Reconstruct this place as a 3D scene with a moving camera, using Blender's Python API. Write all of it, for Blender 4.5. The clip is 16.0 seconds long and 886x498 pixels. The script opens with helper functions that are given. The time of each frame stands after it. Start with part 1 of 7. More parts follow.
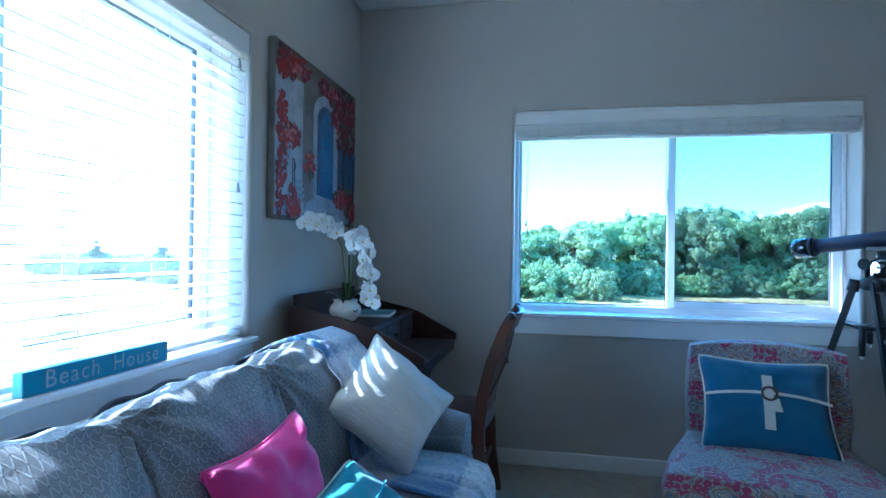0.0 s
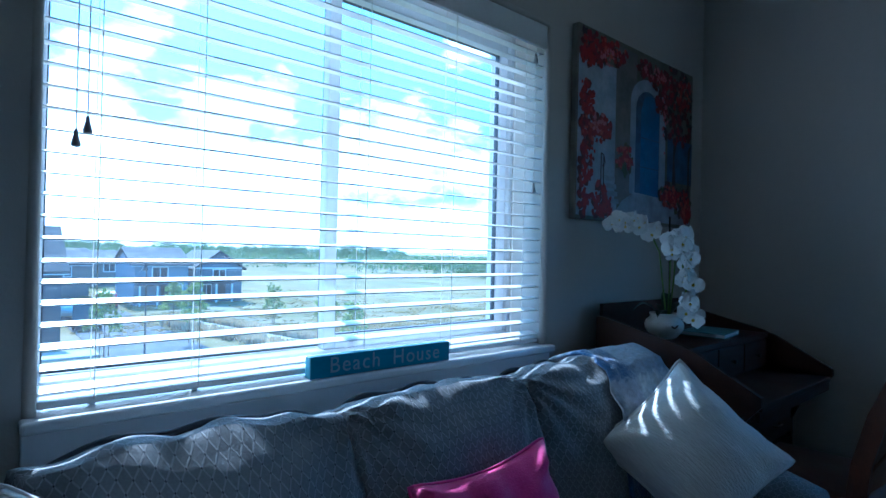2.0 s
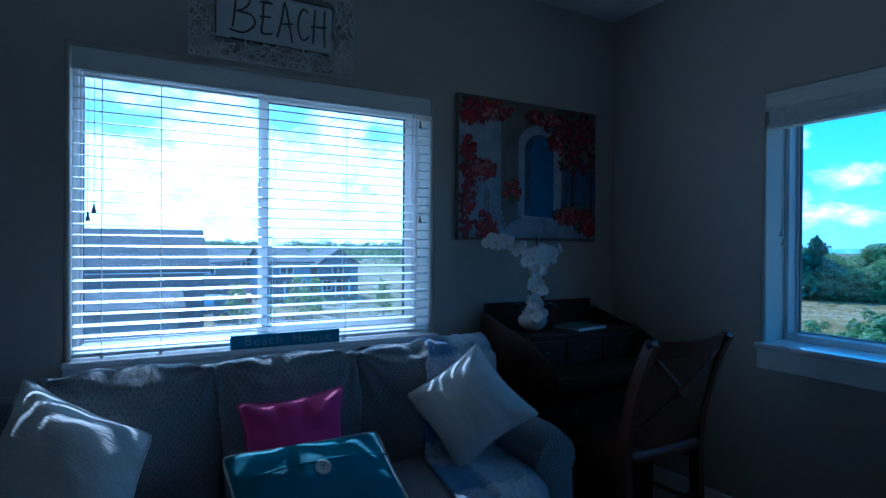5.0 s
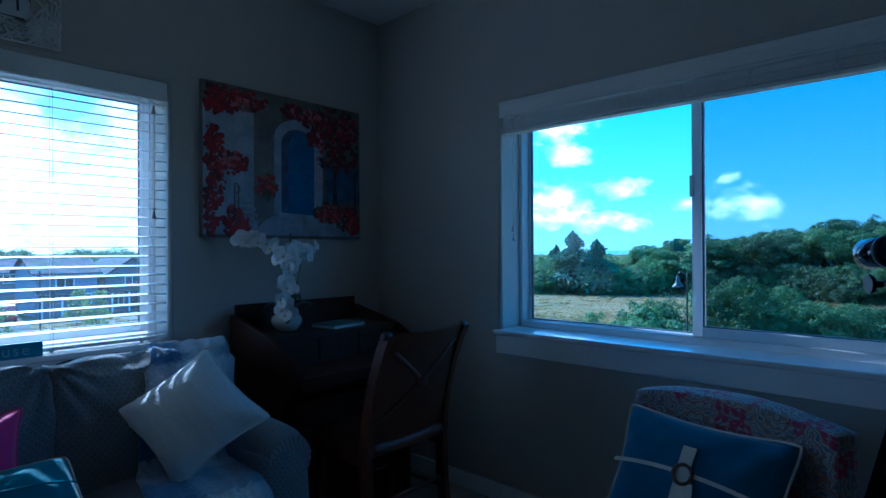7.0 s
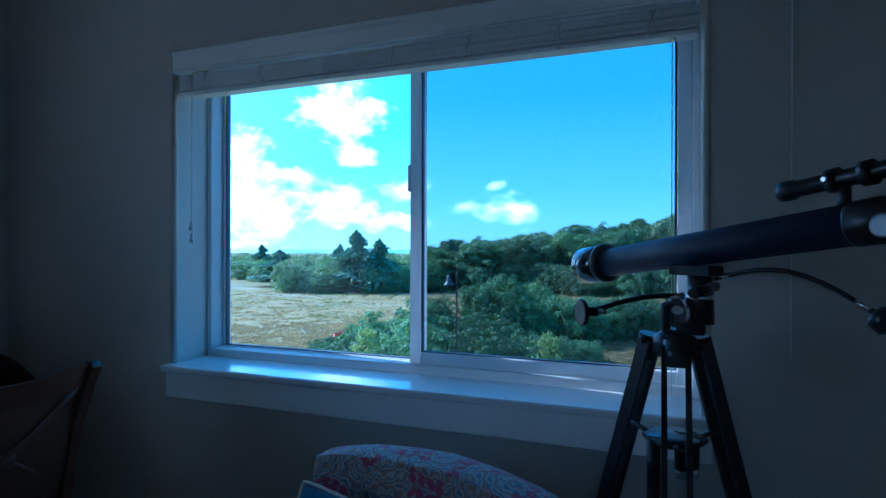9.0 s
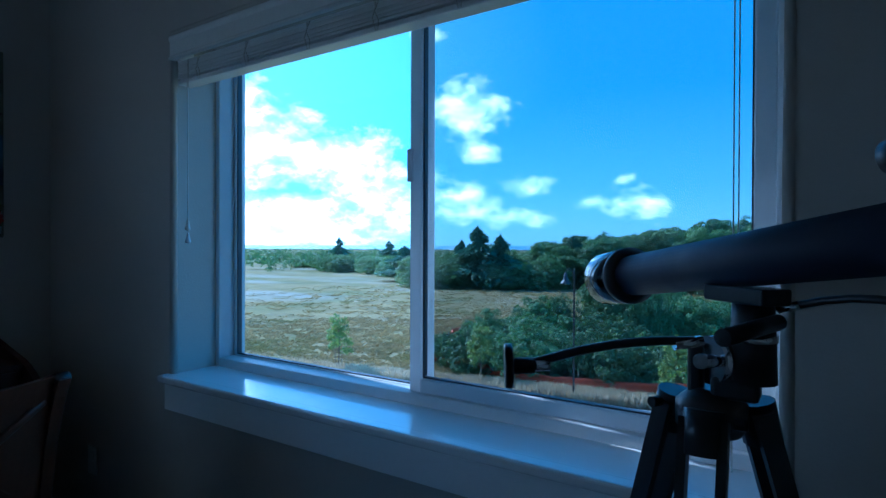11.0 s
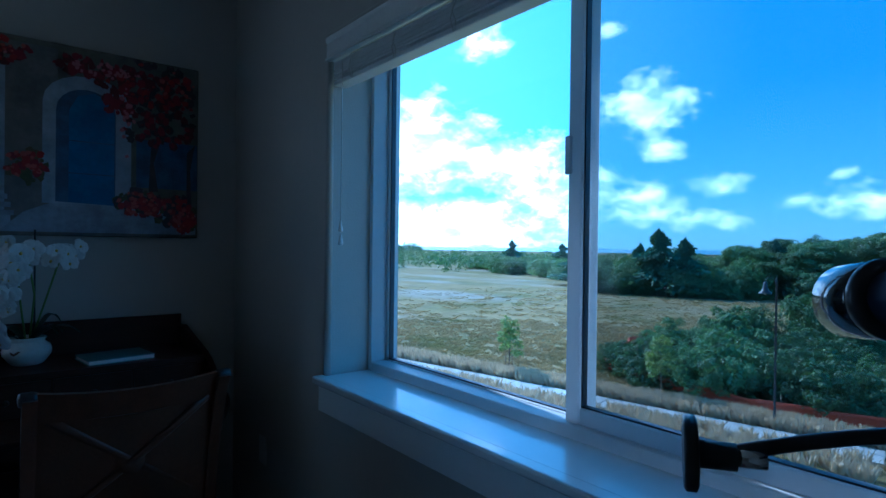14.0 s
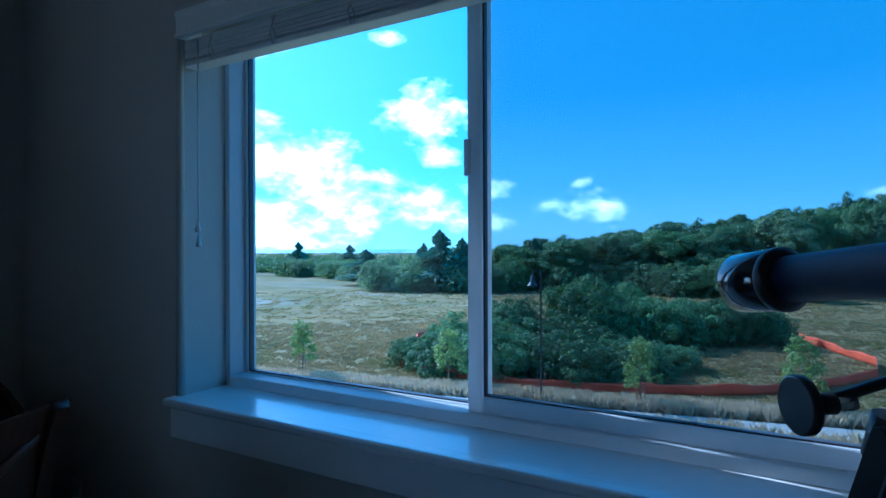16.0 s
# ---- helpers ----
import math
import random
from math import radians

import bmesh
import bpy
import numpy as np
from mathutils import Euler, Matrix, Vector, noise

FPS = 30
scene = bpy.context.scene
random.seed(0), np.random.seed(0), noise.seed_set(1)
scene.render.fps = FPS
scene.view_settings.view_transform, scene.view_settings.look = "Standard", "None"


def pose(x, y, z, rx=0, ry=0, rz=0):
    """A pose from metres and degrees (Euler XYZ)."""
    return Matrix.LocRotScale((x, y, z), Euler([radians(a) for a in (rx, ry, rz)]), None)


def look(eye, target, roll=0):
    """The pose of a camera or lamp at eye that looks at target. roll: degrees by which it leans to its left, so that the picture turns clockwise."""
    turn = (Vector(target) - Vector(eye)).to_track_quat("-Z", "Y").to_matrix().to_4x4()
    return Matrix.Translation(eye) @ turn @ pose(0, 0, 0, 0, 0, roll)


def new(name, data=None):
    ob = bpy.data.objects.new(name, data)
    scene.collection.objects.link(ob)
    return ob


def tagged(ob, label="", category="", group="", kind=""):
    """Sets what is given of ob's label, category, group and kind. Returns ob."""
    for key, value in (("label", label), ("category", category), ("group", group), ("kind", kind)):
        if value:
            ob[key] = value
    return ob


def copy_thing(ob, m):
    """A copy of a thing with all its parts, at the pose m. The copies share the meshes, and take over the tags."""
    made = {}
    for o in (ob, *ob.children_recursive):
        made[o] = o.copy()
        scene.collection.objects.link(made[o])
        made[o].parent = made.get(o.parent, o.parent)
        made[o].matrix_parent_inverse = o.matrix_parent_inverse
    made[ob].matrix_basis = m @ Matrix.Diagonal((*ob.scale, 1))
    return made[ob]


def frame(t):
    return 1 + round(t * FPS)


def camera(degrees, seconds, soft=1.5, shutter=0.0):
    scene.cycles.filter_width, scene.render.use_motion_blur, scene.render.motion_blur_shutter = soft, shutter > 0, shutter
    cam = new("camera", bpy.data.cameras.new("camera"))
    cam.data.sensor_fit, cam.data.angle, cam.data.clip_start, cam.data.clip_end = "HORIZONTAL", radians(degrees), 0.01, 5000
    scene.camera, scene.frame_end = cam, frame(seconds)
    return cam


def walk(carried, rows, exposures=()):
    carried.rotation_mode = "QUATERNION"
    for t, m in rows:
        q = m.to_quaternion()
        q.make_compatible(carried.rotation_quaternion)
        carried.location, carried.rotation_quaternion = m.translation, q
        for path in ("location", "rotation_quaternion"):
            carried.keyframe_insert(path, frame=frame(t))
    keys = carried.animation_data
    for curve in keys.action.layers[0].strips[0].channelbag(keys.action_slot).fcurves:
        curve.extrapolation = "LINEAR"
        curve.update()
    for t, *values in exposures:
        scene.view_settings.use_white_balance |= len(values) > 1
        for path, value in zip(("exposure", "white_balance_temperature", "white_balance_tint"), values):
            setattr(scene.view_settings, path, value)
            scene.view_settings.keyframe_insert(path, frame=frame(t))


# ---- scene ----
cam = camera(77.0, 16.0)
PATH = [
    (0, (1.187, -3.300, 1.230), (0.800, -1.338, 1.244), 0.8),
    (0.5, (1.176, -3.19, 1.222), (0.543, -1.294, 1.244), 0.8),
    (1, (1.279, -3.11, 1.243), (0.362, -1.333, 1.25), 1.3),
    (1.5, (1.378, -3.026, 1.237), (0.087, -1.499, 1.251), 1.1),
    (2, (1.33, -2.948, 1.228), (-0.179, -1.636, 1.238), 1.3),
    (2.5, (1.372, -2.872, 1.227), (-0.232, -1.678, 1.237), 1.3),
    (3, (1.559, -2.814, 1.254), (-0.15, -1.774, 1.246), 1.4),
    (5.5, (2.624, -2.593, 1.344), (0.879, -1.615, 1.33), 0.4),
    (6, (2.64, -2.561, 1.343), (1.079, -1.311, 1.339), 0.1),
    (6.5, (2.662, -2.504, 1.33), (1.247, -1.09, 1.323), -0.3),
    (7, (2.692, -2.338, 1.299), (1.341, -0.863, 1.305), -0.3),
    (7.5, (2.577, -2.212, 1.314), (1.395, -0.598, 1.316), -0.2),
    (8, (2.578, -1.991, 1.325), (1.658, -0.215, 1.327), 0.1),
    (8.5, (2.608, -1.788, 1.325), (1.917, 0.089, 1.327), 0.2),
    (11, (2.821, -1.108, 1.345), (1.72, 0.562, 1.331), 0.2),
    (11.5, (2.783, -1.02, 1.352), (1.536, 0.543, 1.337), 0.6),
    (12, (2.773, -0.948, 1.346), (1.411, 0.516, 1.33), 0.6),
    (12.5, (2.765, -0.917, 1.35), (1.284, 0.427, 1.331), 0.8),
    (13, (2.733, -0.913, 1.358), (1.175, 0.341, 1.341), 0.7),
    (13.5, (2.737, -0.902, 1.356), (1.166, 0.337, 1.34), 0.8),
    (14, (2.724, -0.911, 1.348), (1.169, 0.347, 1.338), 0.7),
    (14.5, (2.692, -0.964, 1.354), (1.327, 0.497, 1.346), 0.7),
    (15, (2.675, -1.05, 1.335), (1.62, 0.649, 1.352), 0.6),
    (15.5, (2.597, -1.115, 1.335), (1.683, 0.664, 1.336), 0.1),
    (16, (2.5, -1.095, 1.341), (1.52, 0.649, 1.339), -0.2),
]
walk(cam, [(t, look(eye, target, roll)) for t, eye, target, roll in PATH],
     [(0.0, 3.42, 4450, 6), (0.5, 2.9, 4450, 6), (1.5, 1.98, 4350, 5), (3.0, 1.22, 4100, 4), (5.5, 0.98, 3950, 5), (7.5, 1.17, 4000, 4), (8.5, 1.5, 4150, 5), (11.0, 1.02, 4100, 4), (16.0, 0.88, 4100, 4)])


# ---------------------------------------------------------------- world, sun
SUN_ELEV, SUN_AZ = radians(39.5), radians(6)   # azimuth from -x towards +y
world = bpy.data.worlds.new("sky")
scene.world = world
world.use_nodes = True
wt = world.node_tree
wt.nodes.clear()


def nd(tree, kind, **kw):
    n = tree.nodes.new(kind)
    for k, v in kw.items():
        n.inputs[k.replace("_", " ")].default_value = v
    return n


def math_node(tree, op, a, b=None, clamp=False):
    n = tree.nodes.new("ShaderNodeMath")
    n.operation, n.use_clamp = op, clamp
    for i, v in enumerate((a, b)):
        if v is None:
            continue
        if isinstance(v, (int, float)):
            n.inputs[i].default_value = v
        else:
            tree.links.new(v, n.inputs[i])
    return n.outputs[0]


def ramp(tree, fac, stops):
    n = tree.nodes.new("ShaderNodeValToRGB")
    el = n.color_ramp.elements
    while len(el) < len(stops):
        el.new(0.5)
    for e, (p, c) in zip(el, stops):
        e.position, e.color = p, (c if len(c) == 4 else (*c, 1))
    tree.links.new(fac, n.inputs[0])
    return n.outputs[0]


def mix(tree, fac, a, b, kind="MIX"):
    n = tree.nodes.new("ShaderNodeMix")
    n.data_type, n.blend_type = "RGBA", kind
    for i, v in ((0, fac), (6, a), (7, b)):
        if isinstance(v, (int, float)):
            n.inputs[i].default_value = v
        elif isinstance(v, tuple):
            n.inputs[i].default_value = (*v, 1)
        else:
            tree.links.new(v, n.inputs[i])
    return n.outputs[2]


CUMULUS = [(31.0, 13.9, 3.4, 2.1, 1.0), (29.6, 9.9, 2.4, 1.0, 0.85), (53.9, 10.3, 5.4, 3.2, 1.3), (44.7, 8.9, 4.4, 2.1, 1.2), (50.0, 2.4, 9.0, 2.1, 1.3),
           (40.0, 5.3, 3.6, 1.9, 1.2), (34.8, 7.2, 2.6, 1.2, 0.8), (31.2, 5.3, 3.9, 1.3, 0.72), (25.0, 6.2, 2.6, 1.2, 0.8), (32.2, 3.4, 5.0, 1.2, 0.62),
           (18.4, 4.5, 1.9, 1.0, 0.75), (14.2, 4.6, 3.4, 1.5, 0.72), (34.7, 20.7, 1.9, 0.7, 0.6), (47.2, 20.3, 2.8, 1.7, 0.8), (26.5, 2.9, 5.0, 1.0, 0.6), (15.5, 6.6, 1.4, 0.8, 0.4)]


def build_sky():
    L = wt.links.new
    sky = wt.nodes.new("ShaderNodeTexSky")
    sky.sky_type, sky.sun_disc = "NISHITA", False
    sky.sun_elevation, sky.sun_rotation = SUN_ELEV, radians(-90) + SUN_AZ
    sky.air_density, sky.dust_density, sky.ozone_density = 1.0, 0.9, 2.2
    co = wt.nodes.new("ShaderNodeTexCoord")
    sep = wt.nodes.new("ShaderNodeSeparateXYZ")
    L(co.outputs["Generated"], sep.inputs[0])
    z = sep.outputs[2]
    m = lambda op, u, v=None, clamp=False: math_node(wt, op, u, v, clamp)
    # ragged noise in the direction, stretched so that the clouds lie flat near the horizon
    mp = wt.nodes.new("ShaderNodeMapping")
    mp.inputs["Scale"].default_value = (1.0, 1.0, 1.7)
    mp.inputs["Location"].default_value = (0.35, 0.1, 0.0)
    L(co.outputs["Generated"], mp.inputs[0])
    n1 = nd(wt, "ShaderNodeTexNoise", Scale=5.2, Detail=10.0, Roughness=0.56, Distortion=0.1)
    n2 = nd(wt, "ShaderNodeTexNoise", Scale=17.0, Detail=9.0, Roughness=0.60, Distortion=0.15)
    L(mp.outputs[0], n1.inputs["Vector"])
    L(mp.outputs[0], n2.inputs["Vector"])
    # bearing from north towards west, and height, in degrees
    az = m("MULTIPLY", m("ARCTAN2", m("MULTIPLY", sep.outputs[0], -1.0), sep.outputs[1]), 57.2958)
    el = m("MULTIPLY", m("ARCSINE", z), 57.2958)
    # the cumulus that hang over the field: bearing, height, half width, half height, thickness
    heaps = None
    for a0, e0, w0, h0, thick in CUMULUS:
        u = m("DIVIDE", m("SUBTRACT", az, a0), w0 * 1.25)
        v = m("DIVIDE", m("SUBTRACT", el, e0 - h0 * 0.2), h0 * 1.3)
        f = m("SUBTRACT", thick, m("SQRT", m("ADD", m("MULTIPLY", u, u), m("MULTIPLY", v, v))))
        heaps = f if heaps is None else m("MAXIMUM", heaps, f)
    heaps = m("ADD", m("MULTIPLY", m("MAXIMUM", heaps, -1.0), 0.50), m("MULTIPLY", m("SUBTRACT", n2.outputs[0], 0.5), 1.20))
    heap = ramp(wt, m("ADD", heaps, 0.5), [(0.44, (0, 0, 0)), (0.62, (0.35, 0.35, 0.35)), (0.88, (1, 1, 1))])
    # broken cloud everywhere else, denser low in the sky and towards the sun's side
    low = m("MULTIPLY", m("SUBTRACT", 0.19, z), 1.1)
    side = m("MULTIPLY", sep.outputs[0], -0.21)
    north = m("MULTIPLY", ramp(wt, m("DIVIDE", m("ABSOLUTE", m("SUBTRACT", az, 27.0)), 90.0), [(0.30, (1, 1, 1)), (0.42, (0, 0, 0))]), 0.30)
    dens = m("SUBTRACT", m("ADD", m("ADD", n1.outputs[0], low), side), north)
    cloud = m("MAXIMUM", ramp(wt, dens, [(0.585, (0, 0, 0)), (0.72, (1, 1, 1))]), heap)
    tint = mix(wt, 1.0, sky.outputs[0], (0.47, 0.86, 1.25), "MULTIPLY")
    tint = mix(wt, 0.68, tint, (0.80, 2.32, 3.55))
    puff = mix(wt, 1.0, (11.0, 12.0, 12.6), ramp(wt, n2.outputs[0], [(0.40, (0.58, 0.68, 0.80)), (0.60, (1.08, 1.06, 1.03))]), "MULTIPLY")
    haze = ramp(wt, z, [(0.0, (0.36, 0.36, 0.36)), (0.10, (0.14, 0.14, 0.14)), (0.26, (0, 0, 0))])
    sunward = m("SUBTRACT", m("MULTIPLY", sep.outputs[0], -0.62), 0.22, True)
    haze = m("MAXIMUM", haze, sunward)
    col = mix(wt, cloud, mix(wt, haze, tint, (4.4, 6.6, 8.2)), puff)
    bg = nd(wt, "ShaderNodeBackground", Strength=0.15)
    L(col, bg.inputs[0])
    out = wt.nodes.new("ShaderNodeOutputWorld")
    L(bg.outputs[0], out.inputs[0])


build_sky()
sun = new("sun", bpy.data.lights.new("sun", "SUN"))
sun.data.energy, sun.data.angle, sun.data.color = 3.6, radians(0.55), (1.0, 0.95, 0.87)
sun_dir = Vector((-math.cos(SUN_ELEV) * math.cos(SUN_AZ), math.cos(SUN_ELEV) * math.sin(SUN_AZ), math.sin(SUN_ELEV)))
sun.matrix_world = look(sun_dir * 60, (0, 0, 0))


# ---------------------------------------------------------------- materials
def material(name, color, rough=0.6, metal=0.0, vary=0.12, scale=8.0, fine=90.0, bump=0.0, bump_scale=60.0, random_tint=0.0,
             coat=0.0, sheen=0.0, second=None, second_at=(0.5, 0.6), second_scale=3.0, stretch=(1, 1, 1), trans=0.0, spec=0.5, leaf=0.0, glow=(1.25, 1.35, 0.7)):
    """Principled surface with variation at two scales, an optional second colour in patches, and fine relief."""
    m = bpy.data.materials.new(name)
    m.use_nodes = True
    t = m.node_tree
    L = t.links.new
    b = t.nodes["Principled BSDF"]
    co = t.nodes.new("ShaderNodeTexCoord")
    mp = t.nodes.new("ShaderNodeMapping")
    mp.inputs["Scale"].default_value = stretch
    L(co.outputs["Object"], mp.inputs[0])
    n1 = nd(t, "ShaderNodeTexNoise", Scale=scale, Detail=4.0)
    n2 = nd(t, "ShaderNodeTexNoise", Scale=fine, Detail=3.0)
    L(mp.outputs[0], n1.inputs["Vector"])
    L(mp.outputs[0], n2.inputs["Vector"])
    base = color
    if second:
        n3 = nd(t, "ShaderNodeTexNoise", Scale=second_scale, Detail=6.0, Roughness=0.6)
        L(mp.outputs[0], n3.inputs["Vector"])
        base = mix(t, ramp(t, n3.outputs[0], [(second_at[0], (0, 0, 0)), (second_at[1], (1, 1, 1))]), color, second)
    both = math_node(t, "ADD", math_node(t, "MULTIPLY", n1.outputs[0], 0.6), math_node(t, "MULTIPLY", n2.outputs[0], 0.4))
    lo, hi = 1 - vary, 1 + vary
    col = mix(t, 1.0, base, ramp(t, both, [(0.3, (lo, lo, lo)), (0.7, (hi, hi, hi))]), "MULTIPLY")
    if random_tint:
        info = t.nodes.new("ShaderNodeObjectInfo")
        a, c = 1 - random_tint, 1 + random_tint
        col = mix(t, 1.0, col, ramp(t, info.outputs["Random"], [(0, (a, a, a)), (1, (c, c, c))]), "MULTIPLY")
    L(col, b.inputs["Base Color"])
    L(ramp(t, n1.outputs[0], [(0.3, (rough * 0.85,) * 3), (0.7, (min(1, rough * 1.12),) * 3)]), b.inputs["Roughness"])
    b.inputs["Metallic"].default_value = metal
    b.inputs["Coat Weight"].default_value = coat
    b.inputs["Sheen Weight"].default_value = sheen
    b.inputs["Specular IOR Level"].default_value = spec
    if trans:
        b.inputs["Subsurface Weight"].default_value = trans
        b.inputs["Subsurface Radius"].default_value = (0.02, 0.02, 0.02)
    if leaf:
        tl = t.nodes.new("ShaderNodeBsdfTranslucent")
        L(mix(t, 1.0, col, glow, "MULTIPLY"), tl.inputs[0])
        ms = t.nodes.new("ShaderNodeMixShader")
        ms.inputs[0].default_value = leaf
        L(b.outputs[0], ms.inputs[1])
        L(tl.outputs[0], ms.inputs[2])
        L(ms.outputs[0], t.nodes["Material Output"].inputs[0])
    if bump:
        n4 = nd(t, "ShaderNodeTexNoise", Scale=bump_scale, Detail=4.0)
        L(mp.outputs[0], n4.inputs["Vector"])
        bp = nd(t, "ShaderNodeBump", Strength=bump, Distance=0.004)
        L(n4.outputs[0], bp.inputs["Height"])
        L(bp.outputs[0], b.inputs["Normal"])
    return m


def glass_material(name, tint, glare=0.0):
    m = bpy.data.materials.new(name)
    m.use_nodes = True
    t = m.node_tree
    t.nodes.clear()
    tr = nd(t, "ShaderNodeBsdfTransparent", Color=(*tint, 1))
    gl = nd(t, "ShaderNodeBsdfGlossy", Roughness=0.01)
    lw = t.nodes.new("ShaderNodeLayerWeight")
    grazing = math_node(t, "ADD", math_node(t, "MULTIPLY", math_node(t, "POWER", lw.outputs["Facing"], 5.0), 0.9), 0.02)
    mx = t.nodes.new("ShaderNodeMixShader")
    out = t.nodes.new("ShaderNodeOutputMaterial")
    t.links.new(grazing, mx.inputs[0])
    t.links.new(tr.outputs[0], mx.inputs[1])
    t.links.new(gl.outputs[0], mx.inputs[2])
    last = mx.outputs[0]
    if glare:      # lens glare imitated by an added pale layer that scatters the sun
        glare_bsdf = nd(t, "ShaderNodeBsdfTranslucent", Color=(0.85, 0.87, 0.88, 1))
        nz = nd(t, "ShaderNodeTexNoise", Scale=6.0, Detail=5.0)
        co = t.nodes.new("ShaderNodeTexCoord")
        t.links.new(co.outputs["Object"], nz.inputs["Vector"])
        dm = t.nodes.new("ShaderNodeMixShader")
        t.links.new(math_node(t, "MULTIPLY", nz.outputs[0], 2 * glare), dm.inputs[0])
        t.links.new(last, dm.inputs[1])
        t.links.new(glare_bsdf.outputs[0], dm.inputs[2])
        last = dm.outputs[0]
    t.links.new(last, out.inputs[0])
    return m


def screen_material(name):
    """Insect screen: fine dark mesh, seen as a veil."""
    m = bpy.data.materials.new(name)
    m.use_nodes = True
    t = m.node_tree
    t.nodes.clear()
    tr = t.nodes.new("ShaderNodeBsdfTransparent")
    df = nd(t, "ShaderNodeBsdfDiffuse", Color=(0.02, 0.025, 0.03, 1))
    mx = t.nodes.new("ShaderNodeMixShader")
    out = t.nodes.new("ShaderNodeOutputMaterial")
    mx.inputs[0].default_value = 0.29
    t.links.new(tr.outputs[0], mx.inputs[1])
    t.links.new(df.outputs[0], mx.inputs[2])
    t.links.new(mx.outputs[0], out.inputs[0])
    return m


M_WALL = material("wall_paint", (0.50, 0.47, 0.42), 0.75, vary=0.03, scale=2.0, fine=30, bump=0.18, bump_scale=140)
M_CEIL = material("ceiling_paint", (0.80, 0.78, 0.74), 0.85, vary=0.03, scale=2.0, fine=40, bump=0.35, bump_scale=120)
M_TRIM = material("white_trim_paint", (0.86, 0.86, 0.85), 0.38, vary=0.03, scale=5, fine=60, bump=0.04, bump_scale=40)
M_SILL = material("gloss_sill_paint", (0.80, 0.80, 0.79), 0.24, coat=0.45, vary=0.03, scale=5, fine=60, bump=0.03, bump_scale=30)
# translucency added so the sun-backed west frame glows on its room side
M_VINYL = material("white_vinyl", (0.82, 0.83, 0.84), 0.32, vary=0.03, scale=6, fine=80, leaf=0.45, glow=(1.0, 1.0, 1.0))
M_GASKET = material("dark_gasket", (0.05, 0.055, 0.07), 0.5, vary=0.1)
M_SLAT = material("white_slat", (0.86, 0.86, 0.84), 0.34, vary=0.05, scale=4, fine=70, bump=0.08, bump_scale=80, stretch=(1, 0.15, 1))
M_CORD = material("white_cord", (0.75, 0.74, 0.70), 0.7, vary=0.1, scale=300, fine=600)
M_TASSEL = material("grey_tassel", (0.30, 0.29, 0.28), 0.45, vary=0.1)
M_TASSEL_W = material("white_tassel", (0.72, 0.72, 0.70), 0.4, vary=0.06)
M_CARPET = material("carpet_loop", (0.44, 0.41, 0.35), 0.95, vary=0.25, scale=14, fine=260, bump=1.0, bump_scale=330, sheen=0.2)
M_GLASS = glass_material("window_glass", (0.985, 0.995, 0.995))
M_GLASS_GLARE = glass_material("glare_window_glass", (0.96, 0.985, 0.99), 0.018)
M_SCREEN = screen_material("insect_screen_mesh")
M_WOOD = material("dark_mahogany", (0.048, 0.019, 0.011), 0.52, spec=0.25, vary=0.35, scale=5, fine=45, bump=0.10, bump_scale=50, stretch=(1, 1, 6))
M_CHAIRWOOD = material("chestnut_wood", (0.115, 0.038, 0.016), 0.42, vary=0.35, scale=6, fine=55, bump=0.08, bump_scale=60, stretch=(5, 5, 0.8), coat=0.3)
M_DARKWOOD = material("dark_stained_knob", (0.03, 0.016, 0.012), 0.45, vary=0.2)
M_WHITEPILLOW = material("white_slub_cotton", (0.76, 0.74, 0.70), 0.9, vary=0.15, scale=9, fine=150, bump=1.0, bump_scale=95, stretch=(0.30, 2.4, 1.5), sheen=0.2)
M_PINK = material("magenta_cotton", (0.72, 0.035, 0.27), 0.75, vary=0.10, scale=8, fine=220, bump=0.35, bump_scale=260, sheen=0.2)
M_TEAL = material("teal_cotton", (0.012, 0.20, 0.27), 0.8, vary=0.12, scale=8, fine=220, bump=0.4, bump_scale=260, sheen=0.2)
M_BLUE = material("denim_blue_canvas", (0.030, 0.112, 0.20), 0.85, vary=0.12, scale=8, fine=240, bump=0.45, bump_scale=300, sheen=0.2)
M_CREAM = material("cream_piping", (0.66, 0.60, 0.50), 0.8, vary=0.1, scale=40, fine=300, bump=0.3, bump_scale=300)
M_RING = material("brown_horn", (0.10, 0.045, 0.02), 0.35, vary=0.3, coat=0.3)
M_BUTTON = material("pearl_button", (0.68, 0.66, 0.62), 0.3, vary=0.12, scale=30)
M_CERAMIC = material("cream_ceramic", (0.66, 0.62, 0.55), 0.30, vary=0.06, scale=14, coat=0.3, second=(0.50, 0.44, 0.36), second_at=(0.56, 0.7), second_scale=12)
M_PETAL = material("orchid_petal", (0.82, 0.82, 0.80), 0.55, vary=0.06, scale=20, fine=120, trans=0.15)
M_LIP = material("orchid_centre", (0.70, 0.52, 0.08), 0.5, vary=0.2)
M_STEM = material("orchid_stem", (0.14, 0.22, 0.04), 0.5, vary=0.25, scale=30)
M_STAKE = material("dark_stake", (0.02, 0.018, 0.016), 0.5)
M_OLEAF = material("orchid_leaf", (0.018, 0.045, 0.02), 0.35, vary=0.3, scale=18, coat=0.2)
M_BOOK = material("green_grey_cover", (0.13, 0.24, 0.24), 0.5, vary=0.12)
M_PAGES = material("book_pages", (0.74, 0.73, 0.70), 0.8, vary=0.12, fine=400, stretch=(1, 1, 12))
M_SIGN = material("teal_painted_wood", (0.030, 0.20, 0.30), 0.55, vary=0.18, scale=12, fine=80, bump=0.2, bump_scale=50, stretch=(1, 0.3, 2))
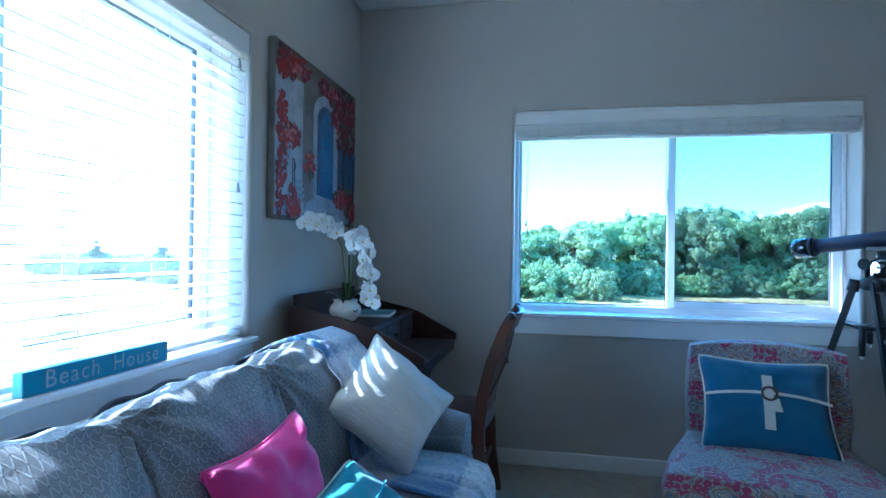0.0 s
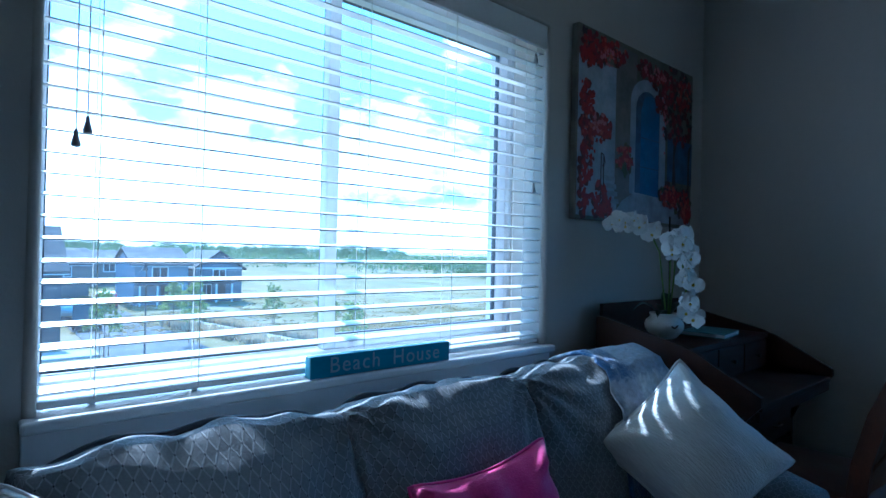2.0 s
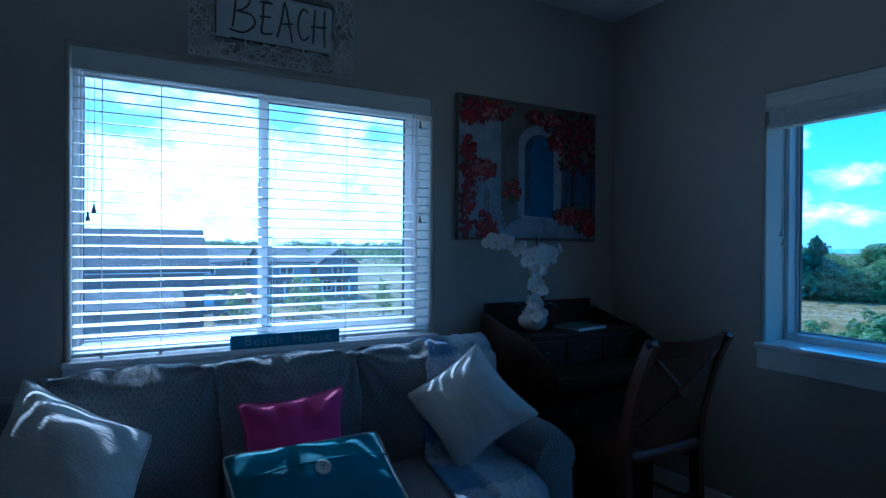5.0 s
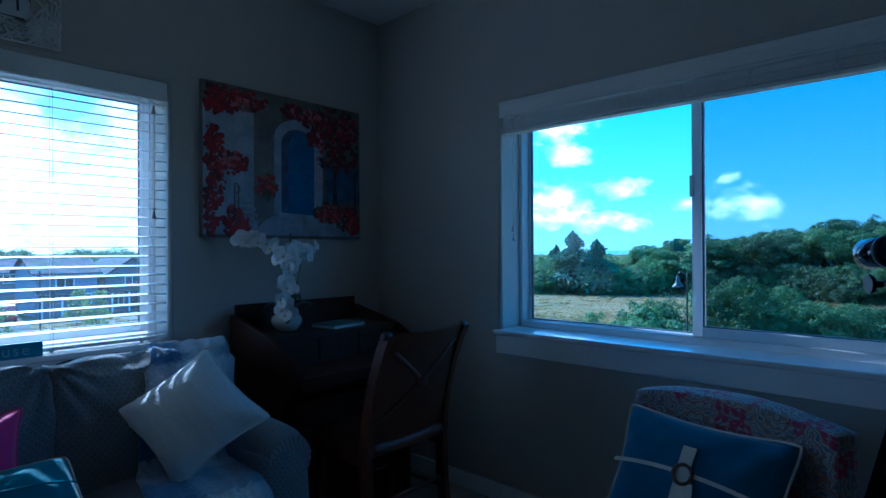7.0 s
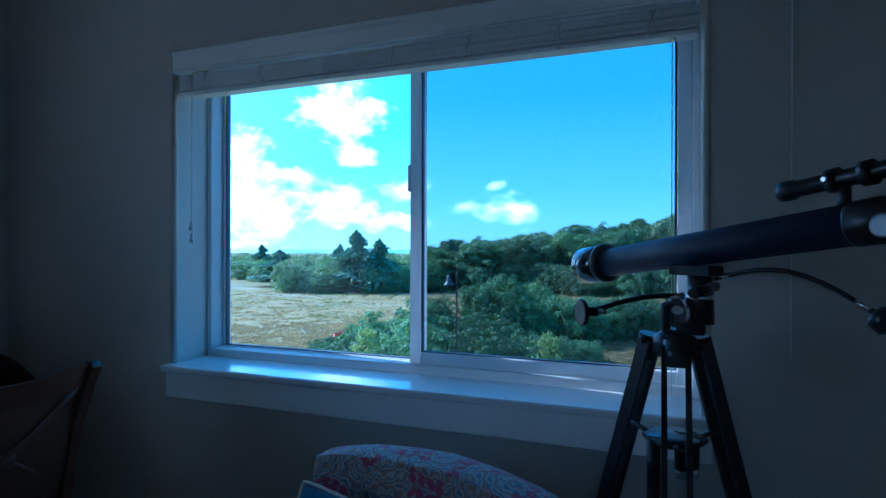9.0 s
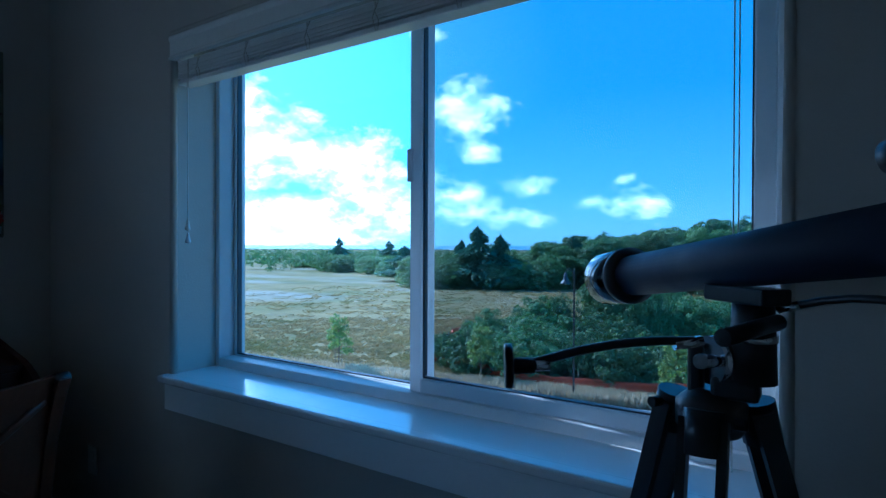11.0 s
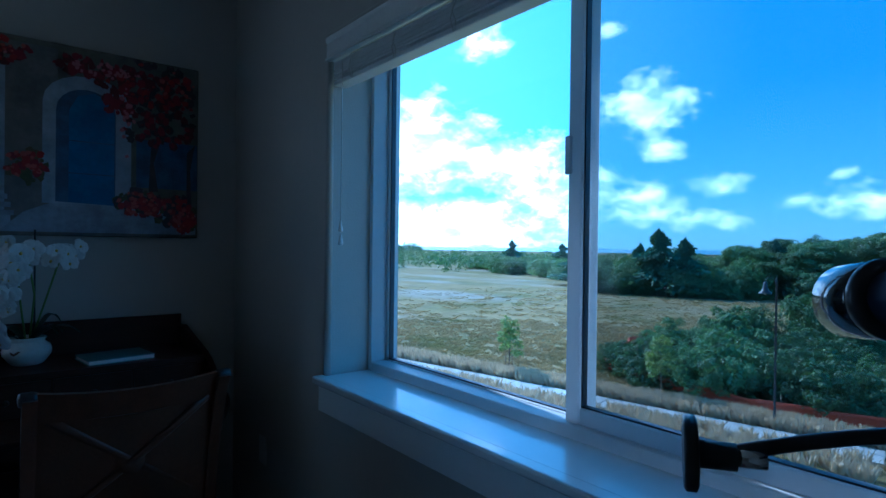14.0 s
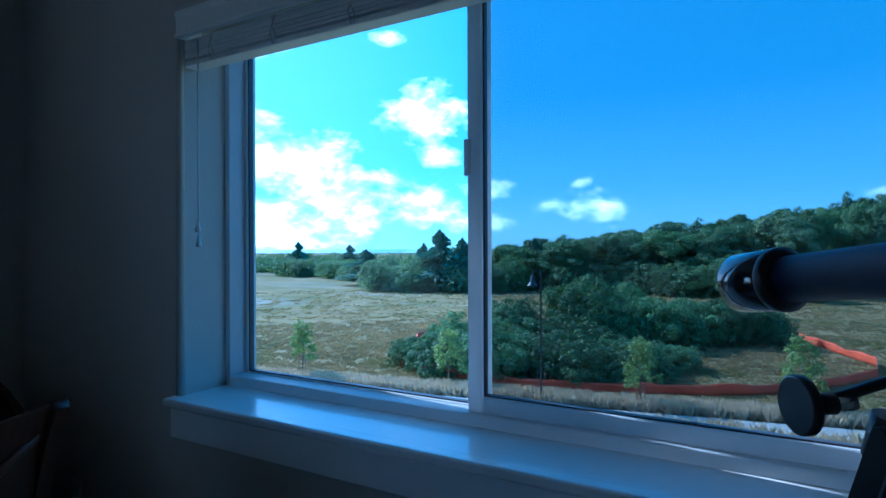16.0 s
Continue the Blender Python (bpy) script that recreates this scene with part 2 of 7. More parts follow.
M_SIGNEND = material("pale_blue_paint", (0.20, 0.50, 0.62), 0.6, vary=0.12)
M_LETTER = material("worn_white_letter", (0.26, 0.34, 0.40), 0.6, vary=0.2, scale=60, fine=200)
M_BLACK = material("black_anodised", (0.012, 0.012, 0.014), 0.35, vary=0.2, scale=20, metal=0.0, bump=0.05)
M_NAVY = material("dark_navy_enamel", (0.007, 0.010, 0.034), 0.60, vary=0.15, scale=10, fine=200, bump=0.04)
M_CHROME = material("chrome", (0.75, 0.76, 0.78), 0.14, metal=1.0, vary=0.05)
M_BRUSHED = material("brushed_metal", (0.20, 0.205, 0.215), 0.48, metal=1.0, vary=0.15, scale=60, fine=300)
M_DARKCHROME = material("dark_gloss_shield", (0.020, 0.022, 0.028), 0.10, vary=0.05, coat=1.0)
M_LENS = material("coated_lens", (0.015, 0.02, 0.04), 0.04, vary=0.02, coat=1.0)
M_FRAME = material("white_distressed_wood", (0.78, 0.77, 0.74), 0.7, vary=0.15, scale=30, fine=150, bump=0.3)
M_PANEL = material("white_washed_panel", (0.62, 0.64, 0.66), 0.65, vary=0.10, scale=9, fine=60)
M_INK = material("dark_ink", (0.03, 0.035, 0.05), 0.6)
M_OUTLET = material("ivory_plastic", (0.62, 0.60, 0.55), 0.4, vary=0.03)


def lattice_material():
    """Blue-grey upholstery woven with a pale diamond lattice and dark dots at the crossings."""
    m = bpy.data.materials.new("lattice_upholstery")
    m.use_nodes = True
    t = m.node_tree
    L = t.links.new
    b = t.nodes["Principled BSDF"]
    uv = t.nodes.new("ShaderNodeUVMap")
    sep = t.nodes.new("ShaderNodeSeparateXYZ")
    L(uv.outputs[0], sep.inputs[0])
    u, v = math_node(t, "MULTIPLY", sep.outputs[0], 1 / 0.021), math_node(t, "MULTIPLY", sep.outputs[1], 1 / 0.028)

    def line(a):
        f = math_node(t, "FRACT", a)
        d = math_node(t, "ABSOLUTE", math_node(t, "SUBTRACT", f, 0.5))
        return d
    d1, d2 = line(math_node(t, "ADD", u, v)), line(math_node(t, "SUBTRACT", u, v))
    near = math_node(t, "MINIMUM", d1, d2)
    far = math_node(t, "MAXIMUM", d1, d2)
    nz = nd(t, "ShaderNodeTexNoise", Scale=220.0, Detail=3.0)
    co = t.nodes.new("ShaderNodeTexCoord")
    L(co.outputs["Object"], nz.inputs["Vector"])
    base = mix(t, nz.outputs[0], (0.130, 0.138, 0.150), (0.235, 0.246, 0.260))
    lines = ramp(t, near, [(0.05, (1, 1, 1)), (0.09, (0, 0, 0))])
    dots = ramp(t, far, [(0.065, (1, 1, 1)), (0.085, (0, 0, 0))])
    col = mix(t, math_node(t, "MULTIPLY", lines, 0.55), base, (0.40, 0.41, 0.42))
    col = mix(t, dots, col, (0.035, 0.04, 0.06))
    L(col, b.inputs["Base Color"])
    b.inputs["Roughness"].default_value = 0.75
    b.inputs["Sheen Weight"].default_value = 0.25
    bp = nd(t, "ShaderNodeBump", Strength=0.5, Distance=0.003)
    L(math_node(t, "ADD", lines, math_node(t, "MULTIPLY", nz.outputs[0], 0.6)), bp.inputs["Height"])
    L(bp.outputs[0], b.inputs["Normal"])
    return m


def paisley_material():
    """Printed paisley: pale grey-lilac and sand rings with magenta scalloped arcs."""
    m = bpy.data.materials.new("paisley_print")
    m.use_nodes = True
    t = m.node_tree
    L = t.links.new
    b = t.nodes["Principled BSDF"]
    uv = t.nodes.new("ShaderNodeUVMap")
    wob = nd(t, "ShaderNodeTexNoise", Scale=9.0, Detail=2.0)
    L(uv.outputs[0], wob.inputs["Vector"])
    off = t.nodes.new("ShaderNodeVectorMath")
    off.operation = "MULTIPLY_ADD"
    L(wob.outputs[1], off.inputs[0])
    off.inputs[1].default_value = (0.035, 0.035, 0.0)
    L(uv.outputs[0], off.inputs[2])
    vor = nd(t, "ShaderNodeTexVoronoi", Scale=6.5, Randomness=0.45)
    L(off.outputs[0], vor.inputs["Vector"])
    d = vor.outputs["Distance"]
    sepc = t.nodes.new("ShaderNodeSeparateColor")
    L(vor.outputs["Color"], sepc.inputs[0])
    teeth = nd(t, "ShaderNodeTexVoronoi", Scale=38.0, Randomness=0.35)
    L(off.outputs[0], teeth.inputs["Vector"])
    fine = nd(t, "ShaderNodeTexVoronoi", Scale=110.0, Randomness=0.5)
    L(off.outputs[0], fine.inputs["Vector"])
    # rings with scalloped edges round each medallion
    edge = math_node(t, "ADD", d, math_node(t, "MULTIPLY", math_node(t, "SUBTRACT", teeth.outputs["Distance"], 0.35), 0.13))
    rings = math_node(t, "FRACT", math_node(t, "MULTIPLY", edge, 6.5))
    cream, sand, slate, rose = (0.33, 0.29, 0.25), (0.25, 0.17, 0.09), (0.10, 0.12, 0.18), (0.27, 0.12, 0.12)
    band = ramp(t, rings, [(0.0, slate), (0.10, slate), (0.16, cream), (0.36, cream), (0.41, slate), (0.48, slate), (0.54, sand), (0.68, rose), (0.76, cream), (0.94, cream), (1.0, slate)])
    beads = ramp(t, fine.outputs["Distance"], [(0.22, (1, 1, 1)), (0.36, (0, 0, 0))])
    warm = nd(t, "ShaderNodeTexNoise", Scale=5.0, Detail=1.0)
    L(uv.outputs[0], warm.inputs["Vector"])
    col = mix(t, math_node(t, "MULTIPLY", beads, 0.5), band, mix(t, ramp(t, warm.outputs[0], [(0.46, (0, 0, 0)), (0.54, (1, 1, 1))]), slate, sand))
    # magenta petals set close together in an arc
    arc = ramp(t, d, [(0.28, (0, 0, 0)), (0.31, (1, 1, 1)), (0.54, (1, 1, 1)), (0.57, (0, 0, 0))])
    petal = ramp(t, teeth.outputs["Distance"], [(0.48, (1, 1, 1)), (0.54, (0, 0, 0))])
    heart = ramp(t, teeth.outputs["Distance"], [(0.10, (1, 1, 1)), (0.16, (0, 0, 0))])
    gap = nd(t, "ShaderNodeTexNoise", Scale=7.0, Detail=0.0)
    L(uv.outputs[0], gap.inputs["Vector"])
    pick = math_node(t, "MULTIPLY", ramp(t, sepc.outputs[0], [(0.10, (0, 0, 0)), (0.13, (1, 1, 1))]), ramp(t, gap.outputs[0], [(0.44, (0, 0, 0)), (0.47, (1, 1, 1))]))
    where = math_node(t, "MULTIPLY", math_node(t, "MULTIPLY", arc, pick), petal)
    col = mix(t, math_node(t, "MULTIPLY", where, 0.93), col, mix(t, heart, (0.27, 0.016, 0.075), (0.44, 0.17, 0.20)))
    L(col, b.inputs["Base Color"])
    b.inputs["Roughness"].default_value = 0.8
    b.inputs["Sheen Weight"].default_value = 0.2
    nz = nd(t, "ShaderNodeTexNoise", Scale=500.0)
    L(uv.outputs[0], nz.inputs["Vector"])
    bp = nd(t, "ShaderNodeBump", Strength=0.25, Distance=0.002)
    L(nz.outputs[0], bp.inputs["Height"])
    L(bp.outputs[0], b.inputs["Normal"])
    return m


def throw_material():
    """Fuzzy plaid throw: white and blue bands that cross."""
    m = bpy.data.materials.new("plaid_throw")
    m.use_nodes = True
    t = m.node_tree
    L = t.links.new
    b = t.nodes["Principled BSDF"]
    uv = t.nodes.new("ShaderNodeUVMap")
    nz = nd(t, "ShaderNodeTexNoise", Scale=60.0, Detail=5.0)
    L(uv.outputs[0], nz.inputs["Vector"])
    sep = t.nodes.new("ShaderNodeSeparateXYZ")
    L(uv.outputs[0], sep.inputs[0])
    wob = math_node(t, "MULTIPLY", nz.outputs[0], 0.05)
    fu = math_node(t, "FRACT", math_node(t, "MULTIPLY", math_node(t, "ADD", sep.outputs[0], wob), 2.2))
    fv = math_node(t, "FRACT", math_node(t, "MULTIPLY", math_node(t, "ADD", sep.outputs[1], wob), 2.9))
    a = ramp(t, fu, [(0.0, (0.66, 0.69, 0.73)), (0.20, (0.66, 0.69, 0.73)), (0.32, (0.05, 0.14, 0.34)), (0.82, (0.02, 0.07, 0.24)), (0.9, (0.72, 0.74, 0.76))])
    c = ramp(t, fv, [(0.0, (0.66, 0.68, 0.69)), (0.22, (0.66, 0.68, 0.69)), (0.32, (0.07, 0.17, 0.34)), (0.85, (0.11, 0.20, 0.34)), (0.9, (0.70, 0.70, 0.68))])
    col = mix(t, 0.5, a, c)
    L(mix(t, 1.0, col, ramp(t, nz.outputs[0], [(0.3, (0.7, 0.7, 0.7)), (0.7, (1.2, 1.2, 1.2))]), "MULTIPLY"), b.inputs["Base Color"])
    b.inputs["Roughness"].default_value = 0.95
    b.inputs["Sheen Weight"].default_value = 0.6
    bp = nd(t, "ShaderNodeBump", Strength=0.9, Distance=0.006)
    n5 = nd(t, "ShaderNodeTexNoise", Scale=160.0, Detail=4.0)
    L(uv.outputs[0], n5.inputs["Vector"])
    L(n5.outputs[0], bp.inputs["Height"])
    L(bp.outputs[0], b.inputs["Normal"])
    return m


M_PIPING = material("dark_sofa_piping", (0.035, 0.040, 0.050), 0.8, vary=0.2, scale=40, fine=200)
M_SOFA, M_PAISLEY, M_THROW = lattice_material(), paisley_material(), throw_material()


# ---------------------------------------------------------------- mesh helpers
def part(name, bm, mat, parent=None, label="", smooth=False):
    me = bpy.data.meshes.new(name)
    bm.normal_update()
    bm.to_mesh(me)
    bm.free()
    if mat:
        me.materials.append(mat)
    if smooth:
        me.shade_smooth()
    ob = new(name, me)
    if parent:
        ob.parent = parent
    if label:
        ob["label"] = label
    return ob


def thing(name, place, label, category, group="", turn=0.0):
    e = new(name)
    e.empty_display_size = 0.1
    e.matrix_world = pose(*place, 0, 0, turn)
    return tagged(e, label, category, group)


def box(bm, x0, y0, z0, x1, y1, z1, bevel=0.0, seg=2):
    c = Vector(((x0 + x1) / 2, (y0 + y1) / 2, (z0 + z1) / 2))
    g = bmesh.ops.create_cube(bm, size=1.0)
    for v in g["verts"]:
        v.co = Vector((v.co.x * abs(x1 - x0), v.co.y * abs(y1 - y0), v.co.z * abs(z1 - z0))) + c
    if bevel:
        edges = list({e for v in g["verts"] for e in v.link_edges})
        bmesh.ops.bevel(bm, geom=edges, offset=bevel, segments=seg, affect="EDGES", profile=0.5)
    return bm


def B(*a, **k):
    return box(bmesh.new(), *a, **k)


def sweep(bm, pts, radii, seg=10, caps=True, flat=1.0):
    """A tube through pts; radii one number or one a point; flat squeezes it across its side axis."""
    pts = [Vector(p) for p in pts]
    if isinstance(radii, (int, float)):
        radii = [radii] * len(pts)
    rings, side = [], None
    for i, p in enumerate(pts):
        d = (pts[min(i + 1, len(pts) - 1)] - pts[max(i - 1, 0)]).normalized()
        if side is None:
            side = d.orthogonal().normalized()
        side = (side - d * side.dot(d)).normalized()
        up = d.cross(side)
        rings.append([bm.verts.new(p + (side * math.cos(a) + up * math.sin(a) * flat) * radii[i])
                      for a in (2 * math.pi * k / seg for k in range(seg))])
    for a, b in zip(rings, rings[1:]):
        for k in range(seg):
            f = bm.faces.new((a[k], a[(k + 1) % seg], b[(k + 1) % seg], b[k]))
            f.smooth = True
    if caps:
        bm.faces.new(list(reversed(rings[0])))
        bm.faces.new(rings[-1])
    return bm


def T(pts, radii, seg=10, **k):
    return sweep(bmesh.new(), pts, radii, seg, **k)


def lathe(bm, profile, seg=24, at=(0, 0, 0)):
    """Turns (radius, height) pairs about the upright axis."""
    at = Vector(at)
    rings = [[bm.verts.new(at + Vector((r * math.cos(2 * math.pi * k / seg), r * math.sin(2 * math.pi * k / seg), z))) for k in range(seg)] for r, z in profile]
    for a, b in zip(rings, rings[1:]):
        for k in range(seg):
            f = bm.faces.new((a[k], a[(k + 1) % seg], b[(k + 1) % seg], b[k]))
            f.smooth = True
    bm.faces.new(list(reversed(rings[0])))
    bm.faces.new(rings[-1])
    return bm


def extrude_outline(bm, outline, axis, lo, hi):
    """A flat outline (pairs) given thickness along axis 0, 1 or 2."""
    def place(p, h):
        c = list(p)
        c.insert(axis, h)
        return Vector(c)
    a = [bm.verts.new(place(p, lo)) for p in outline]
    b = [bm.verts.new(place(p, hi)) for p in outline]
    bm.faces.new(a)
    bm.faces.new(list(reversed(b)))
    n = len(outline)
    for i in range(n):
        bm.faces.new((a[i], b[i], b[(i + 1) % n], a[(i + 1) % n]))
    bmesh.ops.recalc_face_normals(bm, faces=bm.faces[:])
    return bm


def soft_block(bm, size, puff=0.04, n=14, wrinkle=0.006, seed=0, corner=0.16, puff_z=None):
    """A stuffed cushion: a box with rounded, puffed faces and small creases; gives it a UV map in metres."""
    sx, sy, sz = size
    uv = bm.loops.layers.uv.verify()

    def shape(p):
        x, y, z = p
        q = Vector((x, y, z))
        r = (abs(x) ** 6 + abs(y) ** 6 + abs(z) ** 6) ** (1 / 6)
        m = max(abs(x), abs(y), abs(z))
        q = q * (1 - corner * 0.6 + corner * 0.6 * (m / max(r, 1e-6)))
        q = q * (1 - corner * (max(0, (abs(x) + abs(y) + abs(z) - 1.6)) / 1.4) * 0.6)
        w = Vector((q.x * sx / 2, q.y * sy / 2, q.z * sz / 2))
        bulge = (1 - x * x) * (1 - y * y), (1 - y * y) * (1 - z * z), (1 - x * x) * (1 - z * z)
        if abs(z) > 0.999:
            w.z += math.copysign((puff if puff_z is None else puff_z) * bulge[0], z)
        if abs(x) > 0.999:
            w.x += math.copysign(puff * bulge[1], x)
        if abs(y) > 0.999:
            w.y += math.copysign(puff * 0.3 * bulge[2], y)
        k = noise.noise(w * 7 + Vector((seed * 9.1, 3.3, 0))) + 0.5 * noise.noise(w * 17 + Vector((0, seed * 5.7, 1)))
        return w * (1 + wrinkle / max(0.05, w.length) * k)

    grid = [-1 + 2 * i / n for i in range(n + 1)]
    made = {}

    def vert(p):
        key = tuple(round(c, 4) for c in p)
        if key not in made:
            made[key] = bm.verts.new(shape(p))
        return made[key]
    for ax in range(3):
        for s in (-1, 1):
            for i in range(n):
                for j in range(n):
                    quad = []
                    for a, b in ((i, j), (i + 1, j), (i + 1, j + 1), (i, j + 1)):
                        p = [0, 0, 0]
                        p[ax], p[(ax + 1) % 3], p[(ax + 2) % 3] = s, grid[a], grid[b]
                        quad.append(p)
                    if s < 0:
                        quad.reverse()
                    f = bm.faces.new([vert(p) for p in quad])
                    f.smooth = True
                    for lp, p in zip(f.loops, quad):
                        w = lp.vert.co
                        o = [w.x, w.y, w.z]
                        lp[uv].uv = (o[1], o[2] + o[0]) if ax != 1 else (o[0], o[2])
    return bm


def pillow_mesh(w, h, thick, n=22, ears=0.06, wrinkle=0.01, seed=0):
    """A throw pillow in its own plane: x across, y up, z its front; pointed corners and a seam all round."""
    bm = bmesh.new()
    uv = bm.loops.layers.uv.verify()
    rows = {}
    for s in (1, -1):
        for i in range(n + 1):
            for j in range(n + 1):
                u, v = -1 + 2 * i / n, -1 + 2 * j / n
                edge = i in (0, n) or j in (0, n)
                if edge and s < 0:
                    rows[s, i, j] = rows[1, i, j]
                    continue
                # sides draw in between the corners
                blunt = 1 - 0.05 * (u * v) ** 8
                x, y = u * w / 2 * (1 - ears * (1 - v ** 2)) * blunt, v * h / 2 * (1 - ears * (1 - u ** 2)) * blunt
                t = thick / 2 * (max(0, 1 - abs(u) ** 2.4) * max(0, 1 - abs(v) ** 2.4)) ** 0.62
                p = Vector((x, y, s * t))
                k = noise.noise(Vector((x * 9 + seed * 7, y * 9, s * 2.0))) * 0.7 + noise.noise(Vector((x * 22, y * 22 + seed, s))) * 0.35
                fold = math.sin((abs(u) - abs(v)) * 9 + seed) * abs(u * v) * 0.5
                if not edge:
                    p.z += s * wrinkle * (k + fold)
                rows[s, i, j] = bm.verts.new(p)
    for s in (1, -1):
        for i in range(n):
            for j in range(n):
                q = [rows[s, i, j], rows[s, i + 1, j], rows[s, i + 1, j + 1], rows[s, i, j + 1]]
                f = bm.faces.new(q if s > 0 else q[::-1])
                f.smooth = True
                for lp in f.loops:
                    lp[uv].uv = (lp.vert.co.x, lp.vert.co.y)
    rim = [rows[1, i, 0].co.copy() for i in range(n)] + [rows[1, n, j].co.copy() for j in range(n)] + \
          [rows[1, i, n].co.copy() for i in range(n, 0, -1)] + [rows[1, 0, j].co.copy() for j in range(n, 0, -1)]
    return bm, rim + [rim[0]]


def plane_pose(tl, tr, br, bl):
    """The pose and size of a flat thing whose corners stand near these places; its front looks to +z of its own axes."""
    tl, tr, br, bl = map(Vector, (tl, tr, br, bl))
    a, b = (tr + br - tl - bl) / 2, (tl + tr - bl - br) / 2
    ex = a.normalized()
    ez = a.cross(b).normalized()
    ey = ez.cross(ex)
    m = Matrix((ex, ey, ez)).transposed().to_4x4()
    m.translation = (tl + tr + br + bl) / 4
    return m, a.length, b.length


# ---------------------------------------------------------------- room shell
CEIL, WT = 2.734, 0.30
AX = dict(y0=-2.835, y1=-1.285, z0=0.885, z1=2.09)       # opening in the west wall
BX = dict(x0=0.955, x1=2.785, z0=0.885, z1=2.075)        # opening in the north wall
RX, RY = 4.0, -4.4                                       # far sides of the room: unseen, drawn in for more bounced light


def wall_with_opening(name, along, lo, hi, a0, a1, z0, z1, d0, d1, label):
    """A wall of thickness d0..d1 with one opening whose drywall edges are rounded towards the room."""
    bm = bmesh.new()
    def bx(u0, u1, w0, w1):
        if along == "y":
            box(bm, d0, u0, w0, d1, u1, w1)
        else:
            box(bm, u0, d0, w0, u1, d1, w1)
    bx(lo, a0, 0, CEIL)
    bx(a1, hi, 0, CEIL)
    bx(a0, a1, 0, z0)
    bx(a0, a1, z1, CEIL)
    return tagged(part(name, bm, M_WALL), label, "wall", kind="structure")


wall_with_opening("wall_west", "y", RY - WT, WT, AX["y0"], AX["y1"], AX["z0"], AX["z1"], -WT, 0.0, "greige painted drywall wall with a blind-covered window")
wall_with_opening("wall_north", "x", 0.0, RX + WT, BX["x0"], BX["x1"], BX["z0"], BX["z1"], 0.0, WT, "greige painted drywall wall with a wide sliding window")
tagged(part("wall_east", B(RX, RY, 0, RX + WT, 0, CEIL), M_WALL), "plain unseen greige drywall wall closing the room", "wall", kind="structure")
tagged(part("wall_south", B(0, RY - WT, 0, RX + WT, RY, CEIL), M_WALL), "plain unseen greige drywall wall closing the room", "wall", kind="structure")
tagged(part("floor", B(-WT, RY - WT, -0.25, RX + WT, WT, 0.0), M_CARPET), "beige looped wall-to-wall carpet", "floor", kind="structure")
tagged(part("ceiling", B(-WT, RY - WT, CEIL, RX + WT, WT, CEIL + 0.25), M_CEIL), "white textured drywall ceiling", "ceiling", kind="structure")


def baseboard(name, x0, y0, x1, y1):
    bm = B(x0, y0, 0.0, x1, y1, 0.09, bevel=0.004)
    tagged(part(name, bm, M_TRIM), "white painted wooden baseboard along the wall", "baseboard", kind="structure")


baseboard("baseboard_north", 0.016, -0.016, RX - 0.016, -0.001)
baseboard("baseboard_west", 0.001, RY, 0.016, -0.001)


def bullnose(name, pts):
    """Rounded drywall corner bead round an opening."""
    tagged(part(name, T(pts, 0.014, 12), M_WALL), "rounded drywall corner bead round the window opening", "trim", kind="structure")


bullnose("trim_west", [(-0.008, AX["y0"] - 0.006, AX["z0"]), (-0.008, AX["y0"] - 0.006, AX["z1"] + 0.006), (-0.008, AX["y1"] + 0.006, AX["z1"] + 0.006), (-0.008, AX["y1"] + 0.006, AX["z0"])])
bullnose("trim_north", [(BX["x0"] - 0.006, 0.008, BX["z0"]), (BX["x0"] - 0.006, 0.008, BX["z1"] + 0.006), (BX["x1"] + 0.006, 0.008, BX["z1"] + 0.006), (BX["x1"] + 0.006, 0.008, BX["z0"])])


def sill(name, m, width, label):
    """Window stool with a rounded nose and an apron board under it. Local: x along the wall, -y into the room, z up from the opening's foot."""
    e = new(name)
    e.matrix_world = m
    tagged(e, label, "window sill", kind="structure")
    bm = bmesh.new()
    h = width / 2
    box(bm, -h - 0.022, -0.046, -0.008, h + 0.022, 0.0, 0.018, bevel=0.008, seg=3)
    box(bm, -h + 0.002, -0.01, -0.006, h - 0.002, 0.19, 0.0165)
    part("stool", bm, M_SILL, e, smooth=False)
    part("apron", B(-h - 0.018, -0.020, -0.105, h + 0.018, -0.001, -0.009, bevel=0.003), M_TRIM, e)
    return e


sill("window_sill_north", pose((BX["x0"] + BX["x1"]) / 2, 0, BX["z0"] - 0.012), BX["x1"] - BX["x0"], "glossy white painted window stool and apron under the wide window")
sill("window_sill_west", pose(0, (AX["y0"] + AX["y1"]) / 2, AX["z0"] - 0.012, 0, 0, 90), AX["y1"] - AX["y0"], "white painted window stool and apron behind the sofa")


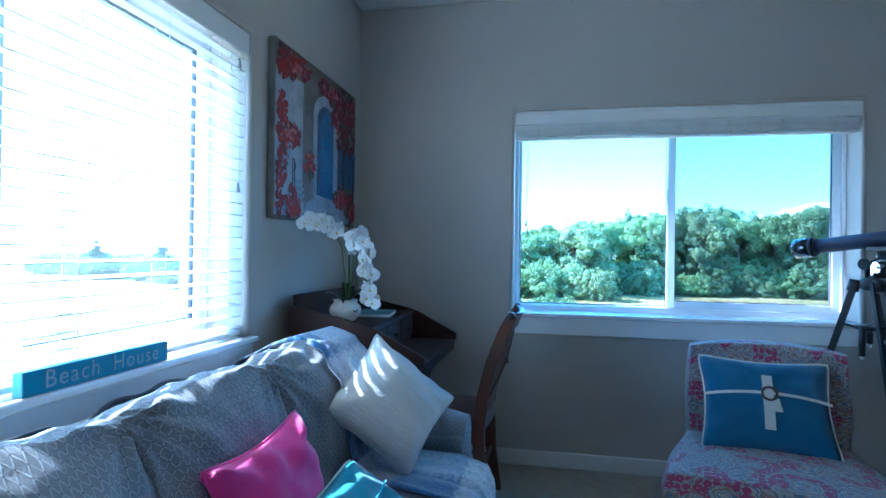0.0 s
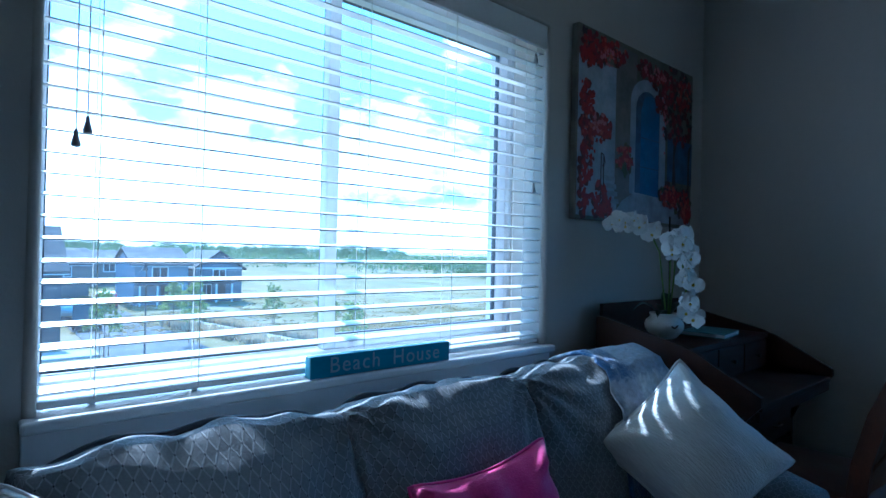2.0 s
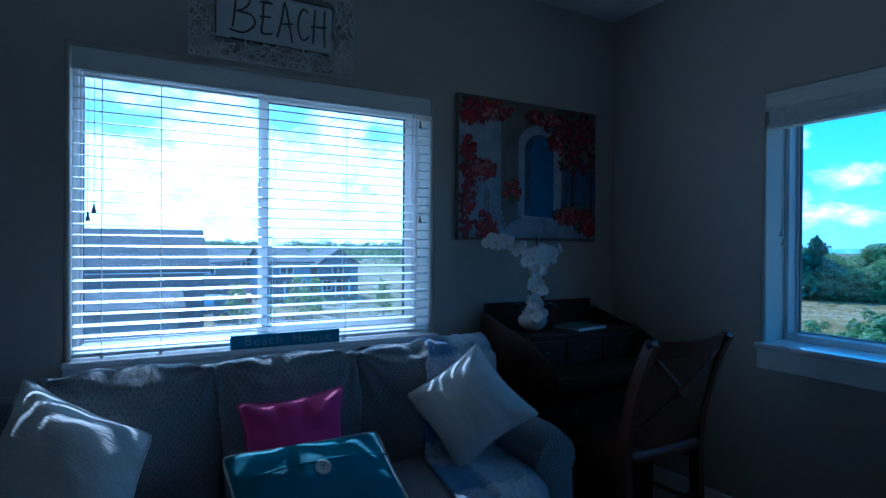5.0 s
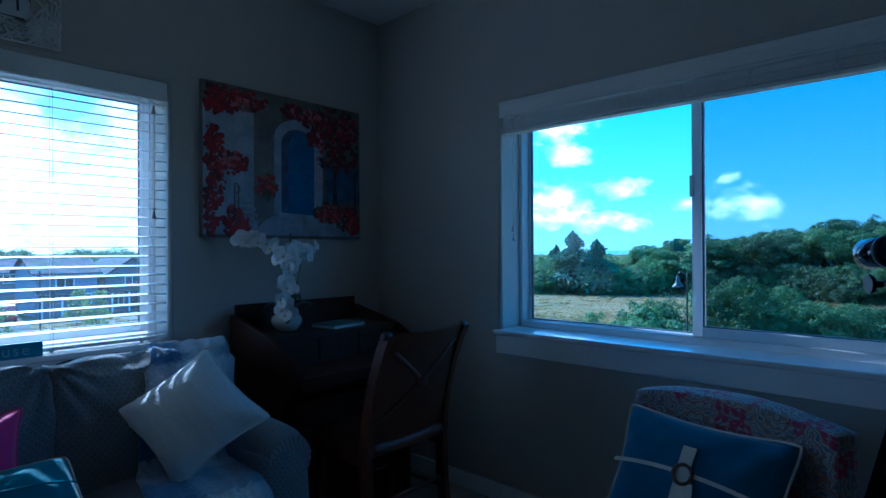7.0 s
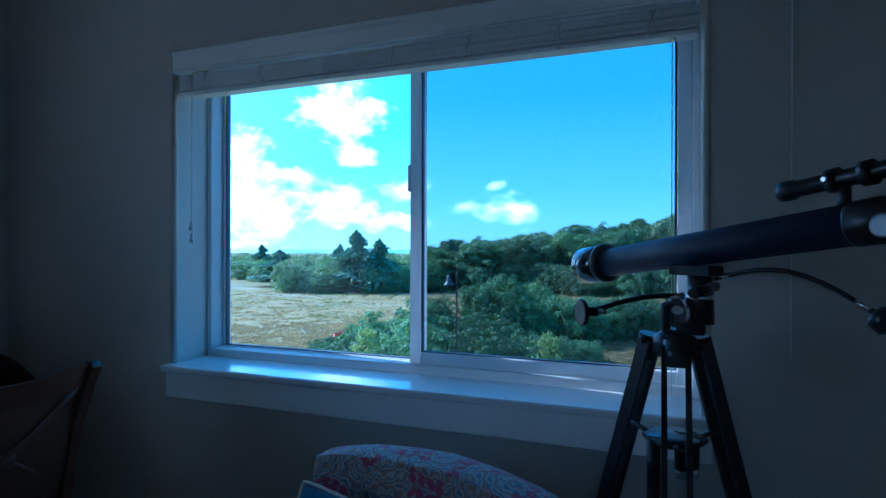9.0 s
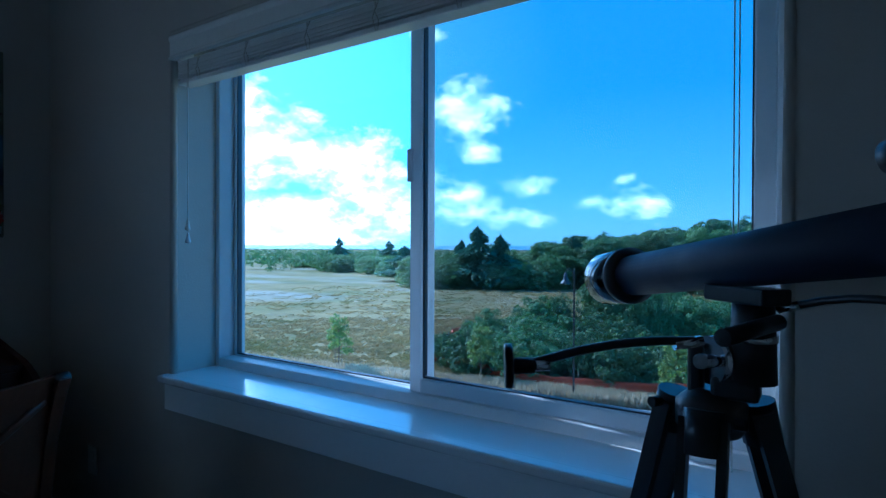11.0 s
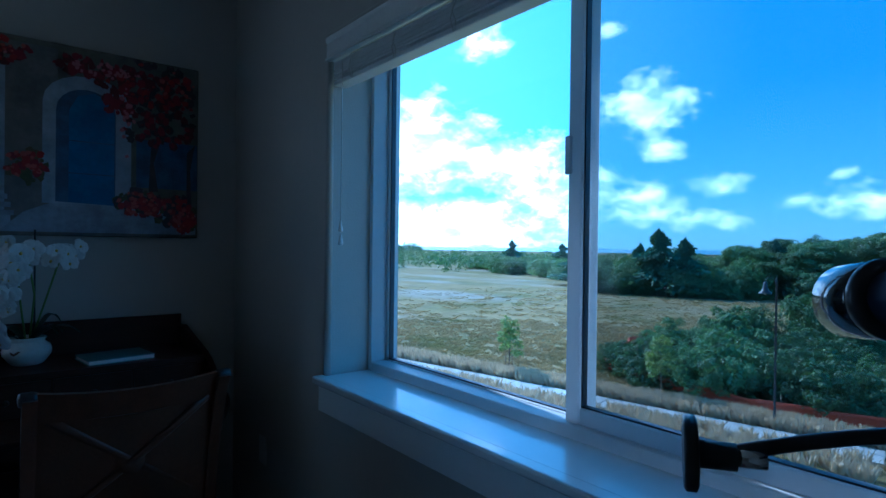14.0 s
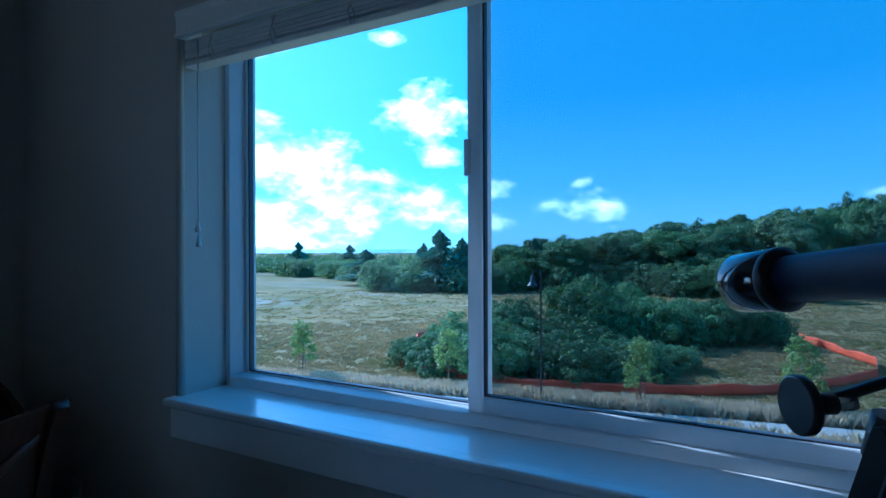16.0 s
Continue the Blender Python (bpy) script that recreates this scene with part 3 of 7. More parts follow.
def sliding_window(name, m, width, height, split, label, screen, pane_mat):
    """Vinyl slider: outer frame, two sashes and their glass. Local: x along, y outwards, z up from the foot of the opening."""
    e = new(name)
    e.matrix_world = m
    tagged(e, label, "window", kind="structure")
    h, y0, y1 = width / 2, 0.17, 0.285
    fw, sw = 0.036, 0.020
    frame_ob = new("window_frame")
    frame_ob.parent = e
    for n, a in (("frame_left", (-h, y0, 0, -h + sw, y1, height)), ("frame_right", (h - sw, y0, 0, h, y1, height)),
                 ("frame_foot", (-h + sw, y0, 0, h - sw, y1, fw)), ("frame_head", (-h + sw, y0, height - fw, h - sw, y1, height))):
        part(n, B(*a, bevel=0.004), M_VINYL, frame_ob)
    s = -h + sw + split * (width - 2 * sw)
    for n, x0, x1, ya, yb, rail in (("fixed_sash", -h + sw, s + 0.008, 0.232, 0.268, 0.012), ("sliding_sash", s - 0.026, h - sw, 0.188, 0.224, 0.041)):
        so = new(n)
        so.parent = e
        za, zb = fw - (0.0 if n == "sliding_sash" else 0.008), height - fw
        for nn, a in (("stile", (x0, ya, za, x0 + rail, yb, zb)), ("stile", (x1 - rail, ya, za, x1, yb, zb)),
                      ("rail", (x0 + rail, ya, za, x1 - rail, yb, za + rail)), ("rail", (x0 + rail, ya, zb - rail, x1 - rail, yb, zb))):
            part(nn, B(*a, bevel=0.004), M_VINYL, so)
        mid = (ya + yb) / 2
        gk = bmesh.new()
        q, w = rail, 0.004
        for a in ((x0 + q, mid - 0.009, za + q, x0 + q + w, mid + 0.009, zb - q), (x1 - q - w, mid - 0.009, za + q, x1 - q, mid + 0.009, zb - q),
                  (x0 + q + w, mid - 0.009, za + q, x1 - q - w, mid + 0.009, za + q + w), (x0 + q + w, mid - 0.009, zb - q - w, x1 - q - w, mid + 0.009, zb - q)):
            box(gk, *a)
        part("gasket", gk, M_GASKET, so, "dark rubber gasket")
        g = part("pane", B(x0 + q + 0.001, mid - 0.003, za + q + 0.001, x1 - q - 0.001, mid + 0.003, zb - q - 0.001), pane_mat, so, "clear window pane")
        g.visible_shadow = False
        if n == "sliding_sash":
            part("latch", B(x0 - 0.008, ya - 0.006, height * 0.54, x0 + 0.012, ya + 0.006, height * 0.62, bevel=0.004), M_VINYL, so, "small white sash latch")
    if screen:
        sc = part("insect_screen", B(s - 0.024, 0.275, fw + 0.002, h - fw - 0.002, 0.2765, height - fw - 0.002), M_SCREEN, e, "fine dark insect screen over the sliding half")
        sc.visible_shadow = False
    return e


sliding_window("window_north", pose((BX["x0"] + BX["x1"]) / 2, 0, BX["z0"]), BX["x1"] - BX["x0"], BX["z1"] - BX["z0"], 0.504, "wide white vinyl sliding window over the field", True, M_GLASS)
sliding_window("window_west", pose(0, (AX["y0"] + AX["y1"]) / 2, AX["z0"], 0, 0, 90), AX["y1"] - AX["y0"], AX["z1"] - AX["z0"], 0.488, "white vinyl sliding window behind open blinds", False, M_GLASS_GLARE)


def tassel(parent, x, y, ztop, zend, mat):
    part("lift_cord", T([(x, y, ztop), (x, y, zend)], 0.0013, 6), M_CORD, parent)
    bm = lathe(bmesh.new(), [(0.002, 0.0), (0.004, -0.004), (0.0045, -0.012), (0.009, -0.030), (0.0085, -0.036), (0.002, -0.038)][::-1], 12, (x, y, zend))
    part("tassel", bm, mat, parent, "moulded cord tassel", smooth=True)


def blind_west():
    w, hh = AX["y1"] - AX["y0"], AX["z1"] - AX["z0"]
    e = thing("window_blind", (0, (AX["y0"] + AX["y1"]) / 2, AX["z0"]), "white lowered slat blind with open slats behind the sofa", "window blind", turn=90)
    h = w / 2 - 0.006
    part("valance", B(-h, 0.002, hh - 0.092, h, 0.016, hh - 0.004, bevel=0.004), M_SLAT, e)
    part("head_rail", B(-h + 0.004, 0.018, hh - 0.05, h - 0.004, 0.066, hh - 0.006), M_SLAT, e)
    n, top, foot = 25, hh - 0.105, 0.045
    bm = bmesh.new()
    rows = []
    for i in range(5):
        a = -0.023 + 0.046 * i / 4
        z = 0.0020 * (1 - (a / 0.023) ** 2)
        rows.append((a, z))
    outline = [(a, z + 0.0016) for a, z in rows] + [(a, z - 0.0016) for a, z in reversed(rows)]
    extrude_outline(bm, outline, 0, -h + 0.002, h - 0.002)
    first = part("slat", bm, M_SLAT, e)
    first.matrix_basis = pose(0, 0.043, top, 7)
    for i in range(1, n):
        s = new("slat", first.data)
        s.parent = e
        s.matrix_basis = pose(0, 0.043, top + (foot - top) * i / (n - 1), 7 + random.uniform(-1.5, 1.5), random.uniform(-0.12, 0.12), 0)
    part("bottom_rail", B(-h + 0.002, 0.018, 0.012, h - 0.002, 0.068, 0.027, bevel=0.004), M_SLAT, e)
    for x in (-0.60 * h, -0.01 * h + 0.28 * 0, 0.42 * h, -h + 0.10, h - 0.10):
        for y in (0.0165, 0.0675):
            part("ladder_cord", T([(x, y, 0.02), (x, y, hh - 0.05)], 0.0011, 5), M_CORD, e)
        part("route_button", lathe(bmesh.new(), [(0.006, 0.004), (0.007, 0.006), (0.007, 0.012)], 10, (x, 0.043, 0.0)), M_SLAT, e)
    tassel(e, -h + 0.075, 0.008, hh - 0.1, hh - 0.60, M_TASSEL)
    tassel(e, -h + 0.055, 0.006, hh - 0.1, hh - 0.63, M_TASSEL)
    tassel(e, h - 0.060, 0.008, hh - 0.1, hh - 0.12, M_TASSEL)
    tassel(e, h - 0.060, 0.006, hh - 0.1, hh - 0.60, M_TASSEL)


blind_west()


def blind_north():
    w, hh = BX["x1"] - BX["x0"], BX["z1"] - BX["z0"]
    e = thing("window_blind", ((BX["x0"] + BX["x1"]) / 2, 0, BX["z0"]), "white slat blind drawn up in a stack under its valance", "window blind")
    h = w / 2 - 0.010
    board = bmesh.new()
    extrude_outline(board, [(-0.018, hh - 0.012), (-0.021, hh - 0.018), (-0.021, hh - 0.026), (-0.016, hh - 0.034), (-0.016, hh - 0.078), (-0.021, hh - 0.086), (-0.021, hh - 0.092), (-0.004, hh - 0.092), (-0.004, hh - 0.012)], 0, -h, h)
    part("valance", board, M_SLAT, e)
    part("valance_return", B(-h, -0.0035, hh - 0.09, -h + 0.008, 0.07, hh - 0.014, bevel=0.002), M_SLAT, e)
    part("valance_return", B(h - 0.008, -0.0035, hh - 0.09, h, 0.07, hh - 0.014, bevel=0.002), M_SLAT, e)
    part("head_rail", B(-h + 0.01, 0.016, hh - 0.05, h - 0.01, 0.064, hh - 0.006), M_SLAT, e)
    z = hh - 0.094
    base = part("slat", B(-h + 0.004, -0.025, -0.0013, h - 0.004, 0.025, 0.0013), M_SLAT, e)
    base.matrix_basis = pose(0, 0.036, z)
    for i in range(1, 17):
        s = new("slat", base.data)
        s.parent = e
        s.matrix_basis = pose(random.uniform(-0.002, 0.002), 0.036 + random.uniform(-0.003, 0.003), z - 0.0036 * i, random.uniform(-1.2, 1.2), random.uniform(-0.1, 0.1), 0)
    part("bottom_rail", B(-h + 0.004, 0.010, z - 0.080, h - 0.004, 0.062, z - 0.064, bevel=0.004), M_SLAT, e)
    for x in (-0.86, -0.58, -0.28, 0.0, 0.28, 0.58, 0.86):
        bm = sweep(bmesh.new(), [(x * h, 0.008, z), (x * h + 0.006, 0.003, z - 0.02), (x * h - 0.006, 0.004, z - 0.045), (x * h + 0.002, 0.008, z - 0.078)], 0.0016, 6)
        sweep(bm, [(x * h + 0.012, 0.008, z), (x * h + 0.004, 0.001, z - 0.03), (x * h + 0.015, 0.004, z - 0.055), (x * h + 0.01, 0.008, z - 0.078)], 0.0016, 6)
        part("ladder_cord", bm, M_CORD, e)
    tassel(e, -h + 0.065, 0.010, z, 0.545, M_TASSEL_W)
    tassel(e, -h + 0.074, 0.006, z, 0.50, M_TASSEL_W)
    part("tilt_cord", T([(h - 0.07, 0.020, z), (h - 0.07, 0.020, 0.05)], 0.0014, 6), M_CORD, e)
    part("tilt_cord", T([(h - 0.062, 0.024, z), (h - 0.062, 0.024, 0.25)], 0.0014, 6), M_CORD, e)


blind_north()


# ---------------------------------------------------------------- sofa and what lies on it
def sofa():
    e = thing("sofa", (0, 0, 0), "three-seat rolled-arm sofa in blue-grey lattice upholstery under the window", "sofa")
    y0, y1 = -3.12, -1.10
    part("base", soft_block(bmesh.new(), (0.78, y1 - y0 - 0.06, 0.22), 0.0, 12, 0.002, 1, 0.05), M_SOFA, e).location = (0.55, (y0 + y1) / 2, 0.22)
    bm = soft_block(bmesh.new(), (0.20, y1 - y0 - 0.10, 0.62), 0.012, 14, 0.004, 2, 0.12)
    bk = part("back", bm, M_SOFA, e)
    bk.matrix_basis = pose(0.20, (y0 + y1) / 2, 0.517, 0, -7, 0)
    for y, s in ((y1 - 0.12, 1), (y0 + 0.12, 2)):
        arm = part("arm", soft_block(bmesh.new(), (0.78, 0.20, 0.46), 0.01, 12, 0.003, s, 0.08), M_SOFA, e)
        arm.location = (0.50, y, 0.34)
        roll = bmesh.new()
        uv = roll.loops.layers.uv.verify()
        sweep(roll, [(0.12 + 0.76 * i / 8, y + (0.02 if s == 1 else -0.02), 0.525) for i in range(9)], [0.10, 0.112, 0.115, 0.115, 0.115, 0.115, 0.115, 0.112, 0.09], 20)
        for f in roll.faces:
            for lp in f.loops:
                lp[uv].uv = (lp.vert.co.x, math.atan2(lp.vert.co.z - 0.525, lp.vert.co.y - y) * 0.115)
        part("arm_roll", roll, M_SOFA, e)
    ys = [-2.88, -2.36, -1.84, -1.345]
    for i in range(3):
        c, w = (ys[i] + ys[i + 1]) / 2, ys[i + 1] - ys[i]
        seat = part("seat_cushion", soft_block(bmesh.new(), (0.64, w - 0.008, 0.16), 0.028, 14, 0.006, 5 + i, 0.10), M_SOFA, e)
        seat.location = (0.655, c, 0.395)
        bc = soft_block(bmesh.new(), (0.19, w + 0.016, 0.50), 0.046, 40, 0.016, 11 + i, 0.10, 0.004)
        # slumped, wrinkled top edge
        for v in bc.verts:
            if v.co.z > 0.09:
                k = (v.co.z - 0.09) / 0.16
                v.co.z += k * (0.004 * math.sin(v.co.y * 34 + i * 2) + 0.012 * noise.noise(Vector((v.co.y * 13, i * 3.0, v.co.x * 6))) - 0.012 * (abs(v.co.y) / (w / 2)) ** 4)
                v.co.x = v.co.x * (1 - 0.42 * min(1, k) ** 2) - 0.012 * min(1, k) ** 2
                v.co.x += k * 0.012 * noise.noise(Vector((v.co.y * 16, i * 5.0, 2)))
            for sy in ((-1, 1) if i < 2 else (-1,)):      # pulled creases fan out of the top corners
                dy, dz = w / 2 - sy * v.co.y, 0.24 - v.co.z
                r = math.hypot(dy, dz)
                if v.co.x > -0.06 and r < 0.26:
                    v.co.x += 0.013 * (1 - r / 0.26) * min(1.0, r / 0.04) * math.sin(math.atan2(dz, dy) * (11 + 2 * i) + i + sy)
            v.co.x += 0.007 * noise.noise(Vector((v.co.y * 5 + i * 7, v.co.z * 26, 4.0))) * max(0.0, v.co.z + 0.1) * 4 if v.co.x > 0 else 0.0
        ob = part("back_cushion", bc, M_SOFA, e)
        ob.matrix_basis = pose(0.385, c, 0.668, 0, -15, 0)
        rim = []
        for k in range(25):
            s = -1 + 2 * k / 24
            rim.append((-0.064, s * w / 2 * 0.95, 0.252 - 0.03 * abs(s) ** 4 + 0.005 * math.sin(s * 9 + i)))
        part("piping", T(rim, 0.0075, 8), M_PIPING, ob)
    for x in (0.2, 0.9):
        for y in (y0 + 0.14, y1 - 0.14):
            part("leg", lathe(bmesh.new(), [(0.018, 0.0), (0.022, 0.02), (0.028, 0.115)], 14, (x, y, 0)), M_DARKWOOD, e)


sofa()


def throw_blanket():
    """A plaid throw hung over the sofa's back corner, down the cushion and over the seat."""
    prof = [(0.085, 0.60, -1.36), (0.085, 0.78, -1.36), (0.11, 0.845, -1.345), (0.20, 0.890, -1.335), (0.31, 0.922, -1.34), (0.422, 0.896, -1.365), (0.507, 0.80, -1.40),
            (0.548, 0.66, -1.43), (0.585, 0.545, -1.45), (0.635, 0.512, -1.47), (0.75, 0.512, -1.49), (0.88, 0.505, -1.50), (0.972, 0.482, -1.50), (0.995, 0.43, -1.50), (0.998, 0.30, -1.50)]
    bm = bmesh.new()
    uv = bm.loops.layers.uv.verify()
    cols, rows, d = 22, [], 0.0
    fine = []
    for (a, b) in zip(prof, prof[1:]):
        for k in range(4):
            fine.append(tuple(a[i] + (b[i] - a[i]) * k / 4 for i in range(3)))
    fine.append(prof[-1])
    for i, (x, z, y) in enumerate(fine):
        if i:
            d += math.hypot(x - fine[i - 1][0], z - fine[i - 1][1])
        row = []
        half = 0.175 if x > 0.45 else 0.155
        for j in range(cols + 1):
            s = -1 + 2 * j / cols
            yy = y + half * s
            fold = 0.008 * math.sin(s * 7 + d * 2.0) + 0.012 * noise.noise(Vector((s * 4, d * 6, 0)))
            row.append((bm.verts.new((x + abs(fold) * (0.6 if x < 0.6 or x > 0.95 else 0.1), yy + 0.012 * noise.noise(Vector((d * 9, s, 3))), z + abs(fold) * (1.0 if 0.12 < x < 0.97 else 0.1))), (half * s + 0.4, d)))
        rows.append(row)
    for a, b in zip(rows, rows[1:]):
        for j in range(cols):
            q = [a[j], a[j + 1], b[j + 1], b[j]]
            f = bm.faces.new([p[0] for p in q])
            f.smooth = True
            for lp, p in zip(f.loops, q):
                lp[uv].uv = p[1]
    bmesh.ops.recalc_face_normals(bm, faces=bm.faces[:])
    ob = tagged(part("throw_blanket", bm, M_THROW), "fuzzy blue and white plaid throw draped over the sofa", "blanket")
    sol = ob.modifiers.new("thickness", "SOLIDIFY")
    sol.thickness, sol.offset = 0.008, -1.0
    fr = bmesh.new()
    x, z, y = fine[-1]
    for j in range(40):
        yy = y - 0.18 + 0.36 * j / 39
        sweep(fr, [(x + 0.003, yy, z), (x + 0.004 + random.uniform(-.004, .004), yy + random.uniform(-.006, .006), z - 0.05)], 0.0018, 5)
    part("fringe", fr, M_THROW, ob)


throw_blanket()


def pillow(name, corners, thick, mat, label, piping=None, seed=0, ears=0.06, wrinkle=0.01):
    m, w, h = plane_pose(*corners)
    e = new(name)
    e.matrix_world = m
    tagged(e, label, "pillow")
    tl, tr, br, bl = map(Vector, corners)
    up = m.to_3x3().transposed() @ ((tl + tr - bl - br) / 2)
    bm, rim = pillow_mesh(w, up.y, thick, seed=seed, ears=ears, wrinkle=wrinkle)
    for co in [v.co for v in bm.verts] + rim[:-1]:      # a soft pillow slumps out of square
        co.x += up.x / up.y * co.y
    h = up.y
    part("cover", bm, mat, e)
    part("seam" if piping is None else "piping", T(rim, 0.0035 if piping is None else 0.0042, 8, caps=False), piping or mat, e)
    return e, w, h


pillow("throw_pillow", [(0.562, -1.362, 0.945), (0.842, -1.252, 0.690), (0.741, -1.551, 0.480), (0.468, -1.680, 0.728)], 0.22, M_WHITEPILLOW,
       "white slub-cotton throw pillow stood on its corner against the sofa", seed=1, ears=0.15, wrinkle=0.016)
pillow("throw_pillow", [(0.42, -2.90, 0.945), (0.76, -2.585, 0.79), (1.02, -2.625, 0.54), (0.72, -3.00, 0.66)], 0.26, M_WHITEPILLOW,
       "white slub-cotton throw pillow leaning on the sofa's arm", seed=4, ears=0.12, wrinkle=0.014)
pillow("throw_pillow", [(0.500, -2.325, 0.785), (0.535, -1.925, 0.828), (0.66, -1.945, 0.50), (0.65, -2.31, 0.49)], 0.15, M_PINK,
       "magenta cotton throw pillow leaning on the middle back cushion", seed=2, ears=0.17, wrinkle=0.032)
tp, tw, th = pillow("throw_pillow", [(0.68, -2.37, 0.685), (0.65, -1.865, 0.66), (0.88, -1.80, 0.49), (0.92, -2.38, 0.49)], 0.13, M_TEAL,
                    "teal cotton pillow with pale piping and one large button", M_CREAM, seed=3, ears=0.045, wrinkle=0.010)


def button(parent, x, y, z, r):
    bm = lathe(bmesh.new(), [(r * 0.2, 0), (r, 0.0), (r, 0.004), (r * 0.82, 0.006), (r * 0.75, 0.004), (r * 0.1, 0.004)], 24, (x, y, z))
    b = part("button", bm, M_BUTTON, parent, "large pearl-grey button")
    holes = bmesh.new()
    for a in (-1, 1):
        lathe(holes, [(r * 0.10, 0.0), (r * 0.10, 0.0012)], 10, (x, y + a * r * 0.22, z + 0.0036))
    part("button_hole", holes, M_INK, b)


button(tp, 0.0, 0.01, 0.065, 0.026)
part("placket", T([(-tw * 0.47 + tw * 0.94 * i / 20, 0.036, 0.0655 * max(0.02, 1 - abs(-0.94 + 1.88 * i / 20) ** 2.4) ** 0.62 - 0.001) for i in range(21)], 0.003, 6), M_TEAL, tp)


def slipper_chair():
    e = thing("slipper_chair", (2.175, -0.405, 0.0), "armless slipper chair in magenta and sand paisley print under the window", "chair", turn=-13.5)
    def flared(bm):         # the seat widens towards its front
        for v in bm.verts:
            v.co.x *= 1 + 0.24 * (0.37 - v.co.y) / 0.74
        return bm
    seat = part("seat", flared(soft_block(bmesh.new(), (0.66, 0.74, 0.16), 0.020, 18, 0.004, 31, 0.08)), M_PAISLEY, e)
    seat.location = (0, -0.37, 0.318)
    part("skirt", flared(soft_block(bmesh.new(), (0.645, 0.725, 0.17), 0.0, 10, 0.001, 33, 0.02)), M_PAISLEY, e).location = (0, -0.37, 0.185)
    bm = soft_block(bmesh.new(), (0.655, 0.15, 0.58), 0.012, 22, 0.004, 32, 0.06)
    for v in bm.verts:      # rounded shoulders, gently curved back
        s = v.co.x / 0.3275
        v.co.y -= 0.05 * s * s
        if v.co.z > 0.1:
            v.co.z -= 0.020 * abs(s) ** 3.5
    b = part("backrest", bm, M_PAISLEY, e)
    b.matrix_basis = pose(0, 0.02, 0.525, -6, 0, 0)
    for x in (-0.27, 0.27):
        for y in (-0.66, -0.06):
            part("leg", T([(x, y, 0.11), (x * 1.02, y + (0.02 if y > -0.3 else -0.01), 0.0)], [0.024, 0.015], 8), M_DARKWOOD, e)
    return e


slipper_chair()


def strap_pillow():
    corners = [(1.880, -0.470, 0.765), (2.375, -0.545, 0.772), (2.385, -0.775, 0.375), (1.805, -0.690, 0.397)]
    e, w, h = pillow("throw_pillow", corners, 0.14, M_BLUE, "denim-blue canvas pillow with cream straps and a brown ring", M_CREAM, seed=6, ears=0.115, wrinkle=0.024)
    top = lambda x, y: 0.07 * (max(0, 1 - abs(2 * x / w) ** 2.4) * max(0, 1 - abs(2 * y / h) ** 2.4)) ** 0.62 + 0.006
    def ribbon(pts, wide, along):
        bm = bmesh.new()
        prev = None
        for x, y in pts:
            o = Vector((wide / 2, 0)) if along == "y" else Vector((0, wide / 2))
            row = [bm.verts.new((x + s * o.x, y + s * o.y, top(x, y) + dz)) for s, dz in ((-1, 0), (1, 0), (1, 0.003), (-1, 0.003))]
            if prev:
                for k in range(4):
                    bm.faces.new((prev[k], prev[(k + 1) % 4], row[(k + 1) % 4], row[k]))
            prev = row
        bmesh.ops.recalc_face_normals(bm, faces=bm.faces[:])
        return bm
    part("cross_strap", ribbon([(-w / 2 * 0.90 + w * 0.90 * i / 24, 0.035 + 0.02 * math.cos((i - 12) / 12 * 1.4) - 0.02) for i in range(25)], 0.012, "x"), M_CREAM, e, "narrow cream strap")
    part("tab", ribbon([(0.0, 0.115 - 0.235 * i / 12) for i in range(13)], 0.040, "y"), M_CREAM, e, "wide cream canvas tab")
    ring = bmesh.new()
    sweep(ring, [(0.028 * math.cos(a) + 0.004, 0.028 * math.sin(a) + 0.03, top(0, 0) + 0.008) for a in [2 * math.pi * k / 20 for k in range(21)]], 0.0055, 8, caps=False)
    part("ring", ring, M_RING, e, "brown horn ring")
    tail = ribbon([(0.022 + 0.010 * i / 4, 0.01 - 0.055 * i / 4) for i in range(5)], 0.034, "y")
    for v in tail.verts:
        v.co.z += 0.006
    part("strap_tail", tail, M_CREAM, e)


strap_pillow()


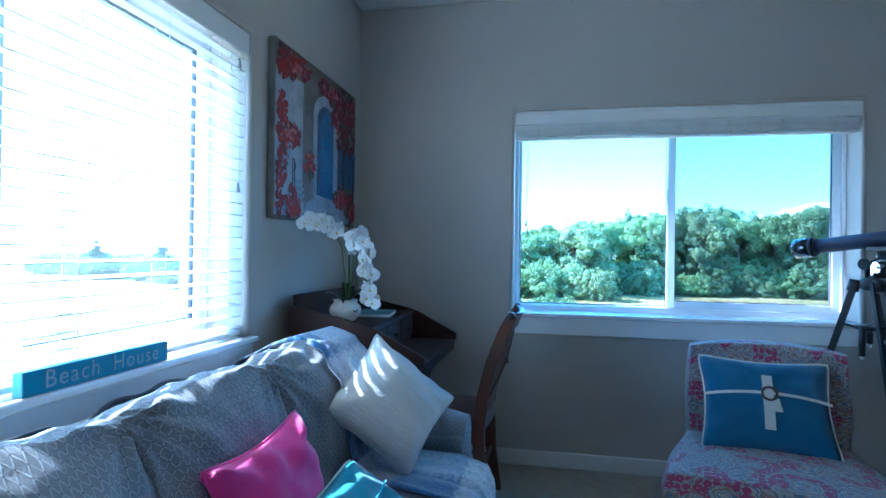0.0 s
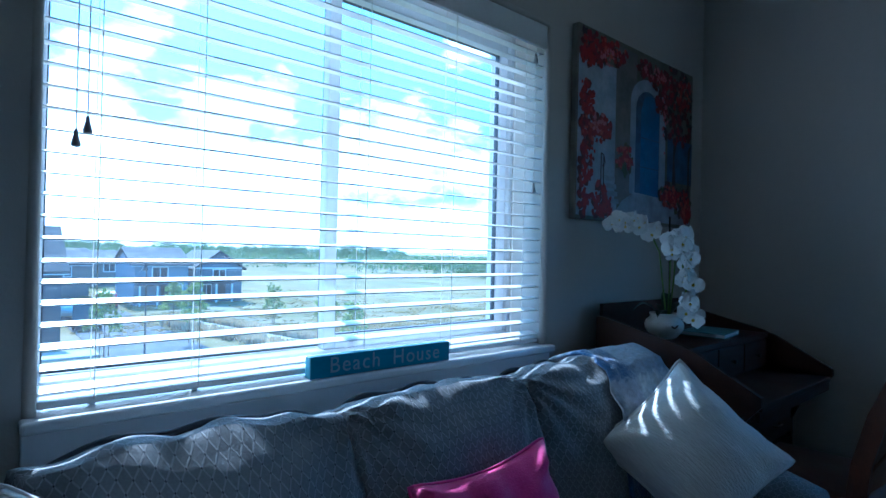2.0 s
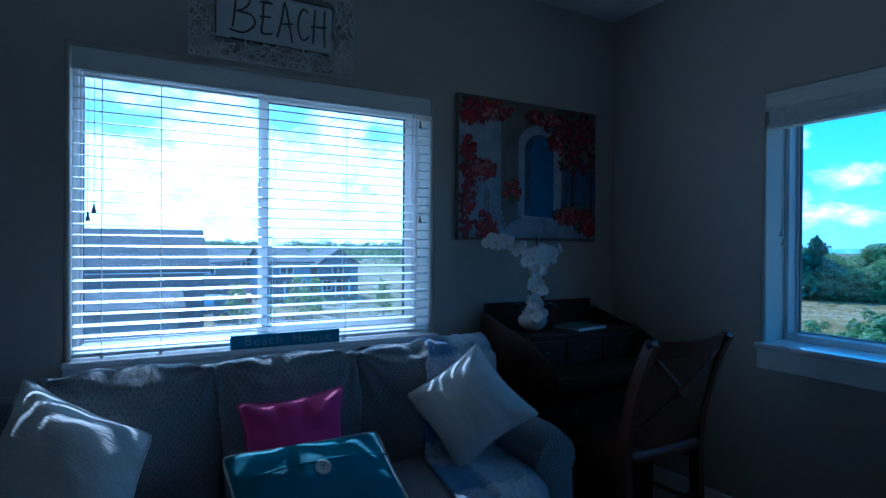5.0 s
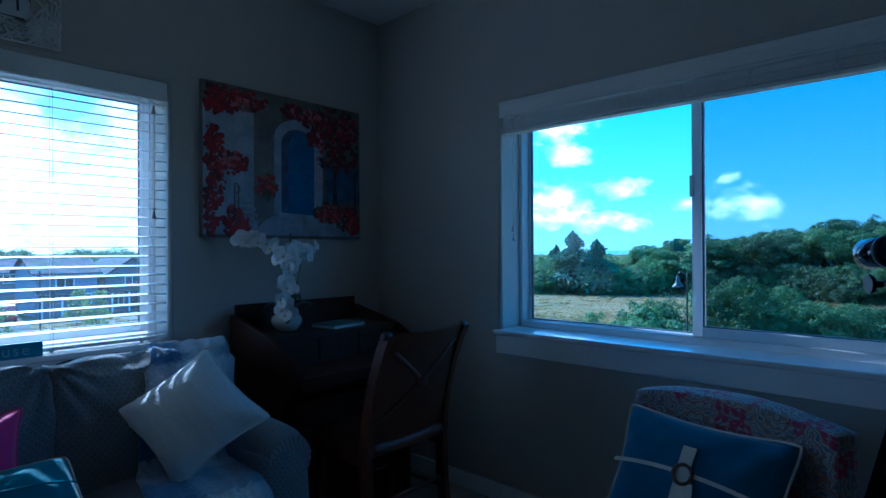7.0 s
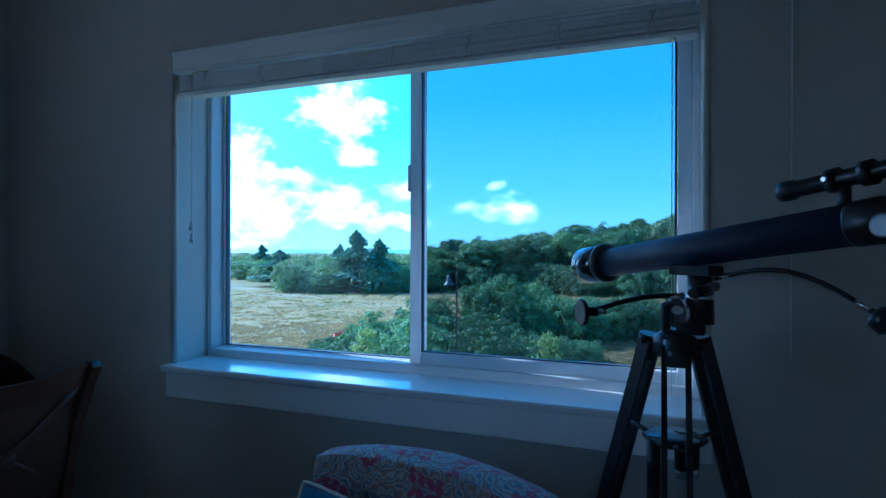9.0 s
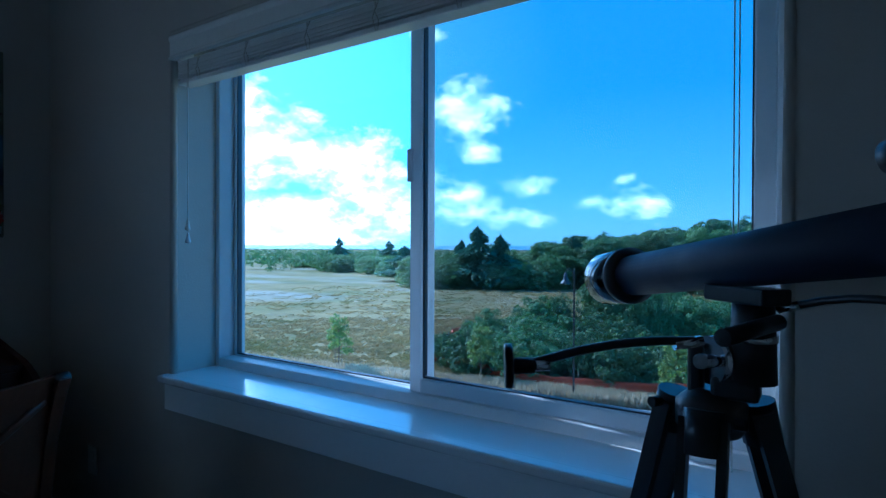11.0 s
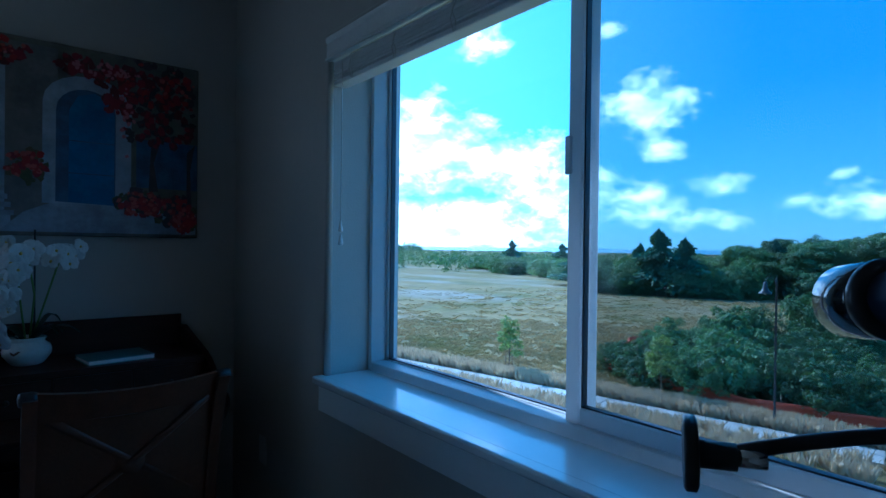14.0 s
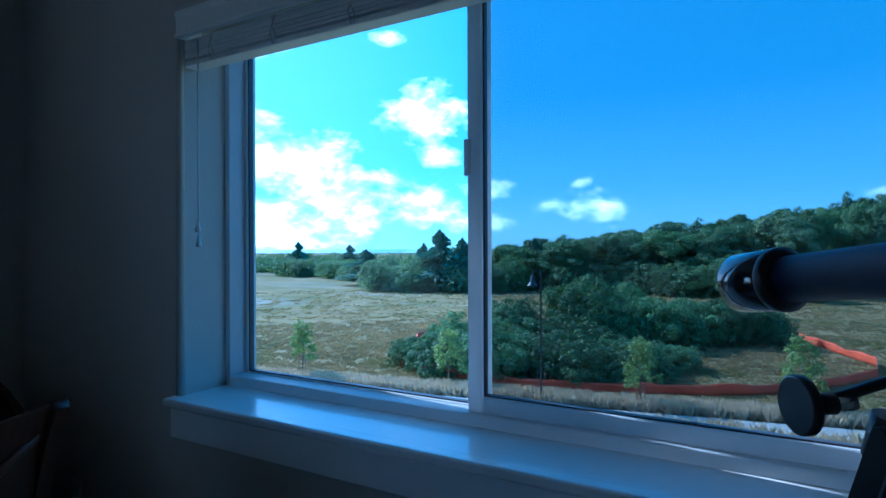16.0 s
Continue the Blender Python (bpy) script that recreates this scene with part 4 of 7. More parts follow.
# ---------------------------------------------------------------- writing desk, chair and what stands on it
def desk():
    e = thing("writing_desk", (0, 0, 0), "dark mahogany secretary desk with a stepped top in the corner", "desk")
    ya, yb, t = -1.02, -0.235, 0.022
    side = [(0.055, 0.0), (0.055, 0.985), (0.085, 0.985), (0.40, 0.915), (0.425, 0.905), (0.445, 0.90), (0.665, 0.785), (0.665, 0.755), (0.55, 0.62), (0.52, 0.55), (0.52, 0.0)]
    for y in (ya, yb - t):
        part("side_panel", extrude_outline(bmesh.new(), side, 1, y, y + t), M_WOOD, e)
    part("back_panel", B(0.056, ya + t, 0.05, 0.072, yb - t, 1.034), M_WOOD, e)
    part("top_shelf", B(0.073, ya + t, 0.885, 0.425, yb - t, 0.905, bevel=0.003), M_WOOD, e)
    part("riser", B(0.395, ya + t, 0.755, 0.41, yb - t, 0.884), M_WOOD, e)
    for i in range(3):
        w = (yb - ya - 2 * t) / 3
        d = part("small_drawer", B(0.411, ya + t + w * i + 0.004, 0.765, 0.421, ya + t + w * (i + 1) - 0.004, 0.878, bevel=0.003), M_WOOD, e)
        part("knob", lathe(bmesh.new(), [(0.005, 0), (0.006, 0.008), (0.010, 0.014), (0.006, 0.02)], 12), M_DARKWOOD, d).matrix_basis = pose(0.421, ya + t + w * (i + 0.5), 0.82, 0, 90, 0)
    part("writing_surface", B(0.073, ya + t, 0.735, 0.66, yb - t, 0.754, bevel=0.003), M_WOOD, e)
    part("front_rail", B(0.640, ya + t, 0.700, 0.655, yb - t, 0.734), M_WOOD, e)
    for z0, z1 in ((0.50, 0.62), (0.30, 0.485), (0.10, 0.285)):
        d = part("drawer", B(0.500, ya + t + 0.003, z0, 0.522, yb - t - 0.003, z1, bevel=0.004), M_WOOD, e)
        for f in (0.27, 0.73):
            y = ya + (yb - ya) * f
            part("drawer_pull", T([(0.522, y - 0.035, (z0 + z1) / 2), (0.538, y - 0.03, (z0 + z1) / 2), (0.538, y + 0.03, (z0 + z1) / 2), (0.522, y + 0.035, (z0 + z1) / 2)], 0.004, 8), M_RING, d)
    part("plinth", B(0.075, ya + t, 0.0, 0.49, yb - t, 0.09), M_WOOD, e)


desk()


M_PANELWOOD = material("brown_wood_panel", (0.12, 0.045, 0.02), 0.45, vary=0.25, scale=8, fine=90, bump=0.15, bump_scale=120)


def desk_chair():
    e = thing("desk_chair", (0.985, -0.605, 0.0), "chestnut-stained wooden desk chair with an X back and scrolled top rail", "chair", turn=0)
    # local: -x faces the desk, y across
    prof = [(-0.075, 0.0), (-0.105, 0.22), (-0.112, 0.44), (-0.095, 0.60), (-0.055, 0.76), (0.0, 0.90), (0.03, 0.955)]
    for s in (-1, 1):
        outline = [(x - 0.026, z) for x, z in prof] + [(x + 0.026, z) for x, z in reversed(prof)]
        bm = extrude_outline(bmesh.new(), outline, 1, s * 0.232 - 0.016, s * 0.232 + 0.016)
        p = part("back_post", bm, M_CHAIRWOOD, e)
        part("scroll", lathe(bmesh.new(), [(0.004, -0.021), (0.016, -0.019), (0.019, -0.012), (0.019, 0.012), (0.016, 0.019), (0.004, 0.021)], 16), M_DARKWOOD, p, "dark rounded scroll").matrix_basis = pose(0.026, s * 0.236, 0.955, 90, 0, 0)
        part("front_leg", T([(-0.44, s * 0.215, 0.43), (-0.44, s * 0.215, 0.30), (-0.445, s * 0.215, 0.0)], [0.022, 0.021, 0.014], 10), M_CHAIRWOOD, e)
        part("side_stretcher", T([(-0.44, s * 0.215, 0.18), (-0.10, s * 0.228, 0.18)], 0.010, 8), M_CHAIRWOOD, e)
        part("seat_rail", B(-0.44, s * 0.222 - 0.011, 0.38, -0.10, s * 0.222 + 0.011, 0.435), M_CHAIRWOOD, e)

    def bowed(z0, z1, x0, x1, bow, tk=0.022):
        bm = bmesh.new()
        rows = []
        for i in range(17):
            s = -1 + 2 * i / 16
            b = bow * (1 - s * s)
            rows.append([bm.verts.new((x, s * 0.222, z)) for x, z in ((x0 + b - tk / 2, z0), (x0 + b + tk / 2, z0), (x1 + b + tk / 2, z1 - 0.012 * (1 - s * s)), (x1 + b - tk / 2, z1 - 0.012 * (1 - s * s)))])
        for a, c in zip(rows, rows[1:]):
            for k in range(4):
                bm.faces.new((a[k], a[(k + 1) % 4], c[(k + 1) % 4], c[k]))
        bm.faces.new(rows[0])
        bm.faces.new(rows[-1])
        bmesh.ops.recalc_face_normals(bm, faces=bm.faces[:])
        return bm
    part("top_rail", bowed(0.885, 0.968, -0.006, 0.024, 0.035), M_CHAIRWOOD, e)
    part("lower_rail", bowed(0.535, 0.585, -0.106, -0.098, 0.03), M_CHAIRWOOD, e)
    part("back_panel", bowed(0.50, 0.890, -0.108, -0.012, 0.030, 0.010), M_PANELWOOD, e, "dark brown solid back panel")
    for s in (-1, 1):
        pts = []
        for i in range(9):
            u = i / 8
            y = s * (-0.20 + 0.40 * u)
            pts.append((-0.092 + 0.09 * u + 0.032 * (1 - (y / 0.222) ** 2) + s * 0.004, y, 0.575 + 0.32 * u))
        part("cross_slat", T(pts, 0.015, 8, flat=0.5), M_PANELWOOD, e)
    part("rosette", lathe(bmesh.new(), [(0.01, -0.016), (0.034, -0.012), (0.034, 0.012), (0.01, 0.016)], 20), M_PANELWOOD, e).matrix_basis = pose(-0.02, 0, 0.735, 0, 75, 0)
    part("seat", soft_block(bmesh.new(), (0.44, 0.46, 0.055), 0.012, 12, 0.002, 41, 0.10), M_PANELWOOD, e, "dark brown padded seat").location = (-0.30, 0, 0.455)
    part("rear_stretcher", T([(-0.105, -0.225, 0.22), (-0.105, 0.225, 0.22)], 0.010, 8), M_CHAIRWOOD, e)


desk_chair()


def orchid():
    e = thing("orchid", (0.232, -0.812, 0.905), "white silk orchid in a round cream ceramic pot on the desk", "plant")
    pot = [(0.030, 0.0), (0.040, 0.004), (0.050, 0.018), (0.060, 0.035), (0.0625, 0.05), (0.058, 0.066), (0.046, 0.078), (0.044, 0.083), (0.049, 0.092), (0.047, 0.095), (0.040, 0.09), (0.036, 0.08)]
    pot = [(r * 1.2, z * 1.05) for r, z in pot]
    p = part("pot", lathe(bmesh.new(), pot, 28), M_CERAMIC, e)
    bm = bmesh.new()
    sweep(bm, [(0.0738 * math.cos(a), 0.0738 * math.sin(a), 0.052 + 0.005 * math.sin(a * 14)) for a in [-0.75 + 0.05 * k for k in range(10)]], [0.001, 0.003, 0.0045, 0.0035, 0.005, 0.003, 0.005, 0.0035, 0.0025, 0.001], 6)
    part("painted_sprig", bm, M_RING, p, "small brown painted sprig")
    part("moss", lathe(bmesh.new(), [(0.038, 0.076), (0.030, 0.088), (0.004, 0.094)], 16), M_STEM, p)
    part("stake", T([(0.01, 0.02, 0.08), (0.004, 0.02, 0.485)], 0.0035, 6), M_STAKE, e, "thin dark support stake")

    def leaf(ang, length, lift):
        bm = bmesh.new()
        rows = []
        for i in range(9):
            u = i / 8
            r = 0.02 + length * u
            z = 0.085 + lift * math.sin(u * 2.2) - 0.03 * u * u
            wd = 0.022 * math.sin(math.pi * (0.12 + 0.86 * u))
            c = Vector((r * math.cos(ang), r * math.sin(ang), z))
            sd = Vector((-math.sin(ang), math.cos(ang), 0))
            rows.append([bm.verts.new(c - sd * wd + Vector((0, 0, 0.006))), bm.verts.new(c), bm.verts.new(c + sd * wd + Vector((0, 0, 0.006)))])
        for a, b in zip(rows, rows[1:]):
            for k in range(2):
                f = bm.faces.new((a[k], a[k + 1], b[k + 1], b[k]))
                f.smooth = True
        part("leaf", bm, M_OLEAF, e, "dark strap-shaped leaf")
    for a, l, h in ((1.4, 0.14, 0.06), (2.2, 0.12, 0.05), (-1.3, 0.10, 0.04), (0.7, 0.11, 0.07), (-2.4, 0.10, 0.06), (1.9, 0.09, 0.10)):
        leaf(a, l, h)

    petal_mesh = bmesh.new()
    for k, (a, r, wd) in enumerate(((90, 0.034, 0.014), (210, 0.034, 0.014), (330, 0.034, 0.014), (25, 0.038, 0.025), (155, 0.038, 0.025))):
        ca, sa = math.cos(radians(a)), math.sin(radians(a))
        rows = []
        for i in range(6):
            u = i / 5
            w = wd * math.sin(math.pi * min(1, 0.10 + 0.86 * u)) ** 0.7
            z = 0.012 * math.sin(u * 2.6) + 0.004 * math.sin(u * 9) + (0.003 if k > 2 else 0.0)
            c = Vector((ca * r * u, sa * r * u, z))
            sd = Vector((-sa, ca, 0))
            rows.append([petal_mesh.verts.new(c - sd * w - Vector((0, 0, 0.004))), petal_mesh.verts.new(c), petal_mesh.verts.new(c + sd * w - Vector((0, 0, 0.004)))])
        for p0, p1 in zip(rows, rows[1:]):
            for q in range(2):
                f = petal_mesh.faces.new((p0[q], p0[q + 1], p1[q + 1], p1[q]))
                f.smooth = True
    blossom = part("blossom", petal_mesh, M_PETAL, e)
    lip = part("lip", lathe(bmesh.new(), [(0.001, 0.0), (0.005, 0.003), (0.006, 0.008), (0.001, 0.013)], 10), M_LIP, blossom, "yellow orchid lip")
    rng = random.Random(5)

    def spray(pts, count, start):
        pts = [Vector(p) for p in pts]
        part("stem", T(pts, [0.0035] * (len(pts) - 1) + [0.002], 7), M_STEM, e)
        for i in range(count):
            u = start + (1 - start) * i / max(1, count - 1)
            f = u * (len(pts) - 1)
            k = min(int(f), len(pts) - 2)
            p = pts[k].lerp(pts[k + 1], f - k)
            for j in (0, 1, 2):
                o = Vector((rng.uniform(-0.015, 0.040), rng.uniform(-0.038, 0.038), rng.uniform(-0.025, 0.020)))
                m = Matrix.Translation(p + o) @ Euler((radians(rng.uniform(50, 110)), 0, radians(rng.uniform(0, 130)))).to_matrix().to_4x4() @ Matrix.Rotation(rng.uniform(-0.6, 0.6), 4, "Z") @ Matrix.Scale(rng.uniform(0.82, 1.08), 4)
                b = new("blossom", blossom.data)
                b.parent = e
                b.matrix_basis = m
                l = new("lip", lip.data)
                l.parent = b
    blossom.matrix_basis = pose(0.03, -0.02, 0.33, 80, 0, 70)
    spray([(0.01, -0.005, 0.085), (0.0, -0.02, 0.22), (-0.01, -0.03, 0.34), (-0.03, -0.075, 0.425), (-0.085, -0.13, 0.455), (-0.12, -0.17, 0.44)], 7, 0.62)
    spray([(0.012, 0.006, 0.085), (0.01, 0.02, 0.25), (0.02, 0.0, 0.38), (0.055, -0.03, 0.40), (0.09, -0.06, 0.34), (0.115, -0.075, 0.25), (0.135, -0.095, 0.16), (0.14, -0.10, 0.11)], 14, 0.34)
    spray([(0.015, 0.01, 0.085), (0.01, 0.05, 0.22), (0.0, 0.09, 0.36), (0.0, 0.12, 0.42)], 3, 0.80)


orchid()


def book():
    e = thing("notebook", (0.30, -0.545, 0.905), "closed green-grey notebook lying on the desk's top shelf", "book", turn=8)
    part("pages", B(-0.082, -0.108, 0.003, 0.082, 0.110, 0.015), M_PAGES, e)
    part("cover", B(-0.085, -0.112, 0.0, 0.085, 0.112, 0.0028, bevel=0.001), M_BOOK, e)
    part("cover", B(-0.085, -0.112, 0.0155, 0.085, 0.112, 0.0185, bevel=0.001), M_BOOK, e)
    part("spine", B(-0.087, -0.112, 0.0028, -0.083, 0.112, 0.0155, bevel=0.001), M_BOOK, e)


book()


def text_mesh(body, size, depth, mat, parent, m, name="lettering", space=1.0, label=""):
    cu = bpy.data.curves.new(name, "FONT")
    cu.body, cu.size, cu.extrude, cu.align_x, cu.align_y, cu.space_character = body, size, depth, "CENTER", "CENTER", space
    tmp = bpy.data.objects.new("tmp", cu)
    scene.collection.objects.link(tmp)
    dg = bpy.context.evaluated_depsgraph_get()
    me = bpy.data.meshes.new_from_object(tmp.evaluated_get(dg))
    bpy.data.objects.remove(tmp)
    me.materials.clear()
    me.materials.append(mat)
    ob = new(name, me)
    ob.parent = parent
    ob.matrix_basis = m
    if label:
        ob["label"] = label
    return ob


def beach_house_sign():
    e = thing("wooden_sign", (0.016, -2.02, 0.890), "teal wooden block sign reading Beach House on the sill", "sign", turn=90)
    part("block", B(-0.238, -0.014, 0.0, 0.238, 0.014, 0.058, bevel=0.002), M_SIGN, e)
    part("end_face", B(-0.2405, -0.0125, 0.002, -0.2382, 0.0125, 0.056), M_SIGNEND, e)
    text_mesh("Beach", 0.060, 0.0006, M_LETTER, e, pose(-0.104, -0.0148, 0.030, 90, 0, 0), "lettering", 1.16, "worn white lettering Beach")
    text_mesh("House", 0.060, 0.0006, M_LETTER, e, pose(0.108, -0.0148, 0.030, 90, 0, 0), "lettering", 1.16, "worn white lettering House")


beach_house_sign()


def painting():
    y0, y1, z0, z1 = -1.148, -0.183, 1.37, 2.136
    w, h = y1 - y0, z1 - z0
    e = thing("painting", (0, (y0 + y1) / 2, z0), "canvas painting of a blue arched door among red blossoms", "painting", turn=90)
    # local: x to the viewer's right, -y out of the wall, z up
    P = lambda name, col, rough=0.6, v=0.2, s2=None: material(name, col, rough, vary=v, scale=14, fine=60, second=s2, second_scale=9, second_at=(0.42, 0.62), bump=0.3, bump_scale=120)
    wallc, shade, stone = P("paint_whitewash", (0.42, 0.46, 0.54), s2=(0.30, 0.36, 0.46)), P("paint_grey_wall", (0.13, 0.13, 0.14), s2=(0.20, 0.19, 0.18)), P("paint_stone", (0.36, 0.40, 0.48), s2=(0.24, 0.27, 0.33))
    door, dark, leafp = P("paint_blue_door", (0.030, 0.12, 0.30), s2=(0.05, 0.19, 0.42)), P("paint_dark", (0.025, 0.022, 0.03), s2=(0.06, 0.04, 0.05)), P("paint_leaf", (0.06, 0.08, 0.03), s2=(0.13, 0.10, 0.05))
    blue2, tan = P("paint_blue_wall", (0.07, 0.14, 0.26), s2=(0.04, 0.07, 0.14)), P("paint_ochre", (0.17, 0.16, 0.13), s2=(0.10, 0.10, 0.09))
    reds = [P("paint_red", (0.30, 0.02, 0.025)), P("paint_crimson", (0.20, 0.012, 0.03)), P("paint_coral", (0.45, 0.10, 0.08)), P("paint_rose", (0.50, 0.17, 0.20)), P("paint_maroon", (0.09, 0.012, 0.02))]
    part("canvas", B(-w / 2, -0.034, 0, w / 2, -0.002, h, bevel=0.004), tan, e)
    layer = [0.0343]

    def flat(name, pts, mat, step=0.00025):
        layer[0] += step
        bm = bmesh.new()
        extrude_outline(bm, [((x - 0.5) * w, y * h) for x, y in pts], 1, -layer[0] - 0.0002, -layer[0] + 0.0001)
        part(name, bm, mat, e)
    rct = lambda a, b, c, d: [(a, b), (c, b), (c, d), (a, d)]
    flat("painted_wall", rct(0.005, 0.02, 0.30, 0.84), wallc)
    flat("painted_recess", rct(0.28, 0.10, 0.45, 0.97), shade)
    flat("painted_ground", [(0.26, 0.02), (0.99, 0.02), (0.99, 0.14), (0.66, 0.17), (0.46, 0.19), (0.34, 0.12)], stone)
    arch = [(0.40, 0.17), (0.72, 0.17), (0.72, 0.70)] + [(0.56 + 0.16 * math.cos(a), 0.70 + 0.15 * math.sin(a)) for a in [math.pi * k / 10 for k in range(1, 10)]] + [(0.40, 0.70)]
    flat("painted_arch", arch, wallc)
    inner = [(0.445, 0.18), (0.66, 0.17), (0.66, 0.66)] + [(0.5525 + 0.1075 * math.cos(a), 0.66 + 0.12 * math.sin(a)) for a in [math.pi * k / 10 for k in range(1, 10)]] + [(0.445, 0.66)]
    flat("painted_door_shadow", inner, blue2)
    flat("painted_door", [(0.49, 0.18), (0.655, 0.17), (0.655, 0.66), (0.63, 0.74), (0.58, 0.765), (0.52, 0.74), (0.49, 0.66)], door)
    for y in (0.33, 0.50):
        flat("painted_hinge", rct(0.49, y, 0.655, y + 0.006), blue2)
    flat("painted_shade", rct(0.74, 0.28, 0.995, 0.55), blue2)
    flat("painted_trunk", [(0.79, 0.26), (0.83, 0.26), (0.81, 0.42), (0.84, 0.56), (0.80, 0.56)], dark)
    flat("painted_trunk", [(0.95, 0.10), (0.975, 0.10), (0.965, 0.40), (0.985, 0.55), (0.95, 0.50)], dark)
    for k in range(4):
        flat("painted_step", rct(0.17 + 0.02 * k, 0.22 - 0.04 * k, 0.28 + 0.01 * k, 0.245 - 0.04 * k), stone)
    rail = bmesh.new()
    for pts in ([(0.17, 0.12), (0.17, 0.36)], [(0.19, 0.16), (0.19, 0.35)], [(0.17, 0.36), (0.19, 0.35), (0.20, 0.31), (0.18, 0.29)]):
        sweep(rail, [((x - 0.5) * w, -layer[0] - 0.0006, y * h) for x, y in pts], 0.0018, 6)
    part("painted_railing", rail, dark, e)
    rng = random.Random(11)
    layer[0] += 0.0004

    def blossoms(name, mat, zones, count, size):
        bm = bmesh.new()
        layer[0] += 0.0002
        for _ in range(count):
            cx, cy, rx, ry = rng.choice(zones)
            r, a = rng.random() ** 0.6, rng.uniform(0, 2 * math.pi)
            x, y = cx + rx * r * math.cos(a), cy + ry * r * math.sin(a)
            if not (0.015 < x < 0.985 and 0.015 < y < 0.985):
                continue
            s = size * rng.uniform(0.5, 1.4)
            n = rng.choice((5, 6, 7))
            a0 = rng.uniform(0, 6)
            vs = []
            for k in range(n):
                q = a0 + 2 * math.pi * k / n
                rr = s * rng.uniform(0.55, 1.2)
                px, py = min(max((x - 0.5) * w + rr * math.cos(q), -w / 2), w / 2), min(max(y * h + rr * math.sin(q), 0.0), h)
                vs.append(bm.verts.new((px, -layer[0] - rng.uniform(0, 0.0004), py)))
            bm.faces.new(vs)
        bmesh.ops.recalc_face_normals(bm, faces=bm.faces[:])
        part(name, bm, mat, e, "dabs of paint")["kind"] = "stuff"
    right = [(0.80, 0.86, 0.20, 0.12), (0.88, 0.72, 0.13, 0.20), (0.78, 0.66, 0.10, 0.16), (0.70, 0.85, 0.12, 0.09), (0.55, 0.91, 0.12, 0.05), (0.66, 0.72, 0.06, 0.05)]
    left = [(0.05, 0.62, 0.06, 0.10), (0.10, 0.48, 0.09, 0.10), (0.05, 0.35, 0.07, 0.16), (0.19, 0.50, 0.05, 0.06), (0.10, 0.12, 0.12, 0.12), (0.04, 0.20, 0.05, 0.18), (0.20, 0.08, 0.07, 0.06)]
    topl = [(0.10, 0.90, 0.12, 0.09), (0.24, 0.92, 0.12, 0.06), (0.06, 0.84, 0.06, 0.04)]
    low = [(0.75, 0.19, 0.09, 0.07), (0.88, 0.16, 0.11, 0.09), (0.94, 0.10, 0.05, 0.07), (0.35, 0.36, 0.07, 0.07)]
    blossoms("painted_foliage", leafp, low + [(0.35, 0.32, 0.07, 0.06), (0.92, 0.12, 0.07, 0.07)], 130, 0.016)
    blossoms("painted_shadow", dark, right[:3] + low[:2] + topl[:1], 150, 0.020)
    blossoms("painted_blossom", reds[4], right + left + topl, 330, 0.017)
    blossoms("painted_blossom", reds[1], right + left + topl + low, 420, 0.014)
    blossoms("painted_blossom", reds[0], right[:1] + left + topl + low, 420, 0.012)
    blossoms("painted_blossom", reds[2], [(0.88, 0.88, 0.11, 0.09)] + low + topl[1:2] + left[1:2], 110, 0.009)
    blossoms("painted_blossom", reds[3], [(0.62, 0.90, 0.13, 0.04), (0.70, 0.62, 0.03, 0.2), (0.22, 0.88, 0.08, 0.05), (0.16, 0.52, 0.07, 0.06)], 90, 0.009)


painting()


M_RIM = material("grey_rim", (0.10, 0.10, 0.11), 0.6)


